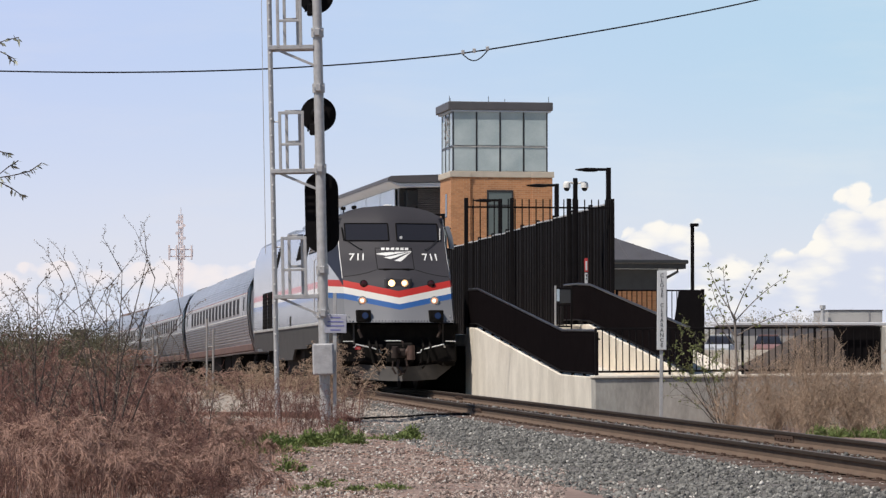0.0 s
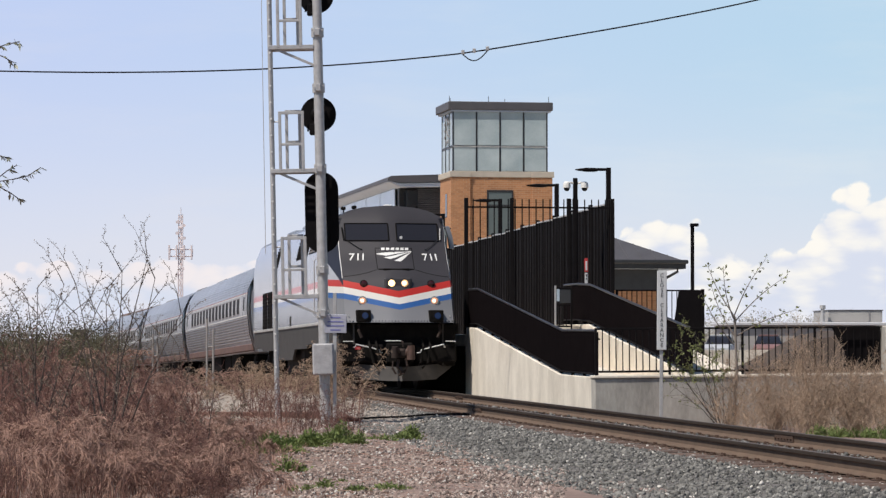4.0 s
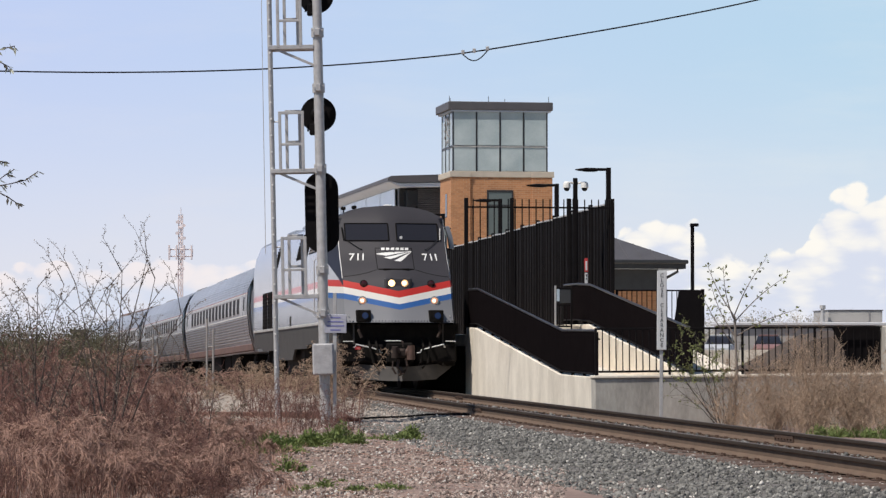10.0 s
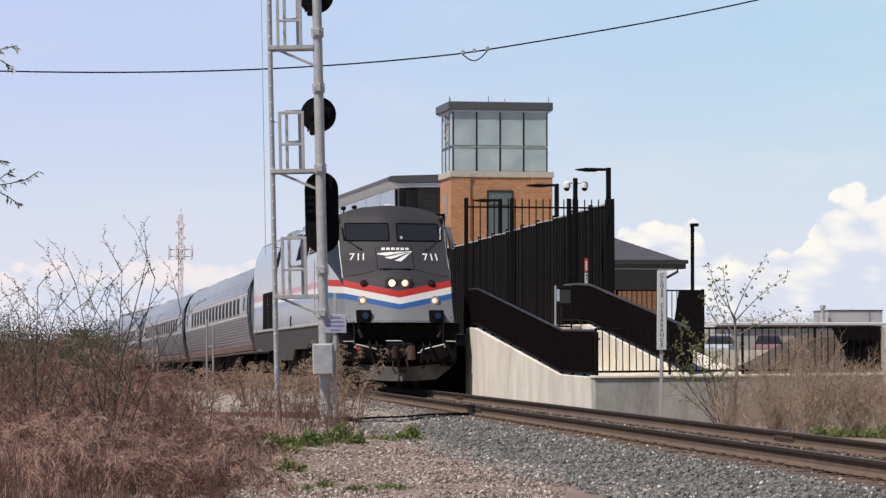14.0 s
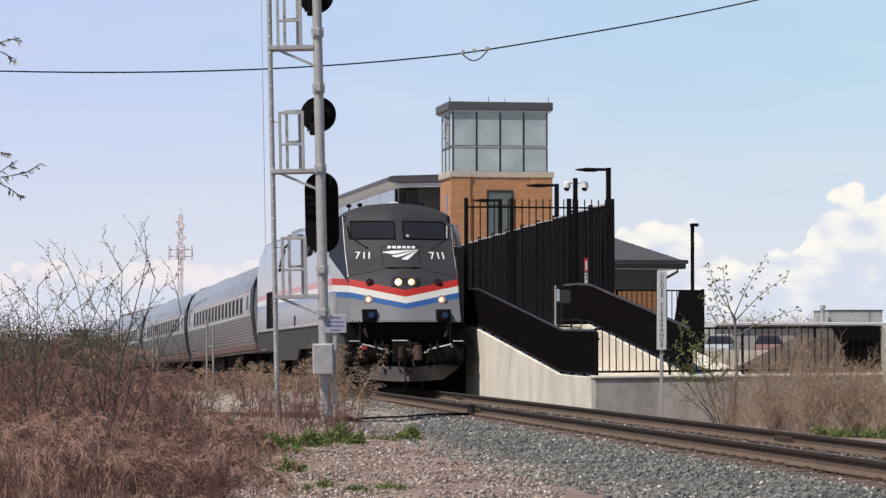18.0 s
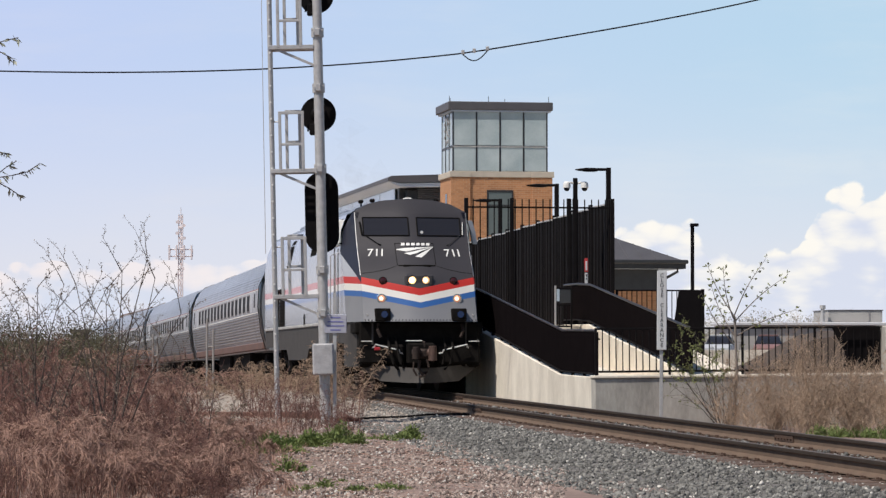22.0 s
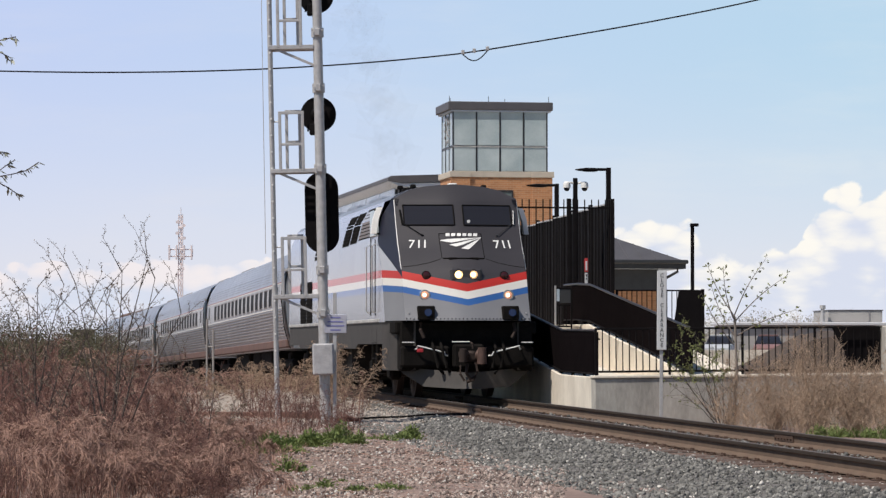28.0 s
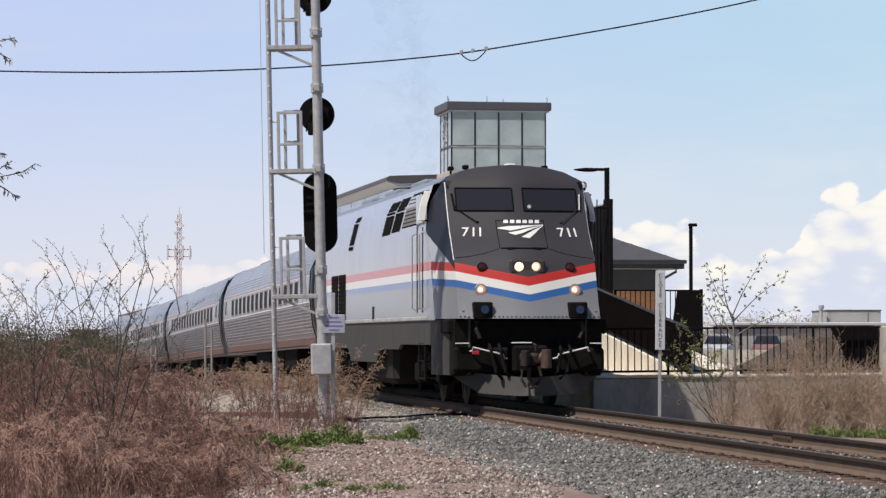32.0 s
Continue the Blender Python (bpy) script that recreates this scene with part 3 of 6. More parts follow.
    part("cab_sticker", Mesh().tube([q, q + Vector((0, -.008, 0))], .035, 12), M_WHITE, L, "small round white sticker")
    # front glazing
    for s in (-1, 1):
        b, g, w = Mesh(), Mesh(), Mesh()
        c = []
        for wx in (.10, 1.12):
            for z in (3.545, 3.965):
                p = shell_point(s * wx, z)
                c.append(Vector((p[0], p[1] - .012, p[2])))
        g.add([c[0], c[2], c[3], c[1]], [(0, 1, 2, 3)])
        gl = part("windscreen", g, M_CABGLASS, L, "dark cab windscreen")
        k = [c[0], c[2], c[3], c[1], c[0]]
        for i in range(4):
            b.tube([k[i] + Vector((0, -.004, 0)), k[i + 1] + Vector((0, -.004, 0))], .014, 6)
        part("gasket", b, M_UNDER, gl)
        a, d = shell_point(s * 1.10, 3.56), shell_point(s * .80, 3.34)
        w.tube([(a[0], a[1] - .03, a[2]), (d[0], d[1] - .04, d[2])], .009, 5)
        w.tube([(d[0], d[1] - .04, d[2]), (d[0] - s * .05, d[1] - .02, d[2] - .015)], .014, 5)
        a2, d2 = shell_point(s * 1.16, 3.56), shell_point(s * 1.19, 3.86)
        w.tube([(a2[0], a2[1] - .03, a2[2]), (d2[0], d2[1] - .03, d2[2])], .02, 5)
        part("wiper", w, M_UNDER if s < 0 else M_MULL, gl)

    def round_light(name, w, z, r, lens, rim, label, parent=L, reflector=None):
        p = Vector(shell_point(w, z))
        k = 1.45 if rim is M_CHROME else 1.25
        h = Mesh().tube([p + Vector((0, .03, 0)), p + Vector((0, -.035, 0))], [r * k, r * (k - .08)], 20)
        ho = part(name, h, rim, parent, label, True)
        n = 20

        def bowl(rings, dx=0.0):
            q = Mesh()
            return q.loft([[p + Vector((dx + math.cos(2 * math.pi * i / n) * r * k, -.037 - d, math.sin(2 * math.pi * i / n) * r * k)) for i in range(n)] for k, d in rings], True, False)

        if reflector:
            part("reflector", bowl(((1, 0), (.7, .012), (.3, .018), (.02, .02))), reflector, ho, "", True)
            part("bulb", bowl(((.55, .017), (.4, .026), (.02, .03)), -.012), lens, ho, "", True)
        else:
            part("lens", bowl(((1, 0), (.7, .012), (.3, .018), (.02, .02))), lens, ho, "", True)

    pl = Mesh()
    p = shell_point(0, 2.5)
    pl.box(-.33, .33, p[1] - .02, p[1] + .08, 2.36, 2.64, .05)
    part("headlight_case", pl, M_NOSE, L)
    round_light("headlight", -.155, 2.5, .100, M_LAMP, M_UNDER, "lit round headlight", reflector=M_LAMPHOT)
    round_light("headlight", .155, 2.5, .100, M_LAMP_SIDE, M_UNDER, "lit round headlight in a dark ring", reflector=M_LAMPRING)
    for s in (-1, 1):
        round_light("marker_light", s * .80, 2.49, .075, M_REDLENS, M_UNDER, "dark red marker light in a black ring")
        round_light("ditch_light", s * .855, 2.085, .078, M_LAMPDIM, M_CHROME, "glowing amber ditch light in a chrome ring", reflector=M_DITCHRING)
        p = (0, shell_point(s * .72, 1.575)[1] - .012)
        k = part("socket_box", Mesh().box(s * .86 - .17, s * .86 + .17, p[1], p[1] + .3, 1.575, 1.865, .02), M_UNDER, L, "black recessed receptacle box")
        q = Mesh().tube([(s * .86 + .03, p[1] + .01, 1.73), (s * .86 + .03, p[1] - .02, 1.73)], .075, 14)
        part("blue_plug", q, M_BLUELENS, k, "", True)
    # nose door outline, road numbers, emblem
    b = Mesh()
    a, c = Vector(shell_point(-.42, 2.84)), Vector(shell_point(.42, 2.84))
    b.tube([a + Vector((0, -.006, 0)), Vector(shell_point(0, 2.84)) + Vector((0, -.006, 0)), c + Vector((0, -.006, 0))], .016, 5)
    for s in (-1, 1):
        b.tube([Vector(shell_point(s * .44, z)) + Vector((0, -.002, 0)) for z in (2.84, 2.95, 3.15, 3.36)], .007, 4)
        q = shell_point(s * .22, 2.84)
        b.box(q[0] - .09, q[0] + .09, q[1] - .03, q[1] + .02, 2.81, 2.86, .01)
    b.tube([Vector(shell_point(w, 3.36)) + Vector((0, -.002, 0)) for w in (-.44, 0, .44)], .007, 4)
    part("nose_hatch", b, M_UNDER, L)
    for q in (-1, 1):
        seam = Mesh().tube([Vector(shell_point(q * w, z)) + Vector((0, -.001, 0)) for w, z in ((1.26, 2.66), (1.0, 2.69), (.7, 2.75), (.46, 2.83))], .006, 4)
        part("panel_seam", seam, M_UNDER, L)
        for w, z in ((1.12, 1.61), (1.2, 1.72)):
            c = Vector(shell_point(q * w, z))
            part("hook_eye", Mesh().tube([c, c + Vector((0, -.03, 0))], .018, 8), M_GALV, L)
    slope = math.degrees(math.atan2(3.30 - 2.98, front_s(3.30) - front_s(2.98)))
    for s in (-1, 1):
        yaw = s * math.degrees(math.atan2(.20, 1.28))
        for ch, dx in (("7", -.135), ("1", .015), ("1", .135)):
            cu = bpy.data.curves.new("road_digit", "FONT")
            cu.body, cu.size, cu.align_x, cu.align_y, cu.extrude, cu.offset = ch, .285, "CENTER", "CENTER", .001, .002
            tmp = new("road_digit", cu)
            bpy.context.view_layer.update()
            me = bpy.data.meshes.new_from_object(tmp.evaluated_get(bpy.context.evaluated_depsgraph_get()))
            bpy.data.objects.remove(tmp)
            me.materials.clear()
            p = shell_point(s * .88 + dx, 3.135)
            part("road_digit", me, M_WHITE, L, "white painted digit", at=Matrix.Translation((p[0], p[1] - .022, p[2])) @ pose(0, 0, 0, 0, 0, yaw) @ pose(0, 0, 0, slope) @ Matrix.Diagonal((1.0, 1.1, 1, 1)))
    em = Mesh()

    def patch(lo, hi):
        n = len(lo)
        vs = []
        for q in lo + hi:
            p = shell_point(q[0], q[1] - .025)
            vs.append((p[0], p[1] - .012, p[2]))
        em.add(vs, [(i, i + 1, n + i + 1, n + i) for i in range(n - 1)])

    # bars in place of lettering, then three sweeping stripes
    for i in range(6):
        x0 = -.31 + i * .115
        patch([(x0, 3.335), (x0 + .085, 3.335)], [(x0 + .012, 3.395), (x0 + .093, 3.395)])
    patch([(-.42, 3.235), (-.20, 3.195), (0, 3.235), (.25, 3.28), (.43, 3.30)], [(-.42, 3.25), (-.25, 3.275), (.05, 3.292), (.28, 3.300), (.43, 3.312)])
    patch([(-.12, 3.115), (.03, 3.155), (.23, 3.235), (.42, 3.295)], [(-.25, 3.155), (-.05, 3.195), (.15, 3.245), (.42, 3.298)])
    patch([(.13, 3.055), (.25, 3.145), (.35, 3.235), (.42, 3.288)], [(-.02, 3.075), (.13, 3.155), (.27, 3.225), (.42, 3.292)])
    part("nose_emblem", em, M_WHITE, L, "white sweeping stripe emblem with short bars above")
    # roof clutter
    for w, y in ((-.75, 2.7), (.75, 2.7), (-.95, 3.2)):
        b = Mesh().tube([(w, y, 4.22), (w, y, 4.40)], .02, 6).box(w - .055, w + .055, y - .05, y + .12, 4.37, 4.45, .02)
        part("roof_horn", b, M_UNDER, L)
    part("roof_beacon", Mesh().box(-.09, .09, 2.1, 2.4, 4.40, 4.45, .02), M_WHITE, L)
    for y in (8.5, 12.5, 16.5):
        part("roof_hatch", Mesh().box(-.8, .8, y - 1, y + 1, 4.30, 4.45, .04), M_LOCOROOF, L)
    # pilot, plow, coupler
    b = Mesh()
    b.box(-1.36, 1.36, .42, .9, .55, 1.565, .04)
    b.box(-1.36, -.36, .22, .5, .62, 1.06, .05).box(.36, 1.36, .22, .5, .62, 1.06, .05)
    part("pilot", b, M_UNDER, L, "black pilot beam")
    b = Mesh()
    tp = [(-1.36, .62), (-.95, .36), (-.3, -.06), (0, -.20), (.3, -.06), (.95, .36), (1.36, .62)]
    top = [.70, .60, .54, .52, .54, .60, .70]
    lowz = [.50, .24, .20, .20, .20, .24, .50]
    b.loft([[(x, y + .06, z) for (x, y), z in zip(tp, top)], [(x * .995, y + .03, (z + k) / 2) for (x, y), z, k in zip(tp, top, lowz)],
            [(x * .93, y - .03, k) for (x, y), k in zip(tp, lowz)], [(x * .93, y + .02, k) for (x, y), k in zip(tp, lowz)], [(x * .995, y + .08, (z + k) / 2) for (x, y), z, k in zip(tp, top, lowz)],
            [(x, y + .2, z) for (x, y), z in zip(tp, top)]], False, False)
    part("snow_plow", b, M_PLOW, L, "grey steel snow plow", True)
    for q in (-1, 1):
        k = Mesh()
        line = [(1.50, 2.02), (1.47, 1.35), (1.36, .78), (1.16, .46), (1.04, .40)]
        k.loft([[(q * w, y, z) for w, y in line] for z in (1.555, 1.1, .56)] + [[(q * (w - .03), y + .03, z) for w, y in line] for z in (.56, 1.1, 1.555)], False, False)
        part("corner_skirt", k, M_SKIRT, L, "dark grey skirt round the cab corner", True)
    part("draft_pocket", Mesh().box(-.32, .32, .1, .3, .60, 1.1, .05), M_UNDER, L, "black coupler pocket")
    b = Mesh().box(-.12, .12, -.34, .3, .74, .96, .05)
    b.tube([(-.20, -.40, .74), (-.20, -.42, 1.0)], [.085, .075], 10).box(-.27, -.08, -.46, -.18, .80, .98, .05)
    part("coupler", b, M_COUPLER, L, "rusty brown knuckle coupler", True)
    b = Mesh().tube([(.17, -.44, .70), (.17, -.46, 1.02)], [.10, .085], 12).box(.05, .25, -.42, -.2, .76, .98, .06)
    part("coupler_knuckle", b, M_KNUCKLE, L, "worn brown knuckle", True)
    b = Mesh().tube([(.0, -.36, 1.0), (.0, -.36, 1.10), (-.03, -.30, 1.12)], .022, 6)
    part("lock_lifter", b, M_COUPLER, L)
    for pts, r in ((((-.10, -.30, .70), (-.13, -.36, .52), (-.05, -.34, .40), (.06, -.30, .44)), .034), (((.06, -.30, .72), (.10, -.34, .55), (.02, -.36, .38), (-.1, -.3, .34)), .030), (((-.22, -.2, .66), (-.24, -.28, .5), (-.16, -.3, .36)), .026)):
        part("brake_hose", Mesh().tube(pts, r, 7), M_COUPLER, L, "", True)
    part("uncoupling_bar", Mesh().tube([(-.34, .14, 1.14), (.02, .14, 1.14)], .014, 6), M_WHITE, L)
    for s in (-1, 1):
        b = Mesh().tube([(s * 1.12, .30, .98), (s * 1.05, .16, 1.0), (s * 1.04, .12, 1.06), (s * .50, .10, .93), (s * .48, .12, .87), (s * .42, .2, .86)], .016, 6)
        part("grab_iron", b, M_WHITE, L, "white bent grab iron")
        part("step_edge", Mesh().box(s * 1.10, s * 1.33, .16, .30, 1.12, 1.14, .005), M_WHITE, L)
        for x in (.55, .72):
            b = Mesh().tube([(s * x, .4, 1.2), (s * x, .1, 1.0), (s * (x - .08), .02, .62), (s * (x - .2), .1, .5)], .03, 7)
            part("air_hose", b, M_UNDER, L)
        b = Mesh().tube([(s * .95, .3, 1.52), (s * .97, .22, 1.38), (s * .9, .2, 1.22)], .035, 7)
        part("cable_plug", b, M_COUPLER, L)
    part("red_tag", Mesh().box(-1.06, -.93, .09, .13, .93, 1.0, .01), mat("red_plastic", (.45, .02, .03)), L)
    # trucks
    for yc in (3.6, 16.8):
        b = Mesh()
        for s in (-1, 1):
            b.box(s * 1.08, s * 1.26, yc - 1.9, yc + 1.9, .62, .92, .05)
            for dy in (-1.37, 1.37):
                b.box(s * 1.10, s * 1.34, yc + dy - .28, yc + dy + .28, .36, .78, .06)
                b.tube([(s * 1.22, yc + dy * .55, .6), (s * 1.22, yc + dy * .55, 1.15)], .11, 10)
            b.tube([(s * 1.3, yc - .6, .85), (s * 1.3, yc + .6, 1.15)], .06, 8)
        b.box(-1.1, 1.1, yc - .35, yc + .35, .6, .95, .05)
        part("truck_frame", b, M_UNDER, L, "black truck side frames and springs")
        for dy in (-1.37, 1.37):
            w = new("wheelset")
            w.parent = L
            w.location = (0, yc + dy, .508)
            for s in (-1, 1):
                q = Mesh().tube([(s * .68, 0, 0), (s * .70, 0, 0)], .54, 28).tube([(s * .70, 0, 0), (s * .82, 0, 0)], .508, 28).tube([(s * .82, 0, 0), (s * .835, 0, 0)], [.43, .40], 28)
                for k in range(5):
                    a = 2 * math.pi * k / 5
                    q.box(-.05, .05, .18, .32, -.012, .02, .01, Matrix.Translation((s * .84, 0, 0)) @ Matrix.Rotation(a, 4, "X") @ Matrix.Rotation(math.pi / 2, 4, "Y"))
                part("wheel", q, M_COUPLER, w, "", True)
            part("axle", Mesh().tube([(-1.2, 0, 0), (1.2, 0, 0)], .09, 10), M_COUPLER, w)
            WHEELS.append((w, .508))
    part("fuel_tank", Mesh().box(-1.3, 1.3, 8.4, 12.8, .28, 1.3, .12), M_TANK, L, "dirty grey fuel tank")
    return L


# ---- coaches ----
def coach_ring(k=1.0):
    """Half-tube section of a coach: bulging sides and a round roof; (w, z)."""
    r = [(1.36, 1.02), (1.52, 1.55), (1.59, 2.1), (1.60, 2.45), (1.57, 2.9), (1.47, 3.25), (1.28, 3.55), (.95, 3.76), (.5, 3.86), (0, 3.885)]
    full = [(-w, z) for w, z in r] + [(w, z) for w, z in r[::-1][1:]]
    return full


def coach_w(z):
    return float(np.interp(z, [1.02, 1.55, 2.1, 2.45, 2.9, 3.25, 3.55, 3.76, 3.86], [1.36, 1.52, 1.59, 1.60, 1.57, 1.47, 1.28, .95, .5]))


def build_coach():
    C = thing("passenger_coach", Matrix(), "ribbed stainless steel passenger coach with dark windows", "railway coach", "coaches of the train")
    ring = coach_ring()
    b = Mesh()
    b.loft([[(w * .94, .35, 1.0 + (z - 1.0) * .97) for w, z in ring], [(w, .6, z) for w, z in ring], [(w, 12.8, z) for w, z in ring], [(w, 25.0, z) for w, z in ring], [(w * .94, 25.25, 1.0 + (z - 1.0) * .97) for w, z in ring]])
    part("shell", b, M_STEEL, C, "", True)
    for s in (-1, 1):
        rb = Mesh()
        for z in np.arange(1.36, 2.06, .085):
            rb.box(s * (coach_w(z) - .01), s * (coach_w(z) + .026), .75, 24.9, z, z + .038, .008)
        part("side_ribs", rb, M_STEELDIM, C, "dull corrugated lower side")
        rb = Mesh()
        for z in (2.93, 3.01, 3.09, 3.17, 3.25, 3.33, 3.41, 3.49, 3.56, 3.62):
            rb.box(s * (coach_w(z) - .02), s * (coach_w(z + .03) + .016), .75, 24.9, z, z + .032, .006)
        part("roof_ribs", rb, M_STEEL, C)
        part("lower_skirt", Mesh().box(s * 1.30, s * 1.46, .7, 24.9, 1.05, 1.28, .03), M_BROWN, C, "brown dirty lower skirt")
        for z in (2.12, 2.78, 2.815):
            part("pinstripe", Mesh().box(s * (coach_w(z) - .01), s * (coach_w(z) + .018), .75, 24.9, z, z + (.022 if z > 2.8 else .032), .004), M_REDPIN if z > 2.8 else M_WHITE, C)
        band = Mesh().loft([[(s * (coach_w(z) + .008), y, z) for z in (2.17, 2.3, 2.45, 2.6, 2.78)] for y in (.8, 24.8)], False, False)
        part("window_band", band, M_BAND, C)
        wm = None
        for i in range(15):
            y = 3.5 + i * 1.29
            g = Mesh()
            g.loft([[(s * (coach_w(z) + .016), yy, z) for z in (2.24, 2.45, 2.70)] for yy in (y - .39, y + .39)], False, False)
            f = Mesh()
            for a, c in (((y - .41, 2.22), (y + .41, 2.22)), ((y + .41, 2.22), (y + .41, 2.72)), ((y + .41, 2.72), (y - .41, 2.72)), ((y - .41, 2.72), (y - .41, 2.22))):
                f.tube([(s * (coach_w(a[1]) + .012), *a), (s * (coach_w(c[1]) + .012), *c)], .016, 4)
            o = part("window", g, M_COACHWIN, C)
            part("window_frame", f, M_STEELDIM, o)
        for y in (1.2, 2.1, 23.6, 24.5):
            d = Mesh().loft([[(s * (coach_w(z) + .010), yy, z) for z in (1.3, 1.6, 2.1, 2.45, 2.9, 3.1)] for yy in (y - .02, y + .02)], False, False)
            part("door_seam", d, M_UNDER, C)
        for y in (1.65, 24.05):
            part("door_window", Mesh().loft([[(s * (coach_w(z) + .014), yy, z) for z in (2.3, 2.5, 2.72)] for yy in (y - .18, y + .18)], False, False), M_COACHWIN, C)
    for y0, y1 in ((-.25, .36), (25.24, 25.85)):
        b = Mesh()
        for y in np.linspace(y0, y1, 6):
            b.box(-.62, .62, y - .05, y + .05, 1.15, 3.35, .04)
        part("gangway_bellows", b, M_UNDER, C, "black rubber gangway")
    for yy in (.42, 25.18):
        for s in (-1, 1):
            b = Mesh().loft([[(s * (w * k), yy + d, z) for w, z in ((1.36, 1.02), (1.52, 1.55), (1.6, 2.3), (1.57, 2.9), (1.28, 3.55), (.8, 3.8))] for k, d in ((1.012, -.10), (1.014, .15))], False, False)
            part("end_diaphragm", b, M_UNDER, C)
    part("roof_unit", Mesh().box(-.55, .55, 2.5, 6.5, 3.80, 3.97, .05), M_STEELDIM, C)
    part("roof_unit", Mesh().box(-.55, .55, 19.5, 23.5, 3.80, 3.97, .05), M_STEELDIM, C)
    for y0, y1, w in ((6.5, 9.5, 1.25), (10.2, 12.5, 1.2), (13.4, 17.5, 1.25)):
        part("underfloor_box", Mesh().box(-w, w, y0, y1, .45, 1.05, .05), M_UNDER, C)
    for yc in (3.2, 22.4):
        b = Mesh()
        for s in (-1, 1):
            b.box(s * 1.02, s * 1.2, yc - 1.7, yc + 1.7, .5, .75, .05)
            for dy in (-1.3, 1.3):
                b.box(s * 1.0, s * 1.25, yc + dy - .2, yc + dy + .2, .3, .65, .05)
        b.box(-1.1, 1.1, yc - .4, yc + .4, .5, .95, .05)
        part("truck_frame", b, M_UNDER, C)
        for dy in (-1.3, 1.3):
            w = new("wheelset")
            w.parent = C
            w.location = (0, yc + dy, .457)
            for s in (-1, 1):
                part("wheel", Mesh().tube([(s * .68, 0, 0), (s * .70, 0, 0), (s * .701, 0, 0), (s * .82, 0, 0)], [.49, .49, .457, .457], 24), M_COUPLER, w, "", True)
    return C


WHEELS = []
loco = build_loco()
coach = build_coach()
COACH_U = [20.75 + 26.1 * i for i in range(4)]
coaches = [coach] + [copy_thing(coach, Matrix()) for _ in COACH_U[1:]]
for c, u in zip(coaches, COACH_U):
    c.matrix_basis = rider(u, 3.2, 22.4)
    for k in c.children:
        if k.name.startswith("wheelset"):
            WHEELS.append((k, .457))


# ---- station: platform, ramps, fences ----
def place(u, w, z):
    p = track(u, w)
    return Vector((p.x, p.y, z))


def along(u, w, z):
    """A frame at that place: x across the track towards the station, y back along it."""
    p, q = track(u, w), track(u + 1, w)
    return pose(p.x, p.y, z, 0, 0, math.degrees(math.atan2(-(q.x - p.x), q.y - p.y)))


def slab(name, us, w0, w1, tops, bottom, material, label, category):
    """Concrete block along the track whose top goes through the given heights."""
    b = Mesh()
    b.loft([[place(u, w0, bottom), place(u, w0, z - .015), place(u, w0 + .015, z), place(u, w1 - .015, z), place(u, w1, z - .015), place(u, w1, bottom)] for u, z in zip(us, tops)])
    return tagged(part(name, b, material), label, category, kind="structure")


def deck(u0, u1, z0, z1):
    b = Mesh()
    b.loft([[place(u, 1.77, z - .28), place(u, 1.77, z - .015), place(u, 1.785, z), place(u, 5.74, z), place(u, 5.75, z - .015), place(u, 5.75, z - .28)] for u, z in ((u0, z0), ((u0 + u1) / 2, (z0 + z1) / 2), (u1, z1))])
    ob = tagged(part("platform", b, M_CONC), "high concrete station platform deck", "platform", kind="structure")
    # added wall below the deck; its near-black colour stands for the shade there
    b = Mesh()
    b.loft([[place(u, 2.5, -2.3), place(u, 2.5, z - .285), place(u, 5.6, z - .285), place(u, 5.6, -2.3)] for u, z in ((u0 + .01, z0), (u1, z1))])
    part("support_wall", b, M_UNDER, ob, "wall in black that stands for the shade under the deck")
    return ob


deck(1.4, 90, 1.32, 1.0)
# the forecourt is an added, hidden pale slab that brightens the hall soffit
slab("forecourt", (12, 60, 120), 5.8, 26, (.9, .6, .3), -2.4, M_CONC, "pale slab added out of sight to bounce light onto the hall soffit", "forecourt")
slab("ramp_wall_1", (-13.6, -10.2, .1, 1.38), 1.77, 2.95, (.485, .50, 1.47, 1.48), -.7, M_CONC, "pale sunlit concrete ramp beside the track", "ramp")
slab("ramp_wall_2", (-11.5, -1.7, 1.38), 4.10, 5.3, (.50, 1.545, 1.55), -.7, M_CONC, "pale sunlit concrete ramp wall behind a railing", "ramp")
slab("upper_landing", (-.9, 1.36), 2.97, 4.08, (1.53, 1.53), .47, M_CONC, "pale concrete upper landing", "landing")
slab("landing", (-13.3, 1.38), 2.96, 4.09, (.44, .46), -.7, M_CONC, "flat concrete landing between the ramps", "landing")


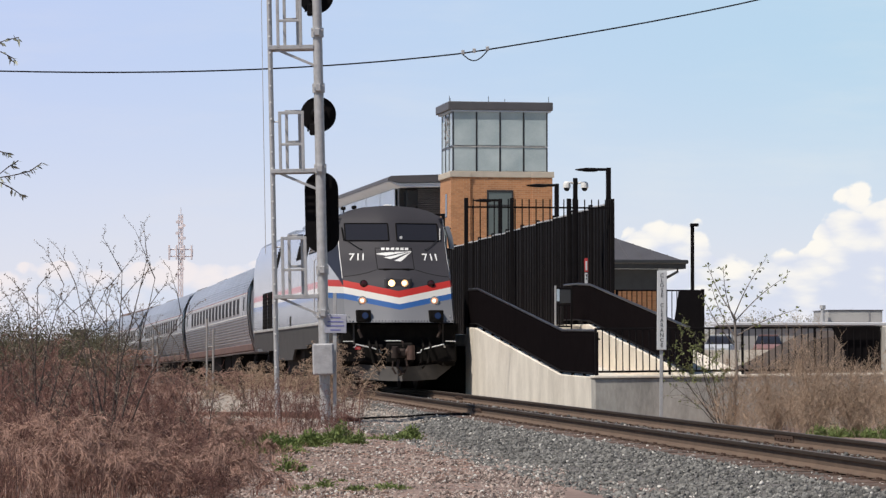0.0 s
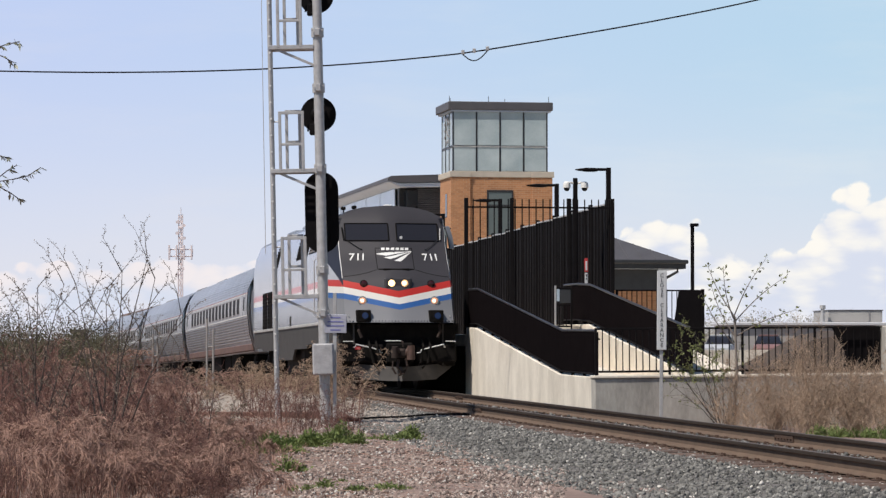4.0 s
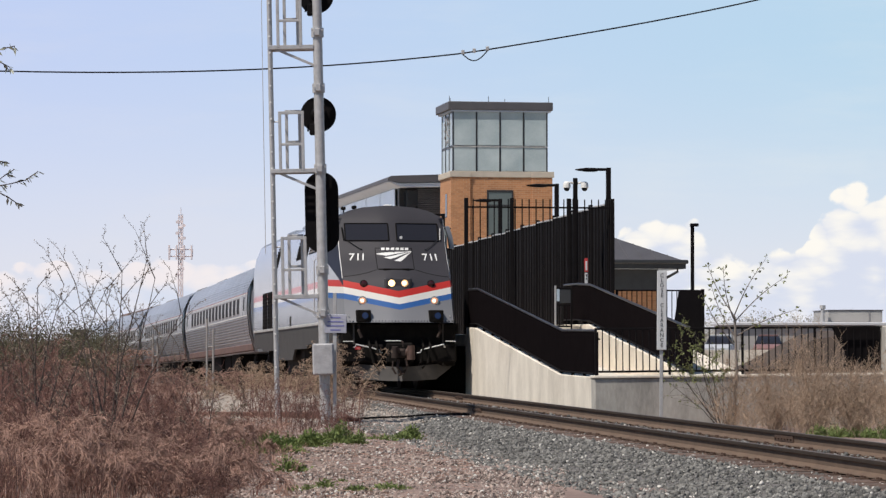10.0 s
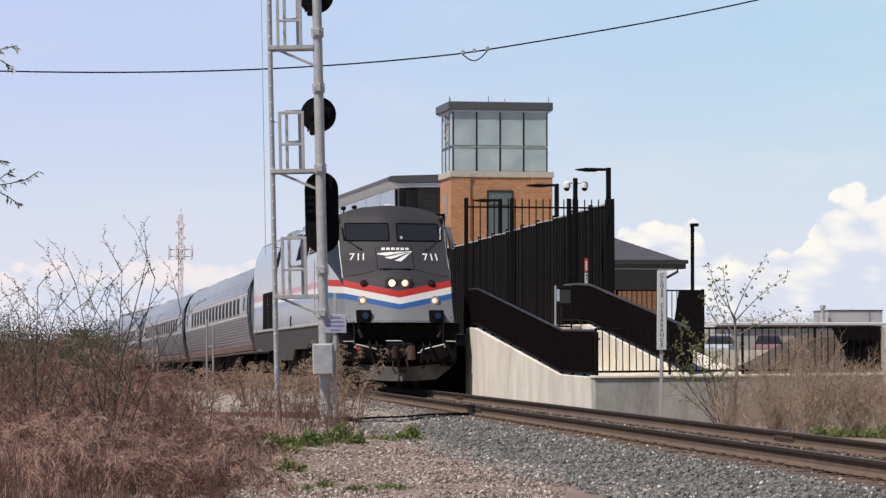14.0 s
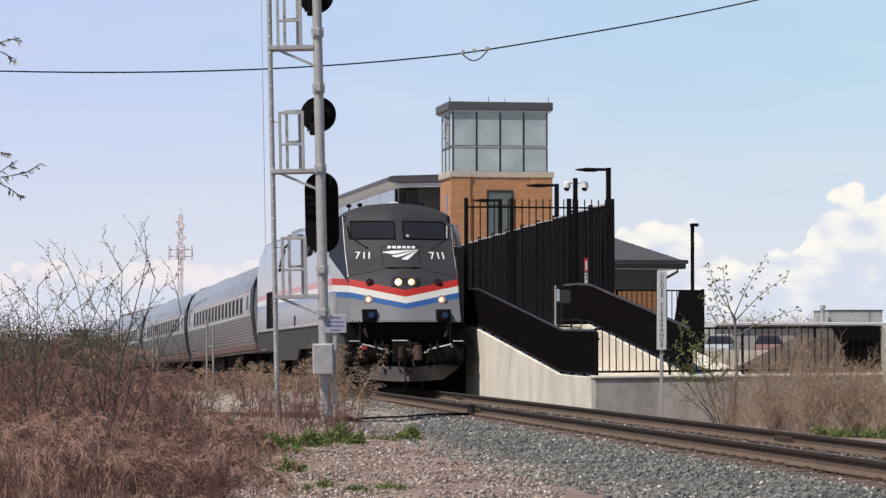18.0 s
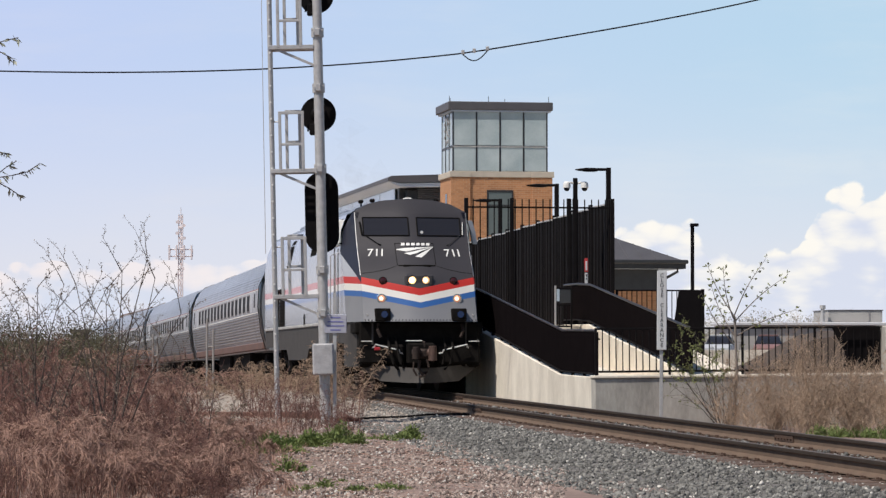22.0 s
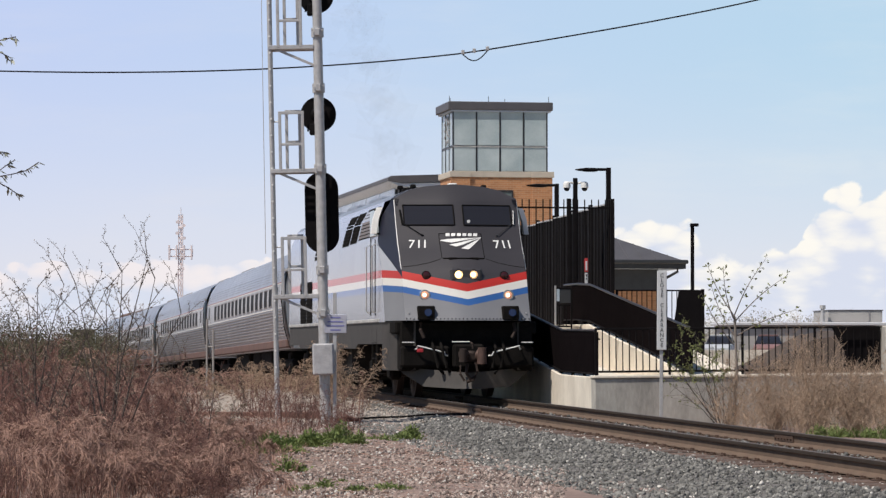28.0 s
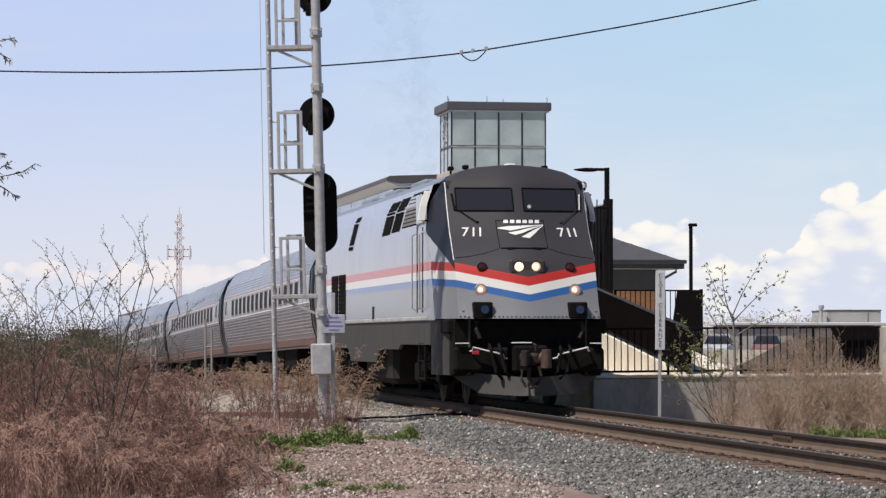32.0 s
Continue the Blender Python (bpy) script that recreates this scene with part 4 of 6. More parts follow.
def guard(name, us, w, zs, h, label):
    """Black steel guard with solid infill, cap rail and posts, along the track."""
    g = thing(name, Matrix(), label, "guard rail", "guards of the ramp")
    b, cap, low = Mesh(), Mesh(), Mesh()
    b.loft([[place(u, w - .012, z + .05), place(u, w - .012, z + h - .02), place(u, w + .012, z + h - .02), place(u, w + .012, z + .05)] for u, z in zip(us, zs)])
    part("infill_panel", b, M_GUARD, g)
    cap.tube([place(u, w, z + h) for u, z in zip(us, zs)], .028, 8)
    part("cap_rail", cap, M_CAPRAIL, g)
    low.tube([place(u, w - .03, z + .06) for u, z in zip(us, zs)], .022, 6)
    part("bottom_rail", low, M_BLACK, g)
    hand = Mesh().tube([place(u, w + .07, z + h - .16) for u, z in zip(us, zs)], .02, 6)
    part("handrail", hand, M_BLACK, g)
    n = int(abs(us[-1] - us[0]) / 1.2) + 1
    for i in range(n + 1):
        u = us[0] + (us[-1] - us[0]) * i / n
        z = float(np.interp(u, us, zs))
        p = along(u, w, z)
        q = Mesh().box(-.008, .05, -.03, .03, -.06, h - .03, .004)
        part("post", q, M_GUARD, g, at=p)
    return g


guard("ramp_guard", (-13.4, -10.15, .05, 1.6), 1.84, (.485, .50, 1.50, 1.50), .88, "black steel guard with solid panels on the sloping ramp")
guard("ramp_guard", (-11.4, -1.7, -.2, 1.3), 4.17, (.52, 1.56, 1.60, 1.60), .90, "black steel guard with solid panels on the upper ramp")


def pickets(name, m, length, h, gap, label, group, rails, r=.011, post=.035, posts=(0.0, 1.0), spike=0.0):
    """Upright bars between rails; runs along x of the frame m."""
    g = thing(name, m, label, "fence", group)
    bar = Mesh().box(-r, r, -r, r, .07, h + spike, .003).data("picket")
    bar.materials.append(M_BLACK)
    n = int(length / gap)
    for i in range(1, n):
        o = new("picket", bar)
        o.parent = g
        o.location = (i * length / n, 0, 0)
    for z in rails:
        part("fence_rail", Mesh().box(0, length, -.02, .02, z - .02, z + .02, .004), M_BLACK, g)
    for k in posts:
        part("fence_post", Mesh().box(k * length - post, k * length + post, -post, post, -.1, h + spike + .02, .006), M_BLACK, g)
    return g


e = along(1.35, 1.78, 1.42)
pickets("platform_end_fence", e, 3.58, 2.95, .165, "tall black picket fence across the platform end", "tall fences", (.12, 2.95), .013, .045, (0.0, .31, .70, .74, 1.0), .20)
# solid screen along the back of the platform
scr = thing("platform_screen", Matrix(), "tall black ribbed screen along the platform", "screen")
for i in range(14):
    u0 = 1.5 + i * 2.3
    z0, top = 1.30 - .006 * i, 4.47 - .036 * i
    part("screen_panel", Mesh().box(-.02, .02, .04, 2.26, z0 - .3, top, .008), M_BLACK, scr, at=along(u0, 5.34, 0))
    for k in range(6):
        part("screen_rib", Mesh().box(-.045, -.02, k * .383 + .02, k * .383 + .06, z0, top, .006), M_BLACK, scr, at=along(u0, 5.34, 0))
    part("screen_post", Mesh().box(-.05, .05, -.05, .05, z0 - .3, top + .12, .01), M_BLACK, scr, at=along(u0, 5.34, 0))
    part("screen_cap", Mesh().box(-.04, .04, .05, 2.25, top - .01, top + .03, .006), M_GALV, scr, at=along(u0, 5.34, 0))


def platform_lamp(u, w, label="black post lamp with a flat leaf-shaped head"):
    g = thing("platform_lamp", along(u, w, 1.36), label, "street lamp", "lamps along the platform")
    part("pole", Mesh().box(-.055, .055, -.055, .055, 0, 4.0, .012), M_BLACK, g)
    part("arm", Mesh().box(-.30, .05, -.03, .03, 3.92, 3.99, .01), M_BLACK, g)
    b = Mesh()
    n = 10
    rings = []
    for x, hw, t in ((-.82, .03, .012), (-.72, .11, .03), (-.55, .15, .05), (-.36, .13, .05), (-.26, .05, .035)):
        rings.append([(x, hw * math.cos(2 * math.pi * i / n), 3.945 + t * math.sin(2 * math.pi * i / n)) for i in range(n)])
    b.loft(rings)
    part("head", b, M_BLACK, g, smooth=True)
    return g


for u, w in ((1.6, 5.32), (9.0, 5.52), (17.6, 5.55), (28.0, 5.55), (40.0, 5.55)):
    platform_lamp(u, w)
# camera mast
g = thing("camera_pole", along(1.75, 4.53, 1.36), "black post with two white dome cameras", "security camera")
part("pole", Mesh().box(-.05, .05, -.05, .05, 0, 3.75, .01), M_BLACK, g)
for s in (-1, 1):
    part("arm", Mesh().tube([(0, 0, 3.60), (s * .12, -.03, 3.64), (s * .22, -.05, 3.62)], .025, 7), M_WHITE, g)
    d = Mesh()
    d.loft([[(s * .22 + r * math.cos(a), -.05 + r * math.sin(a), z) for a in [2 * math.pi * i / 12 for i in range(12)]] for r, z in ((.05, 3.66), (.085, 3.63), (.095, 3.56), (.095, 3.51))])
    c = part("dome_camera", d, M_WHITE, g, "white dome camera", True)
    d = Mesh()
    d.loft([[(s * .22 + r * math.cos(a), -.05 + r * math.sin(a), z) for a in [2 * math.pi * i / 12 for i in range(12)]] for r, z in ((.075, 3.51), (.065, 3.46), (.03, 3.43))])
    part("dome", d, M_CABGLASS, c, smooth=True)
# small gate and notice board on the walkway
g = thing("notice_gate", along(-1.2, 3.45, 1.46), "black gate with a pale blue notice board", "gate")
for x in (0, .38):
    part("gate_post", Mesh().box(x - .02, x + .02, -.02, .02, -.9, .98, .005), M_GALV if x == 0 else M_BLACK, g)
part("notice_board", Mesh().box(.03, .10, -.012, .012, .62, .94, .006), mat("pale_blue_notice", (.35, .45, .55), (.5, .56, .6), 6), g)
for z in (.92, .54, .04):
    part("gate_rail", Mesh().box(.02, .36, -.015, .015, z - .02, z + .02, .006), M_BLACK, g)
part("gate_panel", Mesh().box(.10, .36, -.006, .006, .58, .90, .003), mat("grey_mesh_panel", (.035, .037, .042), (.025, .027, .03), 8, .7), g)
for x in (.10, .18, .26):
    part("gate_bar", Mesh().box(x - .01, x + .01, -.01, .01, .04, .54, .002), M_BLACK, g)
g = thing("emergency_sign", along(-.4, 4.35, 1.48), "narrow red and white sign on a black post", "sign")
part("post", Mesh().box(-.03, .03, .03, .09, -.2, 2.4, .006), M_BLACK, g)
part("red_panel", Mesh().box(-.04, .04, -.01, .02, 1.30, 1.62, .006), mat("red_sign", (.5, .03, .03)), g)
part("white_panel", Mesh().box(-.022, .022, -.016, -.008, 1.34, 1.56, .003).box(-.034, .034, -.012, .02, .98, 1.28, .006), M_SIGN, g)
part("print_mark", Mesh().box(-.018, .018, -.016, -.010, 1.19, 1.25).box(-.018, .018, -.016, -.010, 1.12, 1.16), M_INK, g)
# railing and wall that face the parking side
wa, wb = Vector((2.86, 55.62, 0)), Vector((8.75, 56.6, 0))
ang = math.degrees(math.atan2(wb.y - wa.y, wb.x - wa.x))
WL = (wb - wa).length
fw = pose(wa.x, wa.y - .07, 0, 0, -.45, ang)
tagged(part("retaining_wall", Mesh().box(0, WL, -.02, .28, -.8, .46, .02), M_CONC_OLD, at=fw), "grey weathered concrete retaining wall", "wall", kind="structure")
tagged(part("wall_coping", Mesh().box(-.02, WL, -.05, .32, .462, .515, .012), M_CONC, at=fw), "pale concrete wall coping", "coping", kind="structure")
pickets("ramp_fence", fw @ pose(.05, .06, .515), WL - .25, .88, .128, "black steel picket railing on the concrete wall", "low fences", (.07, .88), .010, .022, (0, .25, .5, .75, 1.0))
slab("upper_walk", (1.6, 9.0), 5.78, 7.3, (1.34, 1.34), -.8, M_CONC_OLD, "concrete walkway behind the ramp", "walkway")
tagged(part("wall_pier", Mesh().box(-.30, .85, -.2, .5, -.8, 1.42, .03), M_CONC_OLD, at=fw @ pose(WL, 0, 0)), "square grey concrete wall pier", "pier", kind="structure")
pm = pose(4.45, 75.2, 1.35, 0, 0, 9)
pickets("walkway_fence", pm, 2.1, 1.1, .13, "black picket railing by the small building", "low fences", (.08, 1.1), .011, .03)
g = thing("sloped_guard", pose(5.85, 75.0, .9, 0, 0, 9), "black solid guard panel at a slope", "guard rail", "guards of the ramp")
part("infill_panel", Mesh().prism([(0, .35), (.78, -.6), (.78, 1.56), (.18, 1.56)], .04), M_BLACK, g)
part("post", Mesh().box(.76, .84, -.03, .05, -1.2, 1.58, .01), M_BLACK, g)
g = thing("parking_lamp", pose(6.42, 75.6, -.4, 0, 0, 0), "slim black post lamp with a small square head", "street lamp")
part("pole", Mesh().box(-.045, .045, -.045, .045, 0, 4.56, .01), M_BLACK, g)
part("head", Mesh().box(-.06, .16, -.08, .08, 4.50, 4.58, .015), M_BLACK, g)


# ---- brick tower with a glazed top ----
def brick_material(name, c1, c2, mortar):
    m = mat(name, c1, c2, 2, .85, bump=.1)
    N, L = m.node_tree.nodes, m.node_tree.links
    bs = N["Principled BSDF"]
    base = bs.inputs["Base Color"].links[0].from_socket
    tc, sp, cb = N.new("ShaderNodeTexCoord"), N.new("ShaderNodeSeparateXYZ"), N.new("ShaderNodeCombineXYZ")
    L.new(tc.outputs["Object"], sp.inputs[0])
    ad = N.new("ShaderNodeMath")
    L.new(sp.outputs[0], ad.inputs[0])
    L.new(sp.outputs[1], ad.inputs[1])
    L.new(ad.outputs[0], cb.inputs[0])
    L.new(sp.outputs[2], cb.inputs[1])
    br = N.new("ShaderNodeTexBrick")
    br.inputs["Scale"].default_value = 1.0
    br.inputs["Brick Width"].default_value, br.inputs["Row Height"].default_value = .22, .075
    br.inputs["Mortar Size"].default_value = .006
    br.inputs["Mortar"].default_value = (*mortar, 1)
    br.inputs["Color2"].default_value = (*[x * .8 for x in c2], 1)
    L.new(cb.outputs[0], br.inputs["Vector"])
    L.new(base, br.inputs["Color1"])
    L.new(br.outputs["Color"], bs.inputs["Base Color"])
    return m


M_BRICKWALL = brick_material("brick_wall", (.50, .235, .105), (.43, .195, .085), (.42, .27, .17))


def build_tower():
    T = thing("station_tower", pose(.34, 110, 0, 0, 0, 9.5), "tan brick tower with a frosted glass lantern and flat grey cap", "tower")
    W, D = 3.80, 2.7
    b = Mesh().box(0, W, .07, D, -2, 7.28, .01)
    part("brick_shaft", b, M_BRICKWALL, T)
    part("pilaster", Mesh().box(-.04, .70, 0, .09, -2, 7.28, .01), M_BRICKWALL, T)
    part("pilaster", Mesh().box(3.06, W + .04, 0, .09, -2, 7.28, .01), M_BRICKWALL, T)
    part("stone_band", Mesh().box(-.07, W + .09, .035, D + .05, 7.28, 7.50, .012).box(-.08, .72, -.03, .03, 7.28, 7.50, .012).box(3.04, W + .1, -.03, .03, 7.28, 7.50, .012), M_STONETRIM, T)
    wn = part("window", Mesh().box(1.38, 2.30, .045, .068, 5.1, 6.72, .008), mat("grey_tinted_glass", (.13, .155, .155), (.10, .12, .12), 1, .2, bump=0), T)
    part("window_frame", Mesh().box(1.34, 1.40, .03, .075, 5.05, 6.78, .01).box(2.28, 2.34, .03, .075, 5.05, 6.78, .01).box(1.34, 2.34, .025, .075, 6.72, 6.80, .01).box(1.34, 2.34, .03, .075, 6.2, 6.25, .01), M_MULL, wn)
    part("slot_window", Mesh().box(-.012, .05, 1.1, 1.5, 5.8, 6.7, .01), M_CABGLASS, T)
    x0, x1, y0, y1 = .05, 3.65, .09, D - .15
    n = 4
    for k, (za, zb) in enumerate(((7.5, 8.42), (8.46, 9.74))):
        for i in range(n):
            a = x0 + (x1 - x0) * i / n
            part("pane", Mesh().box(a + .03, a + (x1 - x0) / n - .03, y0, y0 + .03, za + .02, zb, .005), M_FROST, T)
            part("pane", Mesh().box(a + .03, a + (x1 - x0) / n - .03, y1 - .03, y1, za + .02, zb, .005), M_FROST, T)
        for i in range(3):
            a = y0 + (y1 - y0) * i / 3
            for x in (x0, x1 - .03):
                part("pane", Mesh().box(x, x + .03, a + .03, a + (y1 - y0) / 3 - .03, za + .02, zb, .005), M_FROST, T)
    for i in range(n + 1):
        a = x0 + (x1 - x0) * i / n
        part("mullion", Mesh().box(a - .022, a + .022, y0 - .02, y0 + .05, 7.5, 9.75, .008), M_MULL, T)
    for i in range(1, 4):
        a = y0 + (y1 - y0) * i / 3
        for x in (x0, x1):
            part("mullion", Mesh().box(x - .022, x + .022, a - .022, a + .022, 7.5, 9.75, .008), M_MULL, T)
    part("transom", Mesh().box(x0 - .02, x1 + .02, y0 - .025, y0 + .04, 8.415, 8.45, .006), M_GALV, T)
    part("transom", Mesh().box(x0 - .025, x0 + .04, y0, y1, 8.40, 8.46, .006), M_MULL, T)
    part("core", Mesh().box(.35, 3.4, .4, D - .4, 7.3, 9.75), M_SOFFIT, T)
    part("cap", Mesh().box(-.15, W + .06, -.03, D + .2, 9.80, 10.12, .03), M_ROOFGREY, T, "flat grey metal cap")
    part("cap_edge", Mesh().box(-.06, W - .02, .0, D + .1, 9.74, 9.80, .01), M_SOFFIT, T)
    for x, y in ((-.1, .02), (.1, 1), (1.4, .05), (2.2, 1.0), (3.7, .03), (1.0, 2.6)):
        part("lightning_rod", Mesh().tube([(x, y, 10.09), (x, y, 10.32)], .012, 5), M_MULL, T)
    # clock face outline on the track side
    c = Mesh()
    for k in range(12):
        a = 2 * math.pi * k / 12
        m = Matrix.Translation((.03, 1.3, 9.1)) @ Matrix.Rotation(a, 4, "X")
        c.box(-.03, .0, -.03, .03, .42, .56, .005, m)
    c.box(-.035, 0, -.02, .02, 0, .4, .004, Matrix.Translation((.03, 1.3, 9.1)) @ Matrix.Rotation(.5, 4, "X"))
    c.box(-.035, 0, -.025, .025, 0, .28, .004, Matrix.Translation((.03, 1.3, 9.1)) @ Matrix.Rotation(2.4, 4, "X"))
    part("clock", c, M_STEELDIM, T, "clock hands and hour marks on the glass")
    return T


build_tower()


# clerestory glass with the bright sky reflection put into its pale blue colour
M_SKYPANE = mat("sky_toned_clerestory_glass", (.66, .76, .86), (.58, .68, .78), .7, .15, bump=0)


def build_hall():
    H = thing("station_hall", pose(-2.2, 117.5, 0, 0, 0, 9.5), "station hall with a wide grey overhanging roof", "building")
    b = Mesh()
    b.loft([[(x, y, z) for x, z in ((0, 7.54), (0, 7.66), (.15, 7.74), (6, 7.95), (6, 7.65), (.55, 7.46))] for y in (0, 24)])
    part("roof", b, M_ROOFGREY, H, "thin grey metal roof")
    part("soffit", Mesh().loft([[(x, y, z) for x, z in ((.04, 7.50), (.55, 7.30), (6, 7.4), (6, 7.6), (.55, 7.44), (.04, 7.53))] for y in (.05, 23.9)]), mat("hall_soffit", (.54, .58, .64), (.47, .51, .57), 2, .7), H, "pale sloping soffit")
    part("brick_wall", Mesh().box(.48, 5.8, .75, 23, -2, 6.1, .02), M_BRICKWALL, H)
    for i in range(5):
        part("clerestory_pane", Mesh().box(.50, .54, 1.6 + i * 4.2, 5.6 + i * 4.2, 6.12, 7.30, .01), M_SKYPANE, H)
    part("clerestory_wall", Mesh().box(.60, 5.6, 1.0, 22.8, 6.05, 7.3, .01), M_MULL, H)
    for k in range(14):
        part("wall_louvre", Mesh().box(1.3, 4.2, .66, .78, 6.1 + .085 * k, 6.16 + .085 * k, .01), M_ROOFGREY, H)
    part("corner_column", Mesh().box(.85, 1.3, .6, 1.1, -2, 7.2, .02), M_MULL, H)
    return H


build_hall()


def build_small_building():
    S = thing("small_station_building", pose(7.81, 95, -.06, 0, 0, 9.5), "low brick station building with a hipped grey roof", "building")
    ez, w, d = 3.79, 7.0, 9.0
    b = Mesh().add([(-w, 0, ez), (0, 0, ez), (0, d, ez), (-w, d, ez), (-w + 3.2, 3.2, ez + 1.35), (-3.2, 3.2, ez + 1.35), (-3.2, d - 3.2, ez + 1.35), (-w + 3.2, d - 3.2, ez + 1.35)],
                   [(0, 1, 5, 4), (1, 2, 6, 5), (2, 3, 7, 6), (3, 0, 4, 7), (4, 5, 6, 7)])
    rf = part("roof", b, M_ROOFGREY, S, "hipped grey standing-seam roof")
    for i in range(1, 15):
        x = -i * .46
        y = min(-x, w + x, 3.2)
        part("roof_seam", Mesh().tube([(x, 0, ez + .01), (x, y, ez + .01 + y * 1.35 / 3.2)], .018, 4), M_ROOFGREY, rf)
    part("fascia", Mesh().box(-w - .02, .02, -.04, 0, ez - .26, ez + .02, .01).box(-.0, .04, -.04, d, ez - .26, ez + .02, .01), M_MULL, S)
    part("gutter", Mesh().box(-w - .08, .10, -.16, -.04, ez - .10, ez + .03, .03), M_MULL, S)
    part("soffit", Mesh().box(-w, 0, 0, d, ez - .26, ez - .22), M_SOFFIT, S)
    # dark band on the upper wall, coloured as the shade below the eave
    part("frieze", Mesh().box(-w + .7, -.7, .65, d - .7, ez - .95, ez - .26, .01), M_MULL, S)
    part("brick_wall", Mesh().box(-w + .75, -.75, .7, d - .75, -2, ez - .93, .01), M_BRICKWALL, S)
    part("downspout", Mesh().tube([(-.25, -.08, ez - .25), (-.25, -.08, ez - .35), (-.62, .5, ez - .62), (-.68, .6, ez - .8), (-.68, .6, -1.5)], .045, 8), M_MULL, S)


build_small_building()


# ---- signal mast ----
def build_signal():
    G = thing("signal_mast", pose(-2.053, 51.45, -.2012, 0, -1.28, 0) @ Matrix.Diagonal((.887, .887, .887, 1)), "tall galvanised signal mast with black signal heads seen from behind", "railway signal")
    b = Mesh().tube([(0, 0, 0), (0, 0, 5), (0, 0, 8.9)], [.105, .100, .090], 16)
    part("mast", b, M_GALV, G, smooth=True)
    part("base", Mesh().tube([(0, 0, -.16), (0, 0, -.03)], .24, 14), M_CONC_OLD, G)
    for z in (2.10, 2.95, 4.95, 7.65, 6.55):
        c = Mesh().tube([(0, 0, z - .09), (0, 0, z + .09)], .125, 14).box(-.05, .05, -.19, -.1, z - .07, z + .07, .01)
        for s in (-1, 1):
            c.tube([(s * .10, -.12, z + .04), (s * .10, -.16, z + .04)], .02, 6)
        part("clamp", c, M_GALV, G)

    def lamp_disc(z, name="signal_disc"):
        b = Mesh().tube([(-.03, .32, z), (-.03, .35, z)], .355, 32)
        d = part(name, b, M_BLACK, G, "round black signal backing")
        part("lamp_case", Mesh().tube([(-.02, .05, z), (-.02, .33, z)], [.10, .17], 14), M_BLACK, d)
        part("bracket", Mesh().box(-.20, -.05, -.02, .2, z - .42, z - .2, .02).tube([(-.20, .05, z - .2), (-.23, 0, z - .35)], .02, 6), M_BLACK, d)

    lamp_disc(6.05)
    lamp_disc(8.42)
    n = 16
    out = [(.335 * math.cos(math.pi * i / n), .335 * math.sin(math.pi * i / n) + .47) for i in range(n + 1)] + [(-.335 * math.cos(math.pi * i / n), -.335 * math.sin(math.pi * i / n) - .47) for i in range(n + 1)]
    b = Mesh().prism(out, .03, Matrix.Translation((0.0, .30, 4.10)))
    h = part("signal_head", b, M_BLACK, G, "long oval black signal backing")
    for dz in (-.47, 0, .47):
        part("lamp_case", Mesh().tube([(0, .08, 4.10 + dz), (0, .32, 4.10 + dz)], [.11, .16], 14), M_BLACK, h)
    # ladder
    part("ladder_rail", Mesh().tube([(-.95, -.02, .05), (-.95, -.02, 9.0)], .043, 8), M_GALV, G)
    part("ladder_rail", Mesh().tube([(-.95, .36, .05), (-.95, .36, 9.0)], .036, 8), M_GALV, G)
    for i in range(26):
        part("rung", Mesh().tube([(-.95, -.05, .4 + i * .327), (-.95, .38, .4 + i * .327)], .014, 6), M_GALV, G)
        # bolt ends in white, which stands for the highlights dotted along the rail
        part("rung_bolt", Mesh().tube([(-.95, -.075, .4 + i * .327), (-.95, -.05, .4 + i * .327)], .022, 6), M_WHITE, G)
    # platforms with guards
    for z in (2.44, 4.92, 7.37):
        b = Mesh()
        b.box(-.975, -.955, -.06, .43, z - .03, z + .03).box(-.10, -.08, -.06, .43, z - .03, z + .03).box(-.98, -.08, -.08, -.055, z - .04, z + .04, .005).box(-.98, -.08, .42, .445, z - .04, z + .04, .005)
        p = part("service_platform", b, M_GALV, G, "small grated platform")
        for k in range(9):
            part("grate_bar", Mesh().box(-.97, -.08, -.05 + k * .055, -.03 + k * .055, z - .02, z + .02, .003), M_GALV, p)
        q = Mesh()
        for x in (-.78, -.67, -.41, -.33):
            y = -.06 if x in (-.78, -.33) else .42
            q.box(x - .030, x + .030, y - .025, y + .025, z, z + 1.18, .006)
        q.box(-.80, -.31, -.08, -.04, z + 1.12, z + 1.18, .005).box(-.70, -.38, .40, .44, z + 1.18, z + 1.24, .005)
        q.box(-.70, -.38, .40, .44, z + .58, z + .63, .005).box(-.80, -.31, -.08, -.04, z + .50, z + .55, .005)
        part("guard_frame", q, M_GALV, p, "square tube guard frame")
        part("brace", Mesh().box(-.025, .025, -.02, .02, 0, .88, .004, Matrix.Translation((-.09, .0, z - .36)) @ Matrix.Rotation(-1.15, 4, "Y")), M_GALV, p)
        part("stay", Mesh().tube([(-.95, 0, z + .98), (-.78, 0, z + .98)], .015, 6), M_GALV, p)
    part("junction_box", Mesh().box(-.22, .20, -.32, -.12, .88, 1.50, .03), mat("grey_cabinet_paint", (.44, .43, .44), (.30, .295, .30), 5, .6, contrast=1.5), G, "grey steel cable box")
    part("guy_wire", Mesh().tube([(-1.12, .1, 3.3), (-1.10, .1, 9)], .007, 5), M_GALV, G)
    return G


build_signal()
g = thing("notice_post", pose(-1.893, 51.4, -.2418) @ Matrix.Diagonal((.9025, .9025, .9025, 1)), "thin steel post with a white notice in blue print", "sign")
part("post", Mesh().box(-.035, .035, -.02, .02, 0, 2.5, .006), M_GALV, g)
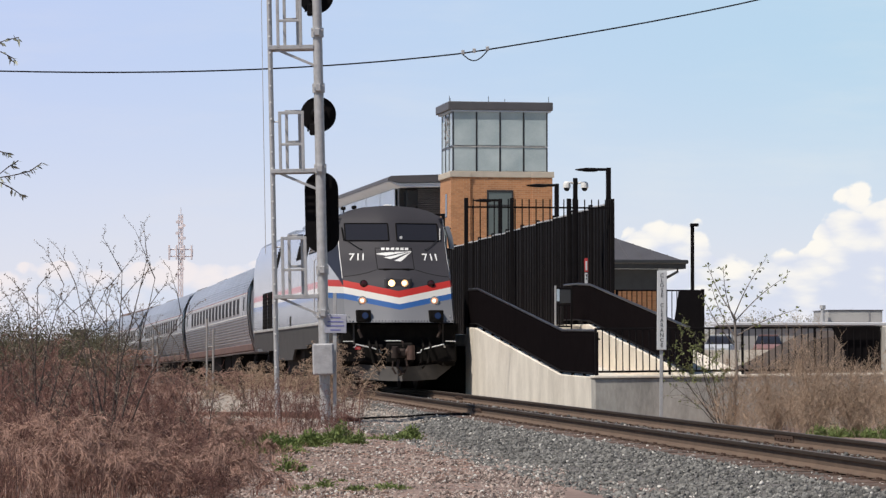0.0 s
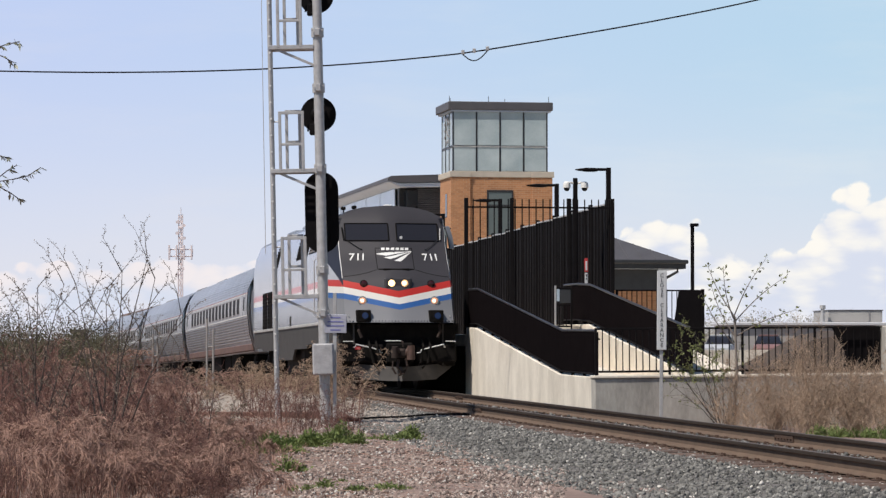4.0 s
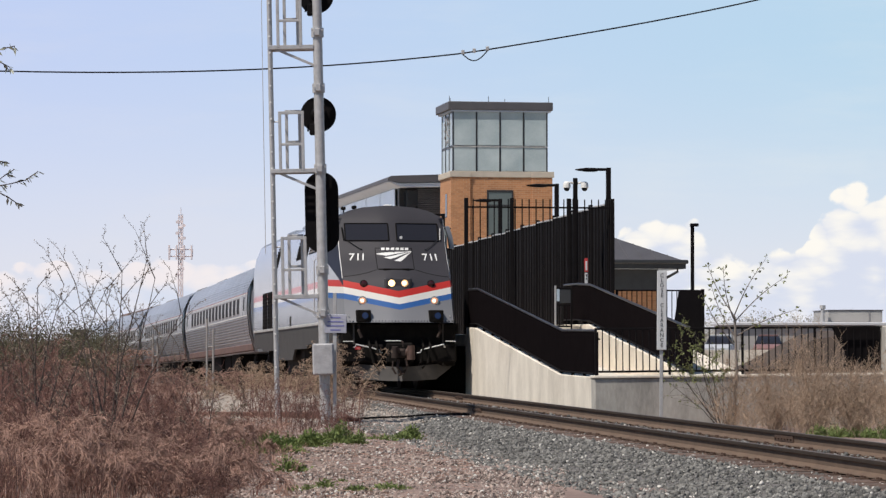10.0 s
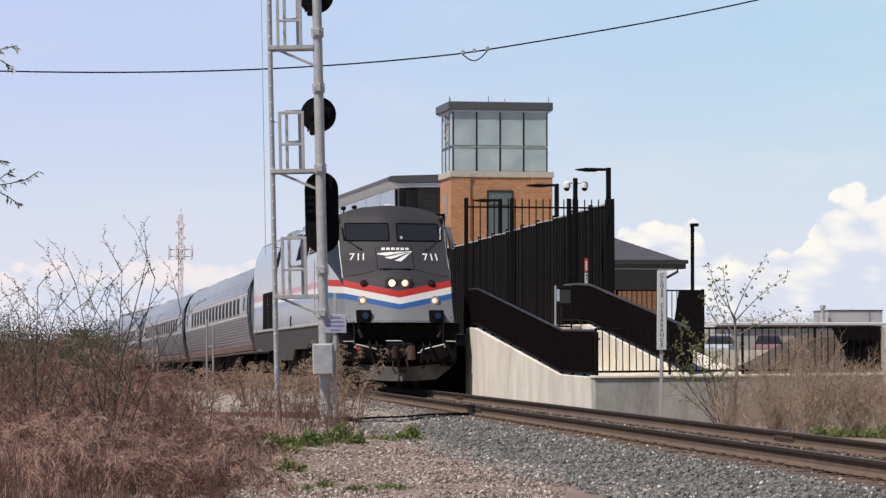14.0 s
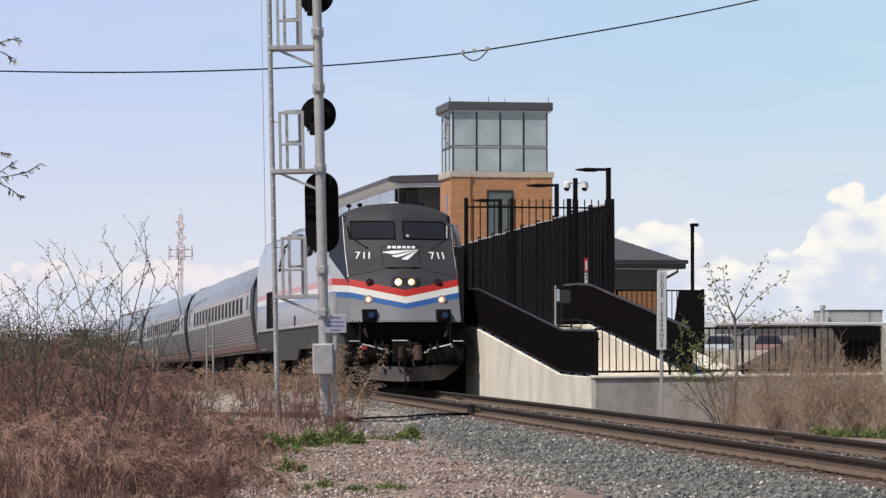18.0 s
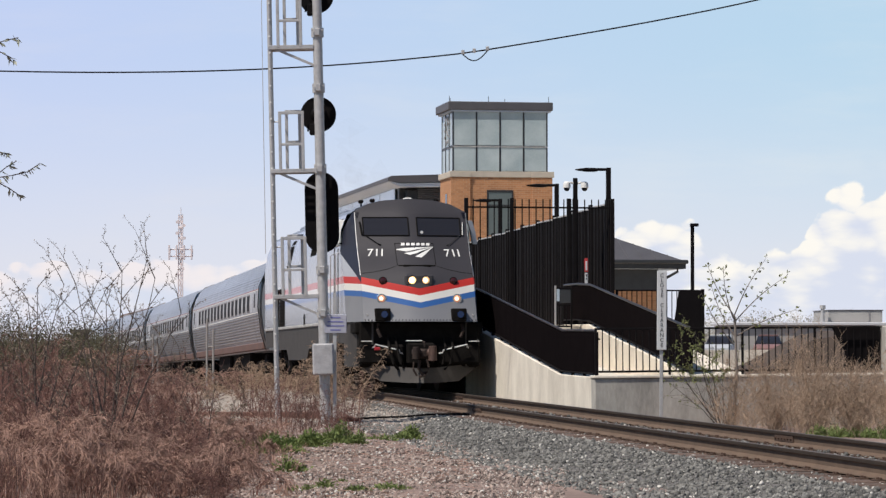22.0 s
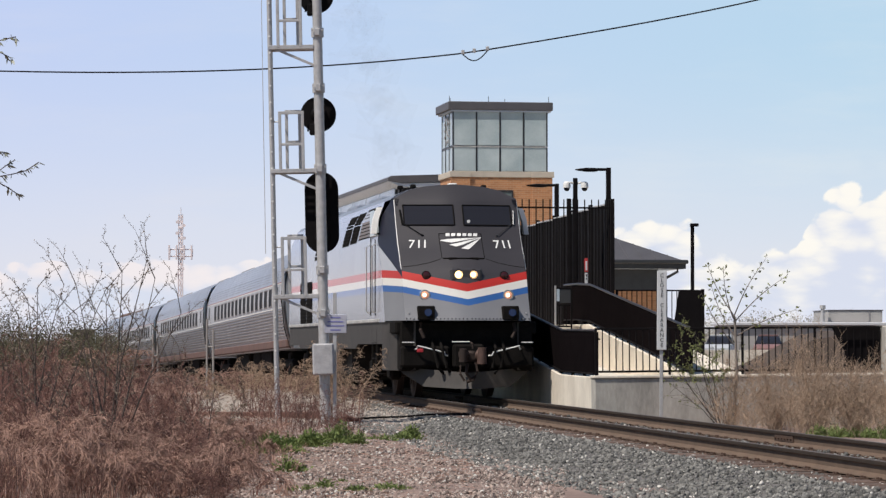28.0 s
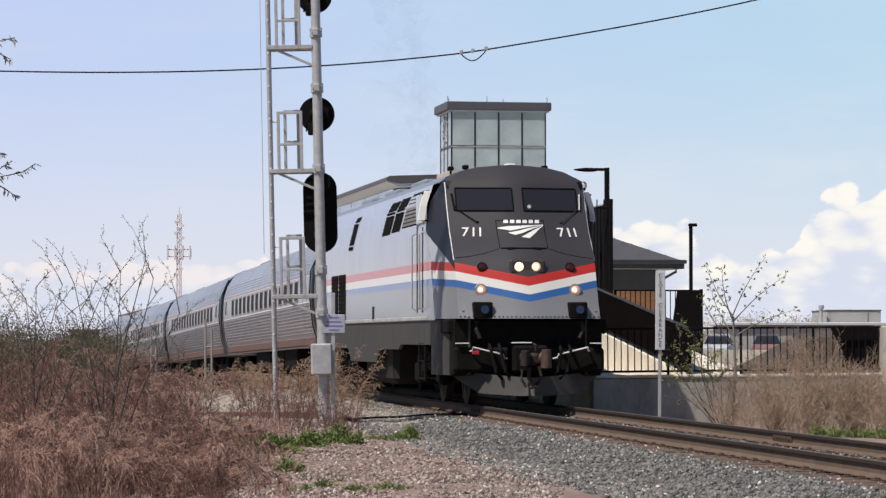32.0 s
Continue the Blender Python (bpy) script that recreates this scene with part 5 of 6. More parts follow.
part("board", Mesh().box(-.20, .23, -.045, -.025, 1.72, 2.08, .008), mat("faded_notice_face", (.40, .40, .46), (.32, .32, .38), 5, .6, bump=.03), g, "white notice with blue print")
for i, (w, z) in enumerate(((.10, 2.02), (.15, 1.94), (.17, 1.86), (.10, 1.78))):
    part("print_line", Mesh().box(-w + .015, w + .015, -.049, -.044, z - .012, z + .012), M_BLUEINK, g)
g = thing("clearance_sign", pose(3.93, 53, -.42, 0, .35, 4), "tall narrow white sign with vertical black lettering on a steel post", "sign")
part("post", Mesh().box(-.03, .03, -.0, .03, 0, 2.85, .006), M_GALV, g)
part("board", Mesh().box(-.088, .088, -.03, -.008, 1.43, 2.86, .008), M_SIGN, g, "white narrow sign board")
cu = bpy.data.curves.new("lettering", "FONT")
cu.body, cu.size, cu.align_x, cu.space_line, cu.extrude = "\n".join("CLOSE CLEARANCE"), .098, "CENTER", .915, .001
tmp = new("lettering", cu)
bpy.context.view_layer.update()
me = bpy.data.meshes.new_from_object(tmp.evaluated_get(bpy.context.evaluated_depsgraph_get()))
bpy.data.objects.remove(tmp)
me.materials.clear()
part("lettering", me, M_INK, g, "vertical black lettering", at=pose(0, -.033, 2.74, 90))

# ---- overhead cable ----
def cable_z(x):
    """Sag of the wire across the line."""
    x = max(-14.0, min(14.0, x))
    taut = .058 * math.sin(math.pi * max(0.0, min(1.0, (x - .6) / 6.2)) ** .85) if .6 < x < 6.8 else 0.0
    return 7.199197 + 0.108040 * x + 0.009258 * x * x + 0.000158 * x ** 3 + max(0.0, taut)


cab = thing("overhead_cable", Matrix(), "black overhead cable with a slack splice loop", "cable")
part("cable", Mesh().tube([(x, 62.0, cable_z(x)) for x in np.linspace(-14, 14, 48)], .017, 6), M_BLACK, cab)
part("splice_loop", Mesh().tube([(x, 62, cable_z(x) - .19 * math.sin(math.pi * (x - .40) / .56)) for x in np.linspace(.40, .96, 10)], .014, 6), M_BLACK, cab)
for x in (.42, .66, .94):
    part("clamp", Mesh().box(x - .035, x + .035, 61.96, 62.04, cable_z(x) - .02, cable_z(x) + .07, .01), M_GALV, cab)


# ---- far things ----
def build_radio_tower():
    R = thing("radio_tower", pose(-37.5, 420, -2.0), "slender lattice radio tower with antenna frame", "radio tower")
    b = Mesh()
    H = 21.0
    hw = lambda z: .36 - .10 * z / H
    for sx, sy in ((-1, -1), (1, -1), (0, 1)):
        b.tube([(sx * hw(0), sy * hw(0), 0), (sx * hw(H), sy * hw(H), H)], .09, 5)
    part("legs", b, M_MASTHAZE, R)
    for i in range(14):
        z, z2 = i * 1.5, i * 1.5 + 1.5
        c = Mesh().tube([(-hw(z), -hw(z), z), (hw(z2), -hw(z2), z2)], .05, 4).tube([(hw(z), -hw(z), z), (-hw(z2), -hw(z2), z2)], .05, 4)
        part("cross_brace", c, M_MASTHAZE, R)
    f = Mesh().tube([(-1.65, -.5, 16.0), (1.65, -.5, 16.0)], .07, 5).tube([(-1.65, -.5, 15.0), (1.65, -.5, 15.0)], .06, 5)
    part("antenna_frame", f, M_MASTHAZE, R)
    for x in (-1.6, -.55, .55, 1.6):
        part("antenna", Mesh().box(x - .12, x + .12, -.75, -.55, 14.5, 16.6, .03), M_MASTHAZE, R)
    for k, (x, z) in enumerate(((.55, 17.6), (-.5, 18.3), (.5, 19.4), (-.45, 19.9), (.35, 13.2), (-.5, 12.4))):
        part("dish", Mesh().tube([(x, -.5, z), (x, -.25, z)], [.24, .15], 10), M_MASTHAZE, R)
    for x in (-1.6, 1.6):
        part("frame_side", Mesh().tube([(x, -.5, 15.0), (x, 1.2, 15.0), (x, 1.2, 16.0), (x, -.5, 16.0)], .06, 5), M_MASTHAZE, R)
    part("frame_back", Mesh().tube([(-1.6, 1.2, 15.0), (1.6, 1.2, 15.0)], .06, 5).tube([(-1.6, 1.2, 16.0), (1.6, 1.2, 16.0)], .06, 5), M_MASTHAZE, R)
    part("top_antenna", Mesh().box(-.35, .35, -.4, .3, 18.9, 19.3, .05).tube([(0, 0, 20.8), (0, 0, 22.0)], .05, 5), M_MASTHAZE, R)


build_radio_tower()
C = thing("platform_canopy", Matrix(), "long brown platform canopy on steel posts", "canopy")
M_CANOPY = mat("brown_canopy_paint", (.155, .092, .075), (.105, .064, .054), 2, .8)
b = Mesh()
b.loft([[track(u, w, z + .55 - .010 * max(0, u - 150)) for w, z in ((6.0, 4.65), (6.0, 5.25), (6.2, 5.36), (9.6, 5.5), (9.6, 4.9))] for u in np.arange(105, 202, 6.0)])
part("roof", b, M_CANOPY, C, "brown canopy roof edge")
for u in range(108, 198, 8):
    a, b = track(u, 7.5, -.6), track(u, 7.5, 4.9)
    part("post", Mesh().tube([a, b], .12, 8), M_CANOPY, C)
g = thing("dark_shed", pose(-39, 335, -2.4), "low dark flat-roofed shed beyond the scrub", "building")
part("wall", Mesh().box(-3.2, 3.2, 0, 6, 0, 4.35, .05), mat("dark_green_cladding", (.13, .115, .09), (.10, .088, .07), 1, .8), g)
part("roof", Mesh().box(-3.5, 3.5, -.3, 6.3, 4.35, 4.7, .04), mat("brown_grey_roof", (.10, .088, .08), (.075, .068, .062), 1, .8), g)
g = thing("flat_building", pose(25.6, 200, -1.5), "long low beige flat-roofed building", "building")
M_CLAD = mat("beige_cladding", (.37, .35, .33), (.30, .285, .27), 1, .7)
part("wall", Mesh().box(-6.0, 12, 0, 12, -.6, 3.62, .05), M_CLAD, g)
part("roof", Mesh().box(-6.3, 12.3, -.3, 12.3, 3.62, 3.84, .04), mat("pale_roof_edge", (.55, .55, .56), (.46, .46, .47), 1, .7), g)
part("upper_wall", Mesh().box(.75, 4.45, 1, 9, 3.84, 4.62, .03), M_CLAD, g)
part("upper_roof", Mesh().box(.7, 4.5, .95, 9.05, 4.62, 4.70, .02), M_ROOFGREY, g)
part("wall_joint", Mesh().box(3.52, 3.60, .96, 1.0, 3.86, 4.60, .01), M_STEELDIM, g)
part("vent_pipe", Mesh().tube([(.3, .5, 3.6), (.3, .5, 5.0)], .13, 8).tube([(.3, .5, 4.75), (.3, .5, 5.0)], .2, 8), M_GALV, g)
tagged(part("parking_lot", Mesh().box(8.5, 90, 78, 190, -2.4, -.02, .05), mat("pale_asphalt", (.38, .375, .37), (.30, .295, .29), .6, .95)), "grey asphalt parking lot", "parking lot", kind="structure")


def parked_car(at, yaw, paint, label):
    c = thing("parked_car", pose(*at, 0, 0, yaw), label, "car", "cars in the lot")
    b = Mesh()
    sec = lambda x, zb, zt, w: [(x, -w, zb), (x, -w * 1.02, (zb + zt) / 2), (x, -w * .92, zt), (x, w * .92, zt), (x, w * 1.02, (zb + zt) / 2), (x, w, zb)]
    b.loft([sec(-2.2, .35, .7, .78), sec(-2.0, .25, .85, .86), (sec(-.9, .22, .93, .88)), sec(1.3, .22, .97, .88), sec(2.1, .25, .92, .84), sec(2.25, .4, .75, .76)])
    part("body", b, paint, c, smooth=True)
    b = Mesh()
    b.loft([sec(-1.15, .9, .95, .80), sec(-.45, .9, 1.40, .68), sec(.9, .9, 1.45, .68), sec(1.85, .9, .98, .78)])
    cb = part("cabin", b, M_CABGLASS, c, smooth=True)
    part("roof_panel", Mesh().box(-.40, .9, -.60, .60, 1.40, 1.475, .03), paint, cb)
    for x in (-1.4, 1.4):
        for s in (-1, 1):
            w = part("tyre", Mesh().tube([(x, s * .70, .32), (x, s * .88, .32)], .32, 16), M_UNDER, c)
            part("rim", Mesh().tube([(x, s * .875, .32), (x, s * .895, .32)], .2, 12), M_GALV, w)


for x, y, yaw, col, nm in ((16.6, 176, 80, (.55, .56, .58), "silver"), (19.6, 177, 82, (.30, .17, .16), "dark red"), (22.6, 176, 78, (.55, .55, .55), "white"), (14.0, 183, 80, (.46, .48, .52), "pale grey"), (26.2, 177, 84, (.30, .31, .33), "grey")):
    parked_car((x, y, -.02), yaw, mat(nm.replace(" ", "_") + "_car_paint", col, tuple(k * .85 for k in col), 2, .3, .2, bump=0), nm + " car parked in the station lot")

# earth bank and dark guard behind the railing
b = Mesh()
M_SOIL = mat("dark_soil", (.050, .036, .028), (.085, .060, .046), 2, .95, bump=.6, fine=12)
b.loft([[(x, 58.0 + dy, z) for dy, z in ((0, .3), (.6, h), (3, h + .1), (4, -.6), (0, -.6))] for x, h in ((5.6, .35), (6.3, .62), (7.35, 1.18), (7.9, 1.28), (11, 1.3))])
tagged(part("earth_bank", b, M_SOIL), "low brown earth bank behind the railing", "bank", kind="structure")
g = thing("end_guard", fw @ pose(4.72, .16, .52), "black solid guard panel at the end of the railing", "guard rail", "guards of the ramp")
part("infill_panel", Mesh().prism([(0, .86), (.25, .4), (.22, .1), (1.0, .05), (1.0, .86)], .03), M_BLACK, g)
part("post", Mesh().box(.98, 1.05, -.02, .05, 0, .9, .006), M_BLACK, g)

# cable on the ground from the signal to the rail, rusty plate at its foot
g = thing("ground_cable", Matrix(), "black cable lying on the gravel between signal and rail", "cable")
b = Mesh()
run_in = [track(u, w) for u, w in ((-16.2, -3.4), (-15.6, -3.0), (-14.9, -2.5), (-14.5, -2.05), (-14.9, -1.6), (-15.2, -1.25), (-15.3, -.9))]
b.tube([(p.x, p.y, max(float(ground_z(p.x, p.y)), float(np.interp(w, [-3.4, -2.5, -1.75, -1.35, -.9], [-.62, -.34, -.235, -.205, -.21]))) + .05) for p, w in zip(run_in, (-3.4, -3.0, -2.5, -2.05, -1.6, -1.25, -.9))], .022, 6)
part("sheath", b, M_BLACK, g)
g = thing("rusty_plate", pose(-1.72, 51.9, float(ground_z(-1.72, 51.9)) + .03, 4, -3, 12), "bent rusty steel plate lying at the signal foot", "scrap metal")
part("plate", Mesh().box(-.16, .22, -.12, .12, 0, .05, .012).box(-.05, .12, -.10, .02, .05, .09, .012), mat("orange_rust", (.26, .075, .04), (.13, .05, .035), 9, .95, bump=.4), g)
g = thing("old_tie", pose(-3.3, 54.2, float(ground_z(-3.3, 54.2)) + .06, 0, 0, -2), "weathered reddish timber lying on the gravel", "timber")
part("beam", Mesh().box(-1.3, 1.2, -.11, .11, -.08, .07, .02), mat("reddish_timber", (.20, .10, .075), (.12, .07, .055), 5, .95, bump=.5, fine=20), g)

# pale pipe frames among the brush beside the track
M_PIPE = mat("pale_pipe_paint", (.30, .28, .265), (.20, .185, .175), 4, .7)
for x, y, h, gap in ((-5.62, 70.0, 1.95, .15), (-7.40, 75.0, 1.62, .12)):
    g = thing("marker_frame", pose(x, y, ground_z(x, y) - .02), "pair of thin pale pipes joined by a short bar", "marker post", "markers beside the track")
    for dx in (0.0, gap):
        part("pipe", Mesh().tube([(dx, 0, 0), (dx, 0, h - (.25 if dx else 0))], .026, 8), M_PIPE, g)
    part("crossbar", Mesh().tube([(0, 0, h * .66), (gap, 0, h * .66)], .02, 6), M_PIPE, g)


# ---- sky: clouds far behind everything ----
def build_clouds():
    me = quick(np.array([(-2600, 0, -80), (2600, 0, -80), (2600, 0, 900), (-2600, 0, 900)], float), np.array([[0, 1, 2, 3]]))
    m = bpy.data.materials.new("cloud_layer")
    m.use_nodes = True
    N, L = m.node_tree.nodes, m.node_tree.links
    N.remove(N["Principled BSDF"])
    out = N["Material Output"]
    tc, sp = N.new("ShaderNodeTexCoord"), N.new("ShaderNodeSeparateXYZ")
    L.new(tc.outputs["Object"], sp.inputs[0])

    def op(kind, a, b=None, c=None):
        k = N.new("ShaderNodeMath")
        k.operation = kind
        for i, s in enumerate((a, b, c)):
            if s is None: continue
            if isinstance(s, (int, float)): k.inputs[i].default_value = s
            else: L.new(s, k.inputs[i])
        return k.outputs[0]

    def noise_at(scale, detail, stretch=(1, 1, 1), rough=.55, shift=(0, 0, 0)):
        mp, q = N.new("ShaderNodeMapping"), N.new("ShaderNodeTexNoise")
        mp.inputs["Scale"].default_value = stretch
        mp.inputs["Location"].default_value = shift
        L.new(tc.outputs["Object"], mp.inputs[0])
        L.new(mp.outputs[0], q.inputs["Vector"])
        q.inputs["Scale"].default_value, q.inputs["Detail"].default_value, q.inputs["Roughness"].default_value = scale, detail, rough
        return q.outputs[0]

    def ramp(s, a, b):
        k = N.new("ShaderNodeMapRange")
        k.interpolation_type = "SMOOTHSTEP"
        L.new(s, k.inputs[0])
        k.inputs[1].default_value, k.inputs[2].default_value = a, b
        return k.outputs[0]

    x, z = sp.outputs[0], sp.outputs[2]
    puff = noise_at(.020, 8, (1, 1, 1.25), .54)
    cell, warp = N.new("ShaderNodeTexVoronoi"), N.new("ShaderNodeMapping")
    cell.inputs["Scale"].default_value = .034
    warp.inputs["Scale"].default_value = (.8, 1, 1.1)
    L.new(tc.outputs["Object"], warp.inputs[0])
    L.new(warp.outputs[0], cell.inputs["Vector"])
    billow = op("SUBTRACT", .55, cell.outputs["Distance"])
    big = noise_at(.0075, 3, (1, 1, 1.2), .5, (3.1, 0, 1.7))
    # how high the bank reaches along the horizon
    height = op("ADD", op("MULTIPLY", ramp(x, 205, 260), 62.0), 104.0)
    height = op("SUBTRACT", height, op("MULTIPLY", ramp(x, 330, 400), 52.0))
    height = op("ADD", height, op("MULTIPLY", ramp(x, 470, 545), 92.0))
    lift = op("DIVIDE", z, height)
    lift = op("ADD", lift, op("MULTIPLY", op("MAXIMUM", op("SUBTRACT", lift, 1.0), 0.0), 1.5))
    rough_edge = op("ADD", op("ADD", op("MULTIPLY", op("SUBTRACT", puff, .5), .62), op("MULTIPLY", billow, .42)), op("MULTIPLY", op("SUBTRACT", big, .5), 1.0))
    cum = ramp(op("SUBTRACT", op("ADD", 1.02, rough_edge), lift), -.02, .09)
    wisp = op("MULTIPLY", ramp(noise_at(.006, 7, (.35, 1, 1.8), .6, (9, 0, 4)), .45, .78), .22)
    shade = ramp(op("ADD", op("ADD", op("MULTIPLY", noise_at(.013, 5, (.7, 1, 2.2), .5, (0, 0, .35)), .75), op("MULTIPLY", billow, .30)), op("MULTIPLY", lift, .26)), .42, .72)
    mix = N.new("ShaderNodeMix")
    mix.data_type = "RGBA"
    L.new(shade, mix.inputs[0])
    warm = N.new("ShaderNodeMix")
    warm.data_type = "RGBA"
    L.new(ramp(x, -420, 150), warm.inputs[0])
    warm.inputs[6].default_value, warm.inputs[7].default_value = (.90, .84, .86, 1), (1.0, .965, .90, 1)
    L.new(warm.outputs[2], mix.inputs[7])
    mix.inputs[6].default_value, mix.inputs[7].default_value = (.70, .745, .87, 1), (1.0, .965, .90, 1)
    # thin veil over the blue
    veil, tint, sky_mix = N.new("ShaderNodeMix"), N.new("ShaderNodeMix"), N.new("ShaderNodeMix")
    for q in (veil, tint, sky_mix):
        q.data_type = "RGBA"
    L.new(ramp(x, -700, 700), tint.inputs[0])
    tint.inputs[6].default_value, tint.inputs[7].default_value = (.60, .695, 1.0, 1), (.54, .745, .925, 1)
    L.new(ramp(z, 430, -20), veil.inputs[0])
    L.new(tint.outputs[2], veil.inputs[6])
    veil.inputs[7].default_value = (.83, .835, .95, 1)
    L.new(op("MINIMUM", op("ADD", op("MULTIPLY", cum, ramp(z, -10, 60)), wisp), 1.0), sky_mix.inputs[0])
    L.new(veil.outputs[2], sky_mix.inputs[6])
    L.new(mix.outputs[2], sky_mix.inputs[7])
    cover = op("ADD", op("MULTIPLY", cum, .18), .80)
    mix = sky_mix
    em, tr, ms = N.new("ShaderNodeEmission"), N.new("ShaderNodeBsdfTransparent"), N.new("ShaderNodeMixShader")
    L.new(mix.outputs[2], em.inputs[0])
    em.inputs[1].default_value = 1.0
    L.new(cover, ms.inputs[0])
    L.new(tr.outputs[0], ms.inputs[1])
    L.new(em.outputs[0], ms.inputs[2])
    L.new(ms.outputs[0], out.inputs[0])
    ob = part("cloud_backdrop", me, m)
    ob.location = (0, 4000, 0)
    ob.visible_shadow = False
    return tagged(ob, "white cumulus bank and thin high wisps in a pale blue sky", "clouds", kind="structure")


clouds = build_clouds()


# ---- plants ----
def dry_plants(rng, base, height, lean, nseg, twigs, twig_len, r, up, leaf_n, droop):
    """Dead plants from the base points: arching stems, two-jointed twigs, and the places of their curled leaves."""
    n = len(base)
    d = rng.normal(0, lean, (n, 3))
    d[:, 2] = 1
    d /= np.linalg.norm(d, axis=1, keepdims=True)
    bow = rng.normal(0, lean * .6, (n, 3))
    bow[:, 2] = -abs(bow[:, 2]) * droop
    P, Q, A, B, tips, ways = [], [], [], [], [], []
    cur = base.copy()
    for k in range(nseg):
        step = height[:, None] / nseg * d
        nxt = cur + step
        P.append(cur); Q.append(nxt); A.append(np.full(n, r * (1 - .7 * k / nseg))); B.append(np.full(n, r * (1 - .7 * (k + 1) / nseg)))
        for _ in range(max(1, int(twigs * (.3 + 1.2 * k / nseg)))):
            o = cur + step * rng.random((n, 1))
            e = rng.normal(0, .8, (n, 3)) + d * .5
            e[:, 2] = np.abs(e[:, 2]) * up + up * .5
            e /= np.linalg.norm(e, axis=1, keepdims=True)
            ln = twig_len * rng.uniform(.4, 1.3, (n, 1)) * (1.2 - .6 * k / nseg)
            m = o + e * ln * .6
            e2 = e + rng.normal(0, .25, (n, 3))
            e2[:, 2] -= droop
            t = m + e2 * ln * .5
            P += [o, m]; Q += [m, t]
            A += [np.full(n, r * .5), np.full(n, r * .4)]; B += [np.full(n, r * .4), np.full(n, r * .25)]
            for j in range(leaf_n):
                f = rng.random((n, 1))
                tips.append((o + (m - o) * f if j % 3 == 0 else m + (t - m) * f) + rng.normal(0, .008, (n, 3)))
                ways.append(e2)
        d = d + bow / nseg * 2 + rng.normal(0, .06, (n, 3))
        d /= np.linalg.norm(d, axis=1, keepdims=True)
        cur = nxt
    return (np.concatenate(P), np.concatenate(Q), np.concatenate(A), np.concatenate(B)), (np.concatenate(tips) if tips else None), (np.concatenate(ways) if ways else None)


def wedge(rng, n, px0, px1, y0, y1, power=1.0):
    """Ground points between two sight directions (x per 5200 of y) and two distances."""
    y = y0 + (y1 - y0) * rng.random(n) ** power
    x = rng.uniform(px0, px1, n) / 5200 * y
    return np.stack([x, y, ground_z(x, y)], 1)


rng = np.random.default_rng(21)


def dry_field(name, material, label, category, n, p0, p1, y0, y1, hx, hz, lean, nseg, twigs, tl, r, up, leaf_n=0, leaf=.03, droop=.3, keep=None, at=None):
    """Dead plants between two sight directions; hx, hz: their usual height across."""
    c = wedge(rng, n, p0, p1, y0, y1) if at is None else at.copy()
    if keep is not None:
        c = c[keep(c)]
    # gather them into clumps
    pull = np.stack([np.sin(c[:, 1] * 3.1 + c[:, 0] * 1.7), np.cos(c[:, 0] * 3.7 + c[:, 1])], 1)
    c[:, :2] += pull * .16
    dirs = c[:, 0] / c[:, 1] * 5200
    clump = .80 + .40 * np.sin(c[:, 0] * 4.1 + 1.3 * np.sin(c[:, 1] * 2.2)) * np.sin(c[:, 1] * 1.9 + c[:, 0])
    h = np.interp(dirs, hx, hz) * rng.uniform(.5, 1.1, len(c)) * clump
    sticks, tips, ways = dry_plants(rng, c, h, lean, nseg, twigs, tl, r, up, leaf_n, droop)
    ob = tagged(part(name, segments(*sticks), material), label, category, kind="stuff")
    if tips is not None:
        tagged(part(name + "_leaf", leaves(tips, leaf, rng, .3, ways, .10), material, ob), "curled dry leaves", kind="stuff")


def thinning(a, b):
    """Keeps all plants left of the direction a, and fewer and fewer up to b."""
    return lambda c: rng.random(len(c)) < np.clip((b - c[:, 0] / c[:, 1] * 5200) / (b - a), 0.04, 1)


dry_field("dry_brush", M_TWIG, "dense brown leafless brush and dead weeds", "brush", 430, -830, -350, 32, 47, [-830, -700, -560, -430, -350], [1.62, 1.55, 1.35, .95, .6], .26, 6, 5, .26, .0080, .65, 1, .04, keep=thinning(-560, -350))
dry_field("dry_brush_behind", M_TWIG, "brown leafless brush along the track", "brush", 260, -830, -430, 47, 63, [-830, -600, -430], [1.55, 1.15, .8], .24, 5, 5, .28, .008, .55, 1, .05, keep=thinning(-580, -420))
dry_field("verge_grass", M_TAN, "pale dead grass tufts beside the track bed", "dry grass", 30, -440, -300, 64, 70, [-440, -300], [1.2, .7], .5, 5, 7, .2, .008, .3, 5, .05, .7)


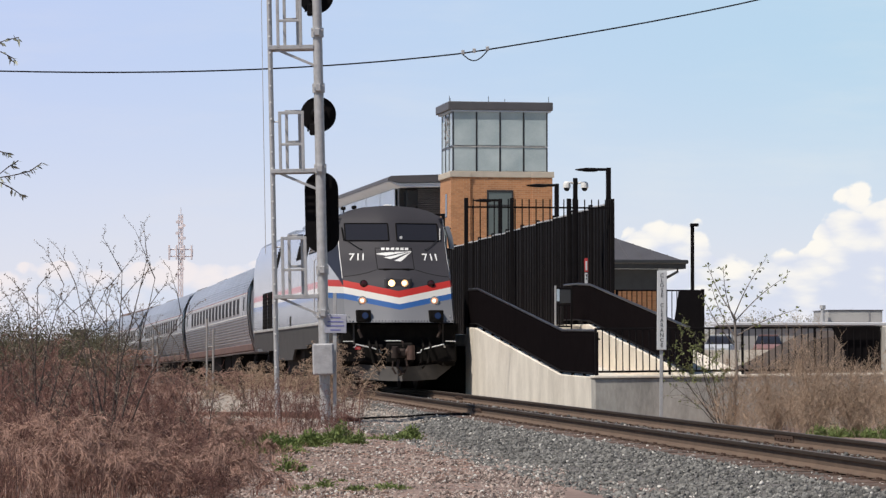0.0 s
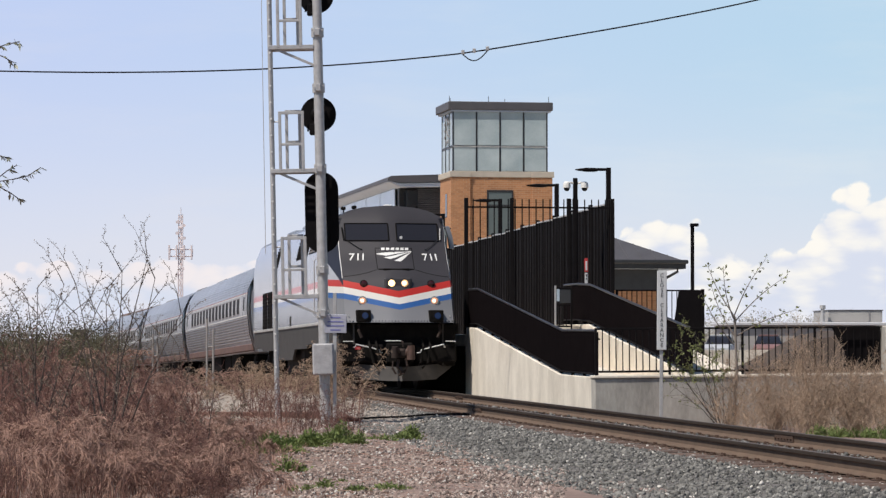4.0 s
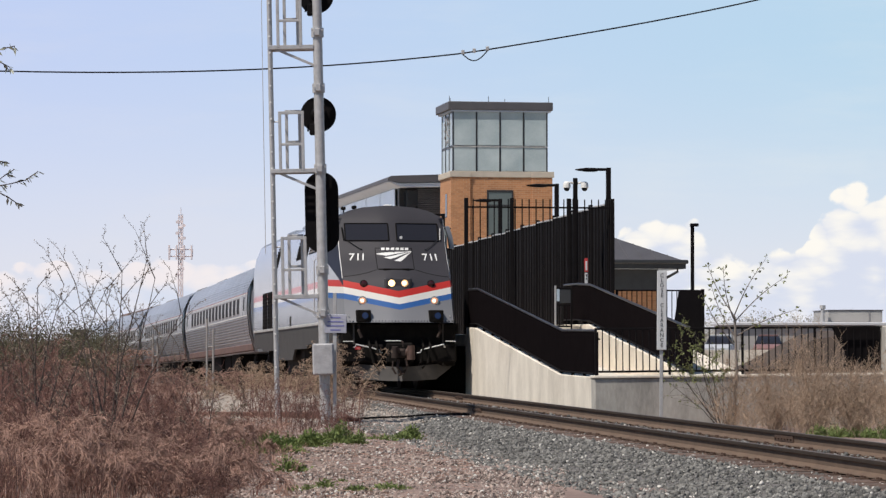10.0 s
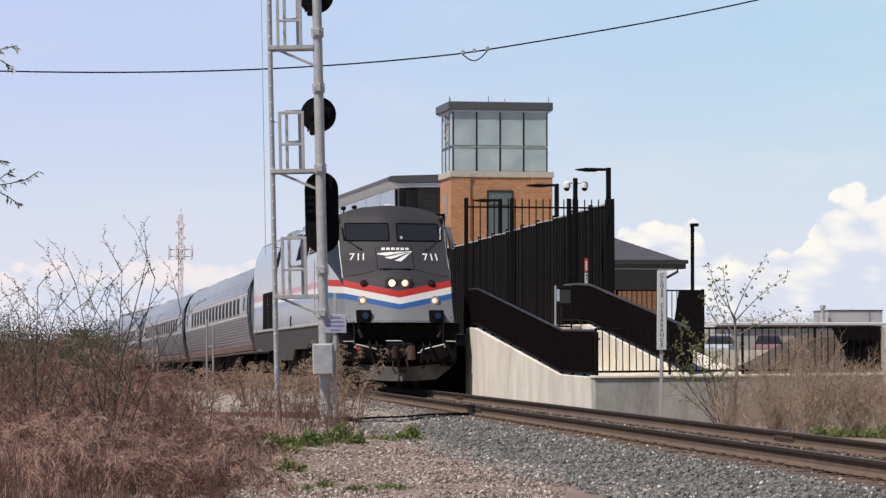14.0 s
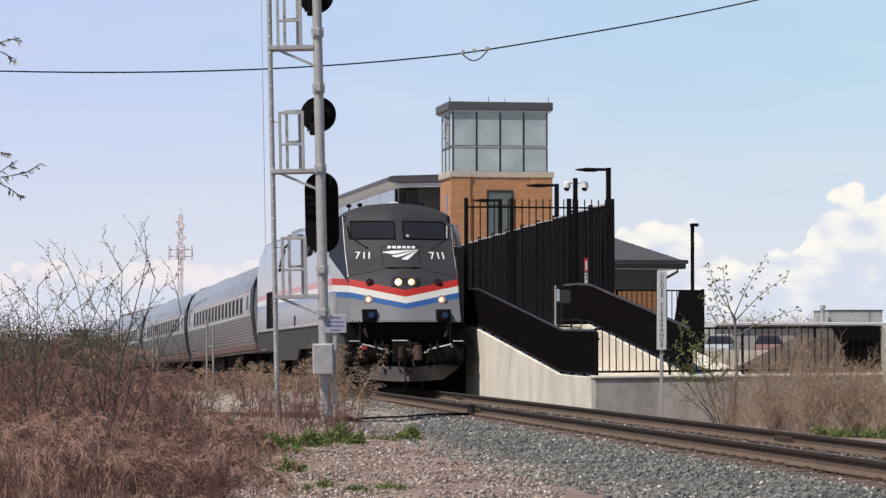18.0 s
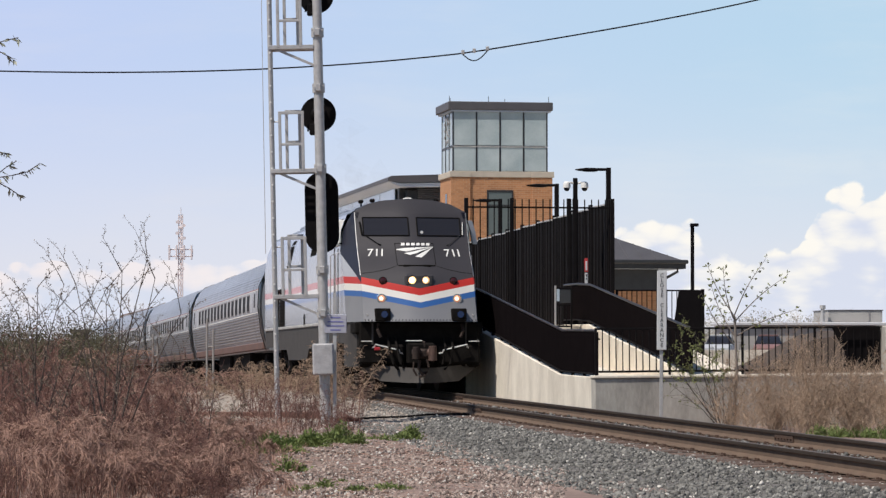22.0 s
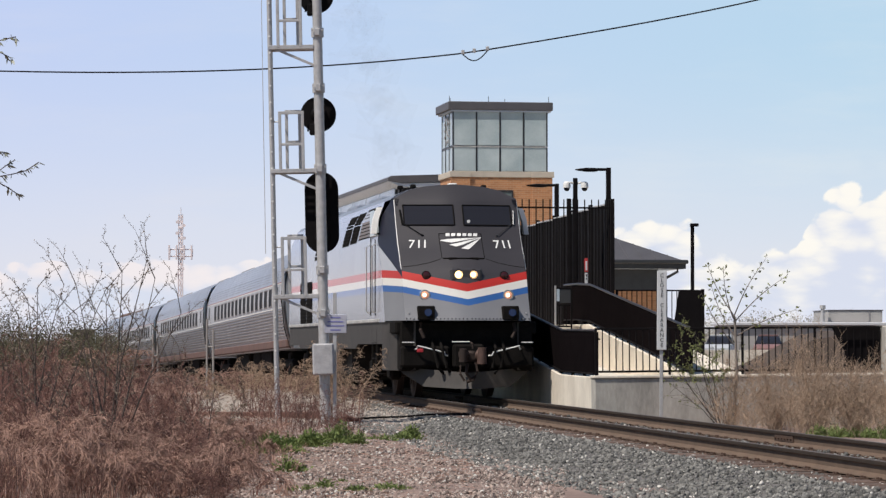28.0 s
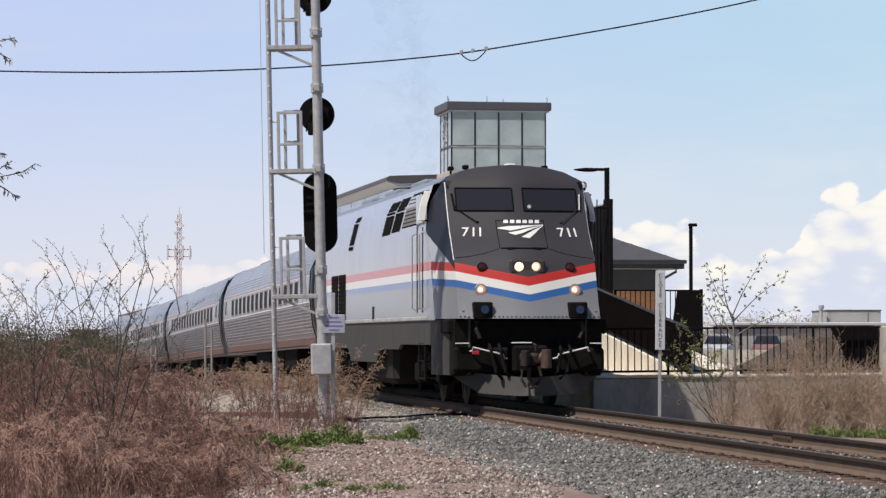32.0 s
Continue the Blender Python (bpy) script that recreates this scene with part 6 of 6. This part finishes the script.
def plume_grass(name, label, n, p0, p1, y0, y1, hx, hz, seed, keep=None):
    """Tall dead grass: arching stalks, each with a drooping feathery head, and bent blades at the foot."""
    q = np.random.default_rng(seed)
    c = wedge(q, n, p0, p1, y0, y1)
    if keep is not None:
        c = c[keep(c)]
    c[:, :2] += np.stack([np.sin(c[:, 1] * 4.3 + c[:, 0] * 2.1), np.cos(c[:, 0] * 5.1 + c[:, 1] * 1.3)], 1) * .24
    n = len(c)
    tall = np.interp(c[:, 0] / c[:, 1] * 5200, hx, hz) * q.uniform(.7, 1.15, n)
    way = q.normal(0, 1, (n, 3)) + np.array([.35, 0, 0])
    way[:, 2] = 0
    way /= np.linalg.norm(way, axis=1, keepdims=True)
    up = np.array([0, 0, 1.0])
    stalks, heads = ([], [], [], []), ([], [], [], [])

    def stick(a, b, ra, rb, into=stalks):
        for store, value in zip(into, (a, b, np.full(len(a), ra), np.full(len(a), rb))):
            store.append(value)

    steps, cur, tilt = 9, c.copy(), q.uniform(.05, .25, n)
    gain = q.uniform(.09, .24, n)
    for k in range(steps):
        d = way * np.sin(tilt)[:, None] + up * np.cos(tilt)[:, None]
        nxt = cur + d * (tall / steps * 1.12)[:, None]
        stick(cur, nxt, .0042 * (1 - .07 * k), .0042 * (1 - .07 * (k + 1)))
        if k >= 5:
            for _ in range(13):
                o = cur + (nxt - cur) * q.random((n, 1))
                e = d * .55 + q.normal(0, .42, (n, 3)) + way * .25
                e /= np.linalg.norm(e, axis=1, keepdims=True)
                ln = q.uniform(.04, .11, (n, 1)) * (1.25 - .12 * (k - 5))
                m = o + e * ln
                e2 = e * .7 + q.normal(0, .18, (n, 3)) - up * .75
                t = m + e2 * ln * .75
                stick(o, m, .0032, .0034, heads)
                stick(m, t, .0042, .0016, heads)
        cur, tilt = nxt, tilt + gain * (1 + .32 * k)
    for _ in range(4):
        lean = q.normal(0, 1, (n, 3))
        lean[:, 2] = 0
        a, b, h = c + q.normal(0, .04, (n, 3)) * [1, 1, 0], q.uniform(.25, .8, n), tall * q.uniform(.35, .75, n)
        for k in range(4):
            d = lean * .35 * (b * (k + .4))[:, None] + up * (1 - .28 * k * b)[:, None]
            e = a + d * (h / 4)[:, None]
            stick(a, e, .0048 - .0009 * k, .0040 - .0009 * k)
            a = e
    ob = tagged(part(name, segments(*[np.concatenate(k) for k in stalks]), M_TWIG), label, "dry grass", kind="stuff")
    tagged(part("feathery_head", segments(*[np.concatenate(k) for k in heads]), M_STRAW, ob), "pale drooping seed heads", kind="stuff")
    return ob


plume_grass("dry_plume_grass", "pale brown feathery dead grass with drooping heads", 300, -830, -400, 28.6, 36.5, [-830, -640, -540, -400], [1.18, 1.08, .80, .42], 41, keep=thinning(-560, -400))
plume_grass("dry_plume_grass", "scattered pale seed heads among the brush", 110, -830, -420, 37, 46, [-830, -560, -420], [1.45, 1.25, .7], 43, keep=thinning(-560, -400))
plume_grass("dry_plume_grass", "tan feathery dead grass beside the track bed", 26, -470, -250, 72, 77, [-470, -330, -250], [1.25, .95, .8], 42)
dry_field("tangled_weeds", M_TWIG, "low tangled dark dead weeds at the edge of the path", "weeds", 300, -520, -330, 29, 39, [-520, -430, -330], [.75, .6, .3], .5, 5, 5, .16, .0050, .4, 2, .04, .5, keep=thinning(-440, -320))
plume_grass("dry_plume_grass", "thin leaning dead grass at the edge of the path", 40, -460, -350, 29.5, 40, [-450, -330], [.95, .62], 44)
plume_grass("dry_plume_grass", "pale seed heads among the dark brush", 90, -760, -400, 45, 56, [-760, -560, -400], [1.7, 1.5, 1.0], 45, keep=thinning(-600, -380))
dry_field("path_weeds", M_STRAW, "thin dry stalks beside the gravel path", "dry grass", 150, -480, -270, 30, 46, [-480, -380, -270], [.9, .6, .3], .4, 5, 3, .14, .0045, .4, 2, .05)
edge = [track(u, w) for u, w in zip(rng.uniform(-10.5, 11, 95), rng.uniform(-2.9, -2.0, 95))]
dry_field("dry_weed_clump", M_TAN, "tan dry weeds along the edge of the track bed", "dry grass", 0, -360, -110, 58, 80, [-360, -290, -205, -170, -110], [.9, 1.0, 1.6, 1.75, .9], .30, 6, 7, .20, .0075, .35, 6, .05, .7, at=np.array([(p.x, p.y, float(ground_z(p.x, p.y))) for p in edge]))
dry_field("sparse_weeds", M_TWIG, "sparse thin dead weeds on the gravel", "dry grass", 210, -350, -150, 43, 56, [-340, -190], [1.05, .85], .25, 5, 3, .18, .006, .5, 1, .05)


def fan_brush(name, label, roots, seed, material, r=.0058):
    """Leafless bushes: many stems that spread from each root (x, y, height, stems), with slanting fine twigs."""
    q = np.random.default_rng(seed)
    for x, y, h, n in roots:
        base = np.array([[x, y, float(ground_z(x, y))]]) + q.normal(0, .07, (n, 3)) * [1, 1, 0]
        sticks, tips, ways = dry_plants(q, base, h * q.uniform(.55, 1.12, n), .40, 7, 7, .26, r, .85, 1, .12)
        ob = tagged(part(name, segments(*sticks), material), label, "bush", "tan bushes by the wall")
        tagged(part("dry_foliage", leaves(tips, .03, q, 0, ways, .16), material, ob), "dry leaf scraps", kind="stuff")


WALL_BUSHES = [(6.62, 51.6, 1.95, 54), (5.75, 51.0, 1.4, 30), (7.35, 52.0, 1.3, 40), (7.0, 50.2, 1.25, 44), (7.85, 50.8, 1.2, 36), (6.2, 50.0, 1.25, 30), (8.3, 52.4, 1.2, 30), (7.6, 49.2, 1.05, 30), (5.15, 52.6, 1.3, 22), (6.1, 53.2, 1.0, 24)]
fan_brush("tan_bush", "tan leafless bush with fine spreading twigs", WALL_BUSHES, 61, M_TANBUSH, .0050)
dry_field("dry_grass_by_wall", M_TANBUSH, "tan dead grass before the concrete wall", "dry grass", 170, 500, 850, 47.5, 54.5, [500, 580, 700, 850], [.5, .9, 1.1, 1.1], .34, 6, 6, .22, .0048, .85, 1, .04, .2,
          keep=lambda c: (c[:, 0] - (1.57 + (52.26 - c[:, 1]) * .153)) > 2.5)
# broken straw lying on the gravel
k = wedge(rng, 2600, -420, 60, 29, 50)
k[:, 2] += .012
d = rng.normal(0, 1, (len(k), 3)) * np.array([.07, .09, .012])
tagged(part("straw_litter", segments(k, k + d, .0035, .0025), M_STRAW), "broken pale straw lying on the gravel", "straw", kind="stuff")


def whips(name, at, stems, seed, label, leaf=.04, per=5, r=.011, mat_leaf=None, bush=0):
    """A thin shrub: long straight stems (x, z of the tips) with short side twigs and opening leaves."""
    q = np.random.default_rng(seed)
    S = thing(name, pose(*at), label, "shrub")
    for x, z in stems:
        tip = np.array([x, q.normal(0, .25), z])
        base = np.array([q.normal(0, .04), q.normal(0, .04), 0])
        n = 9
        bend = q.normal(0, .05, 3)
        pts = [base + (tip - base) * (k / n) + bend * math.sin(math.pi * k / n) + q.normal(0, .012, 3) for k in range(n + 1)]
        P, Q, A, B, tips = [], [], [], [], []
        for k in range(n):
            P.append(pts[k]); Q.append(pts[k + 1]); A.append(r * (1.05 - .09 * k)); B.append(r * (1.05 - .09 * (k + 1)))
            if k >= 3:
                for _ in range(3):
                    o = pts[k] + (pts[k + 1] - pts[k]) * q.random()
                    d = (pts[k + 1] - pts[k]) / np.linalg.norm(pts[k + 1] - pts[k]) * .8 + q.normal(0, .6, 3)
                    e = o + d / np.linalg.norm(d) * q.uniform(.05, .20) * (2.2 if k < 7 else 1)
                    P.append(o); Q.append(e); A.append(r * .3); B.append(r * .15)
                    tips += [e + q.normal(0, .012, 3) for _ in range(max(1, per // 2))]
                tips += [pts[k] + (pts[k + 1] - pts[k]) * q.random() + q.normal(0, .012, 3) for _ in range(per)]
        st = part("stem", segments(np.array(P), np.array(Q), np.array(A), np.array(B), 5), M_BARK, S)
        if per:
            part("leaves", leaves(np.array(tips), leaf, q), mat_leaf or M_BUD, st, "sparse opening leaves")["kind"] = "stuff"
    return S


whips("leafing_shrub", (5.05, 53.0, -.42), [(-.72, 1.95), (-.45, 1.75), (-.95, 1.5), (-.2, 1.55), (.35, 1.6), (-1.15, 1.0), (.6, 1.3)], 10, "leafy young shrub before the concrete ramp", .040, 4, .009)


def bare_shrub(at, stems, seed, label, r=.013, bud=.022, leafy=None):
    """A leafless shrub: stems to the tips (x, z), forked side branches that rise at a slant, buds along all."""
    q = np.random.default_rng(seed)
    S = thing("leafing_shrub" if leafy else "bare_shrub", pose(*at), label, "shrub")
    for x, z in stems:
        P, Q, A, B, tips = [], [], [], [], []

        def limb(p, d, L, rad, lev):
            n = 7 if lev == 0 else 4
            side = 1 if q.random() < .5 else -1
            for i in range(n):
                e = p + d * L / n
                P.append(p); Q.append(e); A.append(rad * (1 - .75 * i / n)); B.append(rad * (1 - .75 * (i + 1) / n))
                for _ in range(4 if lev else 5):
                    tips.append(p + (e - p) * q.random() + q.normal(0, .008, 3))
                if lev < 2 and i >= (2 if lev == 0 else 1):
                    side = -side
                    k = d * .75 + np.array([side * q.uniform(.3, .75), q.normal(0, .35), q.uniform(-.1, .25)])
                    limb(e, k / np.linalg.norm(k), L * (q.uniform(.14, .27) if lev == 0 else q.uniform(.22, .40)), rad * .42, lev + 1)
                p, d = e, d + q.normal(0, .045, 3)
                d = d / np.linalg.norm(d)

        base = np.array([q.normal(0, .10), q.normal(0, .10), 0])
        d = np.array([x, q.normal(0, .25), z]) - base
        L = np.linalg.norm(d)
        limb(base, d / L, L * .87, r * .85, 0)
        st = part("stem", segments(np.array(P), np.array(Q), np.array(A), np.array(B), 5), M_BARK, S)
        tips = [k for k in tips if not leafy or k[2] > .85]
        tagged(part("leaves", leaves(np.array(tips), bud, q, 0), leafy or DRY, st), "opening yellow-green leaves" if leafy else "swelling brown leaf buds", kind="stuff")
    return S


DRY = mat("dry_bud", (.25, .20, .15), (.13, .10, .075), 3, .9, bump=0, island=.6)


def sapling(at, fork, tips, seed, label):
    """A young tree: one slim trunk, straight boughs from the fork to the tips (x, z), leaf tufts all along them."""
    q = np.random.default_rng(seed)
    S = thing("young_tree", pose(*at), label, "tree")
    top = np.array([0, 0, fork])
    bend = np.array([.04, 0, fork * .5])
    part("trunk", segments(np.array([[-.05, 0, 0], bend]), np.array([bend, top]), [.030, .024], [.024, .019], 8), M_BARKPALE, S)
    for x, z, low in tips:
        a = np.array([q.normal(0, .02), q.normal(0, .02), fork - low])
        b = np.array([x, q.normal(0, .2), z])
        side = np.cross(b - a, [0, 1, 0])
        side /= np.linalg.norm(side)
        n = 9
        pts = [a + (b - a) * k / n + side * .05 * math.sin(math.pi * k / n) for k in range(n + 1)]
        P, Q, A, B, buds, dirs = [], [], [], [], [], []
        for k in range(n):
            P.append(pts[k]); Q.append(pts[k + 1]); A.append(.0125 - .0011 * k); B.append(.0125 - .0011 * (k + 1))
            for g in range(2):
                if k < 2: continue
                o = pts[k] + (pts[k + 1] - pts[k]) * q.random()
                d = (b - a) / np.linalg.norm(b - a) * .5 + side * (1 if g else -1) * .6 + q.normal(0, .25, 3)
                d /= np.linalg.norm(d)
                e = o + d * q.uniform(.03, .07)
                P.append(o); Q.append(e); A.append(.004); B.append(.002)
                for _ in range(5):
                    buds.append(e + q.normal(0, .008, 3)); dirs.append(d)
        st = part("bough", segments(np.array(P), np.array(Q), np.array(A), np.array(B), 5), M_BARKPALE, S)
        tagged(part("leaves", leaves(np.array(buds), .052, q, 0, np.array(dirs), .26), M_BUD, st), "opening yellow-green leaves", kind="stuff")
    return S


M_BARKPALE = mat("pale_grey_bark", (.24, .205, .175), (.16, .13, .11), 8, .9, bump=.2)
sapling((5.22, 52.6, -.42), 2.02, [(.55, 3.09, 0), (-.49, 2.99, .02), (-.22, 2.92, .04), (.97, 2.78, .06), (-.40, 2.62, .35), (1.08, 2.15, .35), (-.62, 2.45, .5)], 9, "young tree with opening yellow-green leaves")
bare_shrub((5.0, 52.8, -.42), [(-.60, 1.9), (-.80, 1.75), (-1.0, 1.25), (-.35, 1.6), (-.75, 1.1), (.15, 1.25)], 19, "young shrub with yellow-green leaves before the ramp", .010, .038, M_BUD)
bare_shrub((-4.08, 36, -.42), [(.23, 3.05), (-.02, 2.82), (-.36, 2.66), (.55, 2.74), (.74, 2.33), (-.2, 2.4), (-.56, 2.2), (.35, 2.2)], 4, "tall bare shrub with swelling buds", .018)
bare_shrub((-5.13, 36.8, -.42), [(.42, 2.68), (.84, 2.64), (.0, 2.42), (-.17, 2.6), (.62, 2.2), (-.4, 2.2), (.2, 2.0)], 5, "bare shrub with slanting twigs and buds", .017)
bare_shrub((-5.55, 36, -.42), [(.1, 2.3), (.35, 2.1), (-.2, 2.3), (.55, 1.8)], 6, "bare shrub with slanting twigs and buds", .012)
bare_shrub((-4.75, 55, -.36), [(-.62, 2.0), (-.38, 1.45), (-.9, 1.55), (.08, 1.3), (-.2, 1.65), (-1.05, 1.2)], 7, "dark bare shrub with slanting stems beside the path", .015)
bare_shrub((-3.9, 33, -.42), [(-.6, 1.7), (-.1, 1.5), (.4, 1.45), (-.9, 1.5)], 17, "bare shrub with swelling buds", .011)
bare_shrub((-2.95, 36, -.42), [(-.4, 1.25), (.1, 1.3), (.4, 1.05)], 27, "dark bare shrub beside the path", .010)

# low green weeds: tufts (x, y, half width, height, leaves)
def green_tufts(rows, leaf):
    c, d = [], []
    for x, y, r, h, n in rows:
        lobes = rng.normal(0, .55, (max(3, int(r * 30)), 2)) * (r, r * .8)
        o = lobes[rng.integers(0, len(lobes), n)] + rng.normal(0, .48, (n, 2)) * r
        far = np.clip(np.hypot(o[:, 0], o[:, 1]) / (1.5 * r), 0, 1)
        z = rng.random(n) ** 1.2 * h * (1 - .75 * far) * rng.uniform(.7, 1.1, n)
        c.append(np.stack([x + o[:, 0], y + o[:, 1], ground_z(x + o[:, 0], y + o[:, 1]) + z - .01], 1))
        d.append(np.stack([o[:, 0] / r * .5, o[:, 1] / r * .5, np.full(n, .60)], 1))
    tagged(part("low_weeds", leaves(np.concatenate(c), leaf, rng, 0, np.concatenate(d), .15), M_GRASS), "fresh green weeds in the gravel", "weeds", kind="stuff")


green_tufts(((-2.30, 39.3, .21, .33, 2600), (-2.06, 39.6, .10, .26, 800), (-2.78, 39.7, .25, .18, 700), (-3.1, 40.0, .2, .14, 350), (-1.85, 41, .20, .25, 1700), (-1.62, 42.3, .12, .24, 800), (-1.50, 43.5, .12, .30, 1000), (-1.17, 42, .10, .21, 800),
             (-.44, 45.6, .15, .25, 1100), (-.62, 45, .12, .13, 300), (-.85, 44, .16, .09, 260), (-1.88, 35, .13, .24, 500)), .062)
green_tufts(((-1.27, 31.7, .10, .11, 420), (-1.42, 31.5, .07, .07, 160), (-.90, 31, .10, .075, 380), (-.56, 31, .15, .085, 600), (-.68, 31.2, .08, .07, 220), (-1.6, 31.2, .10, .07, 150), (-1.1, 32.6, .06, .05, 80)), .040)
green_tufts([(p[0], p[1], rng.uniform(.07, .14), rng.uniform(.10, .24), 240) for p in wedge(rng, 34, 655, 830, 47.5, 50)], .055)

# far woods
rng = np.random.default_rng(8)


def ball(n):
    """Points in a round crown, thinner towards its rim."""
    d = rng.normal(0, 1, (n, 3))
    return d / np.linalg.norm(d, axis=1, keepdims=True) * rng.random((n, 1)) ** .55


for name, p0, p1, y0, y1, n, h, per, lab in (("far_woods_west", -900, -560, 110, 160, 170, 3.9, 900, "olive-green far scrub beyond the track"), ("far_woods_east", 440, 720, 480, 700, 60, 10.5, 900, "bare far tree line with haze put into its pale colour")):
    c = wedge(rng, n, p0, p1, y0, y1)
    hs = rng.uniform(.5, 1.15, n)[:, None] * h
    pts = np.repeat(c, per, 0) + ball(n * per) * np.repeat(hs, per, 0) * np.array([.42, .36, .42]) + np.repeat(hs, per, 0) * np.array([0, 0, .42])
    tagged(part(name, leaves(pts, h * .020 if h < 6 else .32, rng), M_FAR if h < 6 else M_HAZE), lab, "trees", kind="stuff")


# ---- leafy twig that hangs into view ----
def build_branch():
    q = np.random.default_rng(31)
    S = thing("leafy_branch", pose(-3.62, 21, 2.42), "thin overhanging branch with small narrow leaves", "branch")
    # each twig: places (x, z) from its root to its tip, seen against the sky
    for twig in (((-.25, .02), (.30, -.01), (.42, -.06), (.56, -.04), (.66, -.01), (.75, .05)), ((.30, -.01), (.43, -.08), (.53, -.13), (.60, -.18)),
                 ((-.25, .06), (.28, .10), (.45, .13), (.52, .11)), ((.42, -.06), (.50, .02), (.58, .06)),
                 ((-.25, .90), (.35, .88), (.48, .93), (.58, .95)), ((.35, .88), (.46, .84), (.54, .80))):
        pts = np.array([(x, q.normal(0, .03), z) for x, z in twig])
        st = part("twig", segments(pts[:-1], pts[1:], .0045, .0035, 5), M_BARK, S)
        c, d = [], []
        for k in range(1, len(pts)):
            for _ in range(9 if k > 1 else 3):
                o = pts[k - 1] + (pts[k] - pts[k - 1]) * q.uniform(.2, 1.1)
                c.append(o)
                d.append((pts[k] - pts[k - 1]) / np.linalg.norm(pts[k] - pts[k - 1]) * .5 + np.array([q.normal(0, .5), q.normal(0, .5), -.45]))
        tagged(part("leaves", leaves(np.array(c), .058, q, .3, np.array(d), .15), M_LEAFGREY, st), "small narrow young leaves", kind="stuff")
    return S


M_LEAFGREY = mat("grey_green_leaf", (.11, .12, .085), (.34, .35, .28), 3, .6, bump=0, island=.9)
branch = build_branch()
BRANCH_AT = branch.matrix_basis.copy()
build_ties()
build_shoulder()
build_stones()


# ---- exhaust ----
def build_puff():
    """Loose translucent flakes that read as thin smoke."""
    q = np.random.default_rng(77)
    c = q.normal(0, 1, (16, 3)) * np.array([.26, .26, .45])
    m = bpy.data.materials.new("thin_exhaust")
    m.use_nodes = True
    bs = m.node_tree.nodes["Principled BSDF"]
    bs.inputs["Base Color"].default_value = (.16, .15, .15, 1)
    bs.inputs["Roughness"].default_value = 1.0
    bs.inputs["Specular IOR Level"].default_value = 0.0
    bs.inputs["Alpha"].default_value = 0.021
    me = leaves(c, .85, q, 0, None, .42)
    ob = part("exhaust_puff", me, m)
    ob.visible_shadow = False
    return tagged(ob, "faint grey puff of diesel exhaust", "smoke", "exhaust puffs", "stuff")


puff = build_puff()
PUFFS = [puff] + [copy_thing(puff, Matrix()) for _ in range(19)]


# ---- what moves ----
def motions():
    walk(loco, [(t, rider(-run(t), 3.5, 16.8)) for t in TIMES])
    for c, u in zip(coaches, COACH_U):
        walk(c, [(t, rider(u - run(t), 3.2, 22.4)) for t in TIMES])
    walk(clouds, [(0.0, pose(8, 4000, 0)), (32.0, pose(-7, 4000, 0))])
    drift = ((0, 0, 0), (3, -.008, -.016), (6, -.016, -.032), (9, -.024, -.055), (12, -.033, -.07), (14, -.026, -.05), (16, -.014, -.01), (19, -.012, .008), (22, -.014, .004), (25, -.016, 0), (29, -.028, .008), (32, -.036, .008))
    walk(branch, [(t, BRANCH_AT @ pose(dx, 0, dz, 0, 1.1 * math.sin(t * 2.4) * (t > 0), 0)) for t, dx, dz in drift])
    for i, p in enumerate(PUFFS):
        start = 20.6 + .58 * i
        rows = [(t, rider(-run(t), 3.5, 16.8) @ pose(.2, 10.2, 2.9)) for t in (0.0, 13.3, 14.5, 16, 17.5, 19, 20, 21, 22, 23, 24, 25, 26, 27, 28, 29, 30, 31) if t < start - .05]
        b = rider(-run(start), 3.5, 16.8) @ Vector((.2, 10.2, 2.9))
        for k in range(12):
            t = start + .5 * k
            if t <= 32.0:
                lift = 1.9 * (.5 * k)
                rows.append((t, pose(b.x - .035 * lift * lift * .35 + .06 * math.sin(i * 2.3 + k), b.y, b.z + lift, 0, 0, 40 * i + 12 * k)))
        walk(p, rows)
    spin = [0.0, 13.3] + [13.8 + .3 * i for i in range(61)]
    for w, r in WHEELS:
        p = w.location.copy()
        walk(w, [(t, Matrix.Translation(p) @ Matrix.Rotation(run(t) / r, 4, "X")) for t in spin if t <= 32.0] + [(32.0, Matrix.Translation(p) @ Matrix.Rotation(run(32.0) / r, 4, "X"))])


motions()
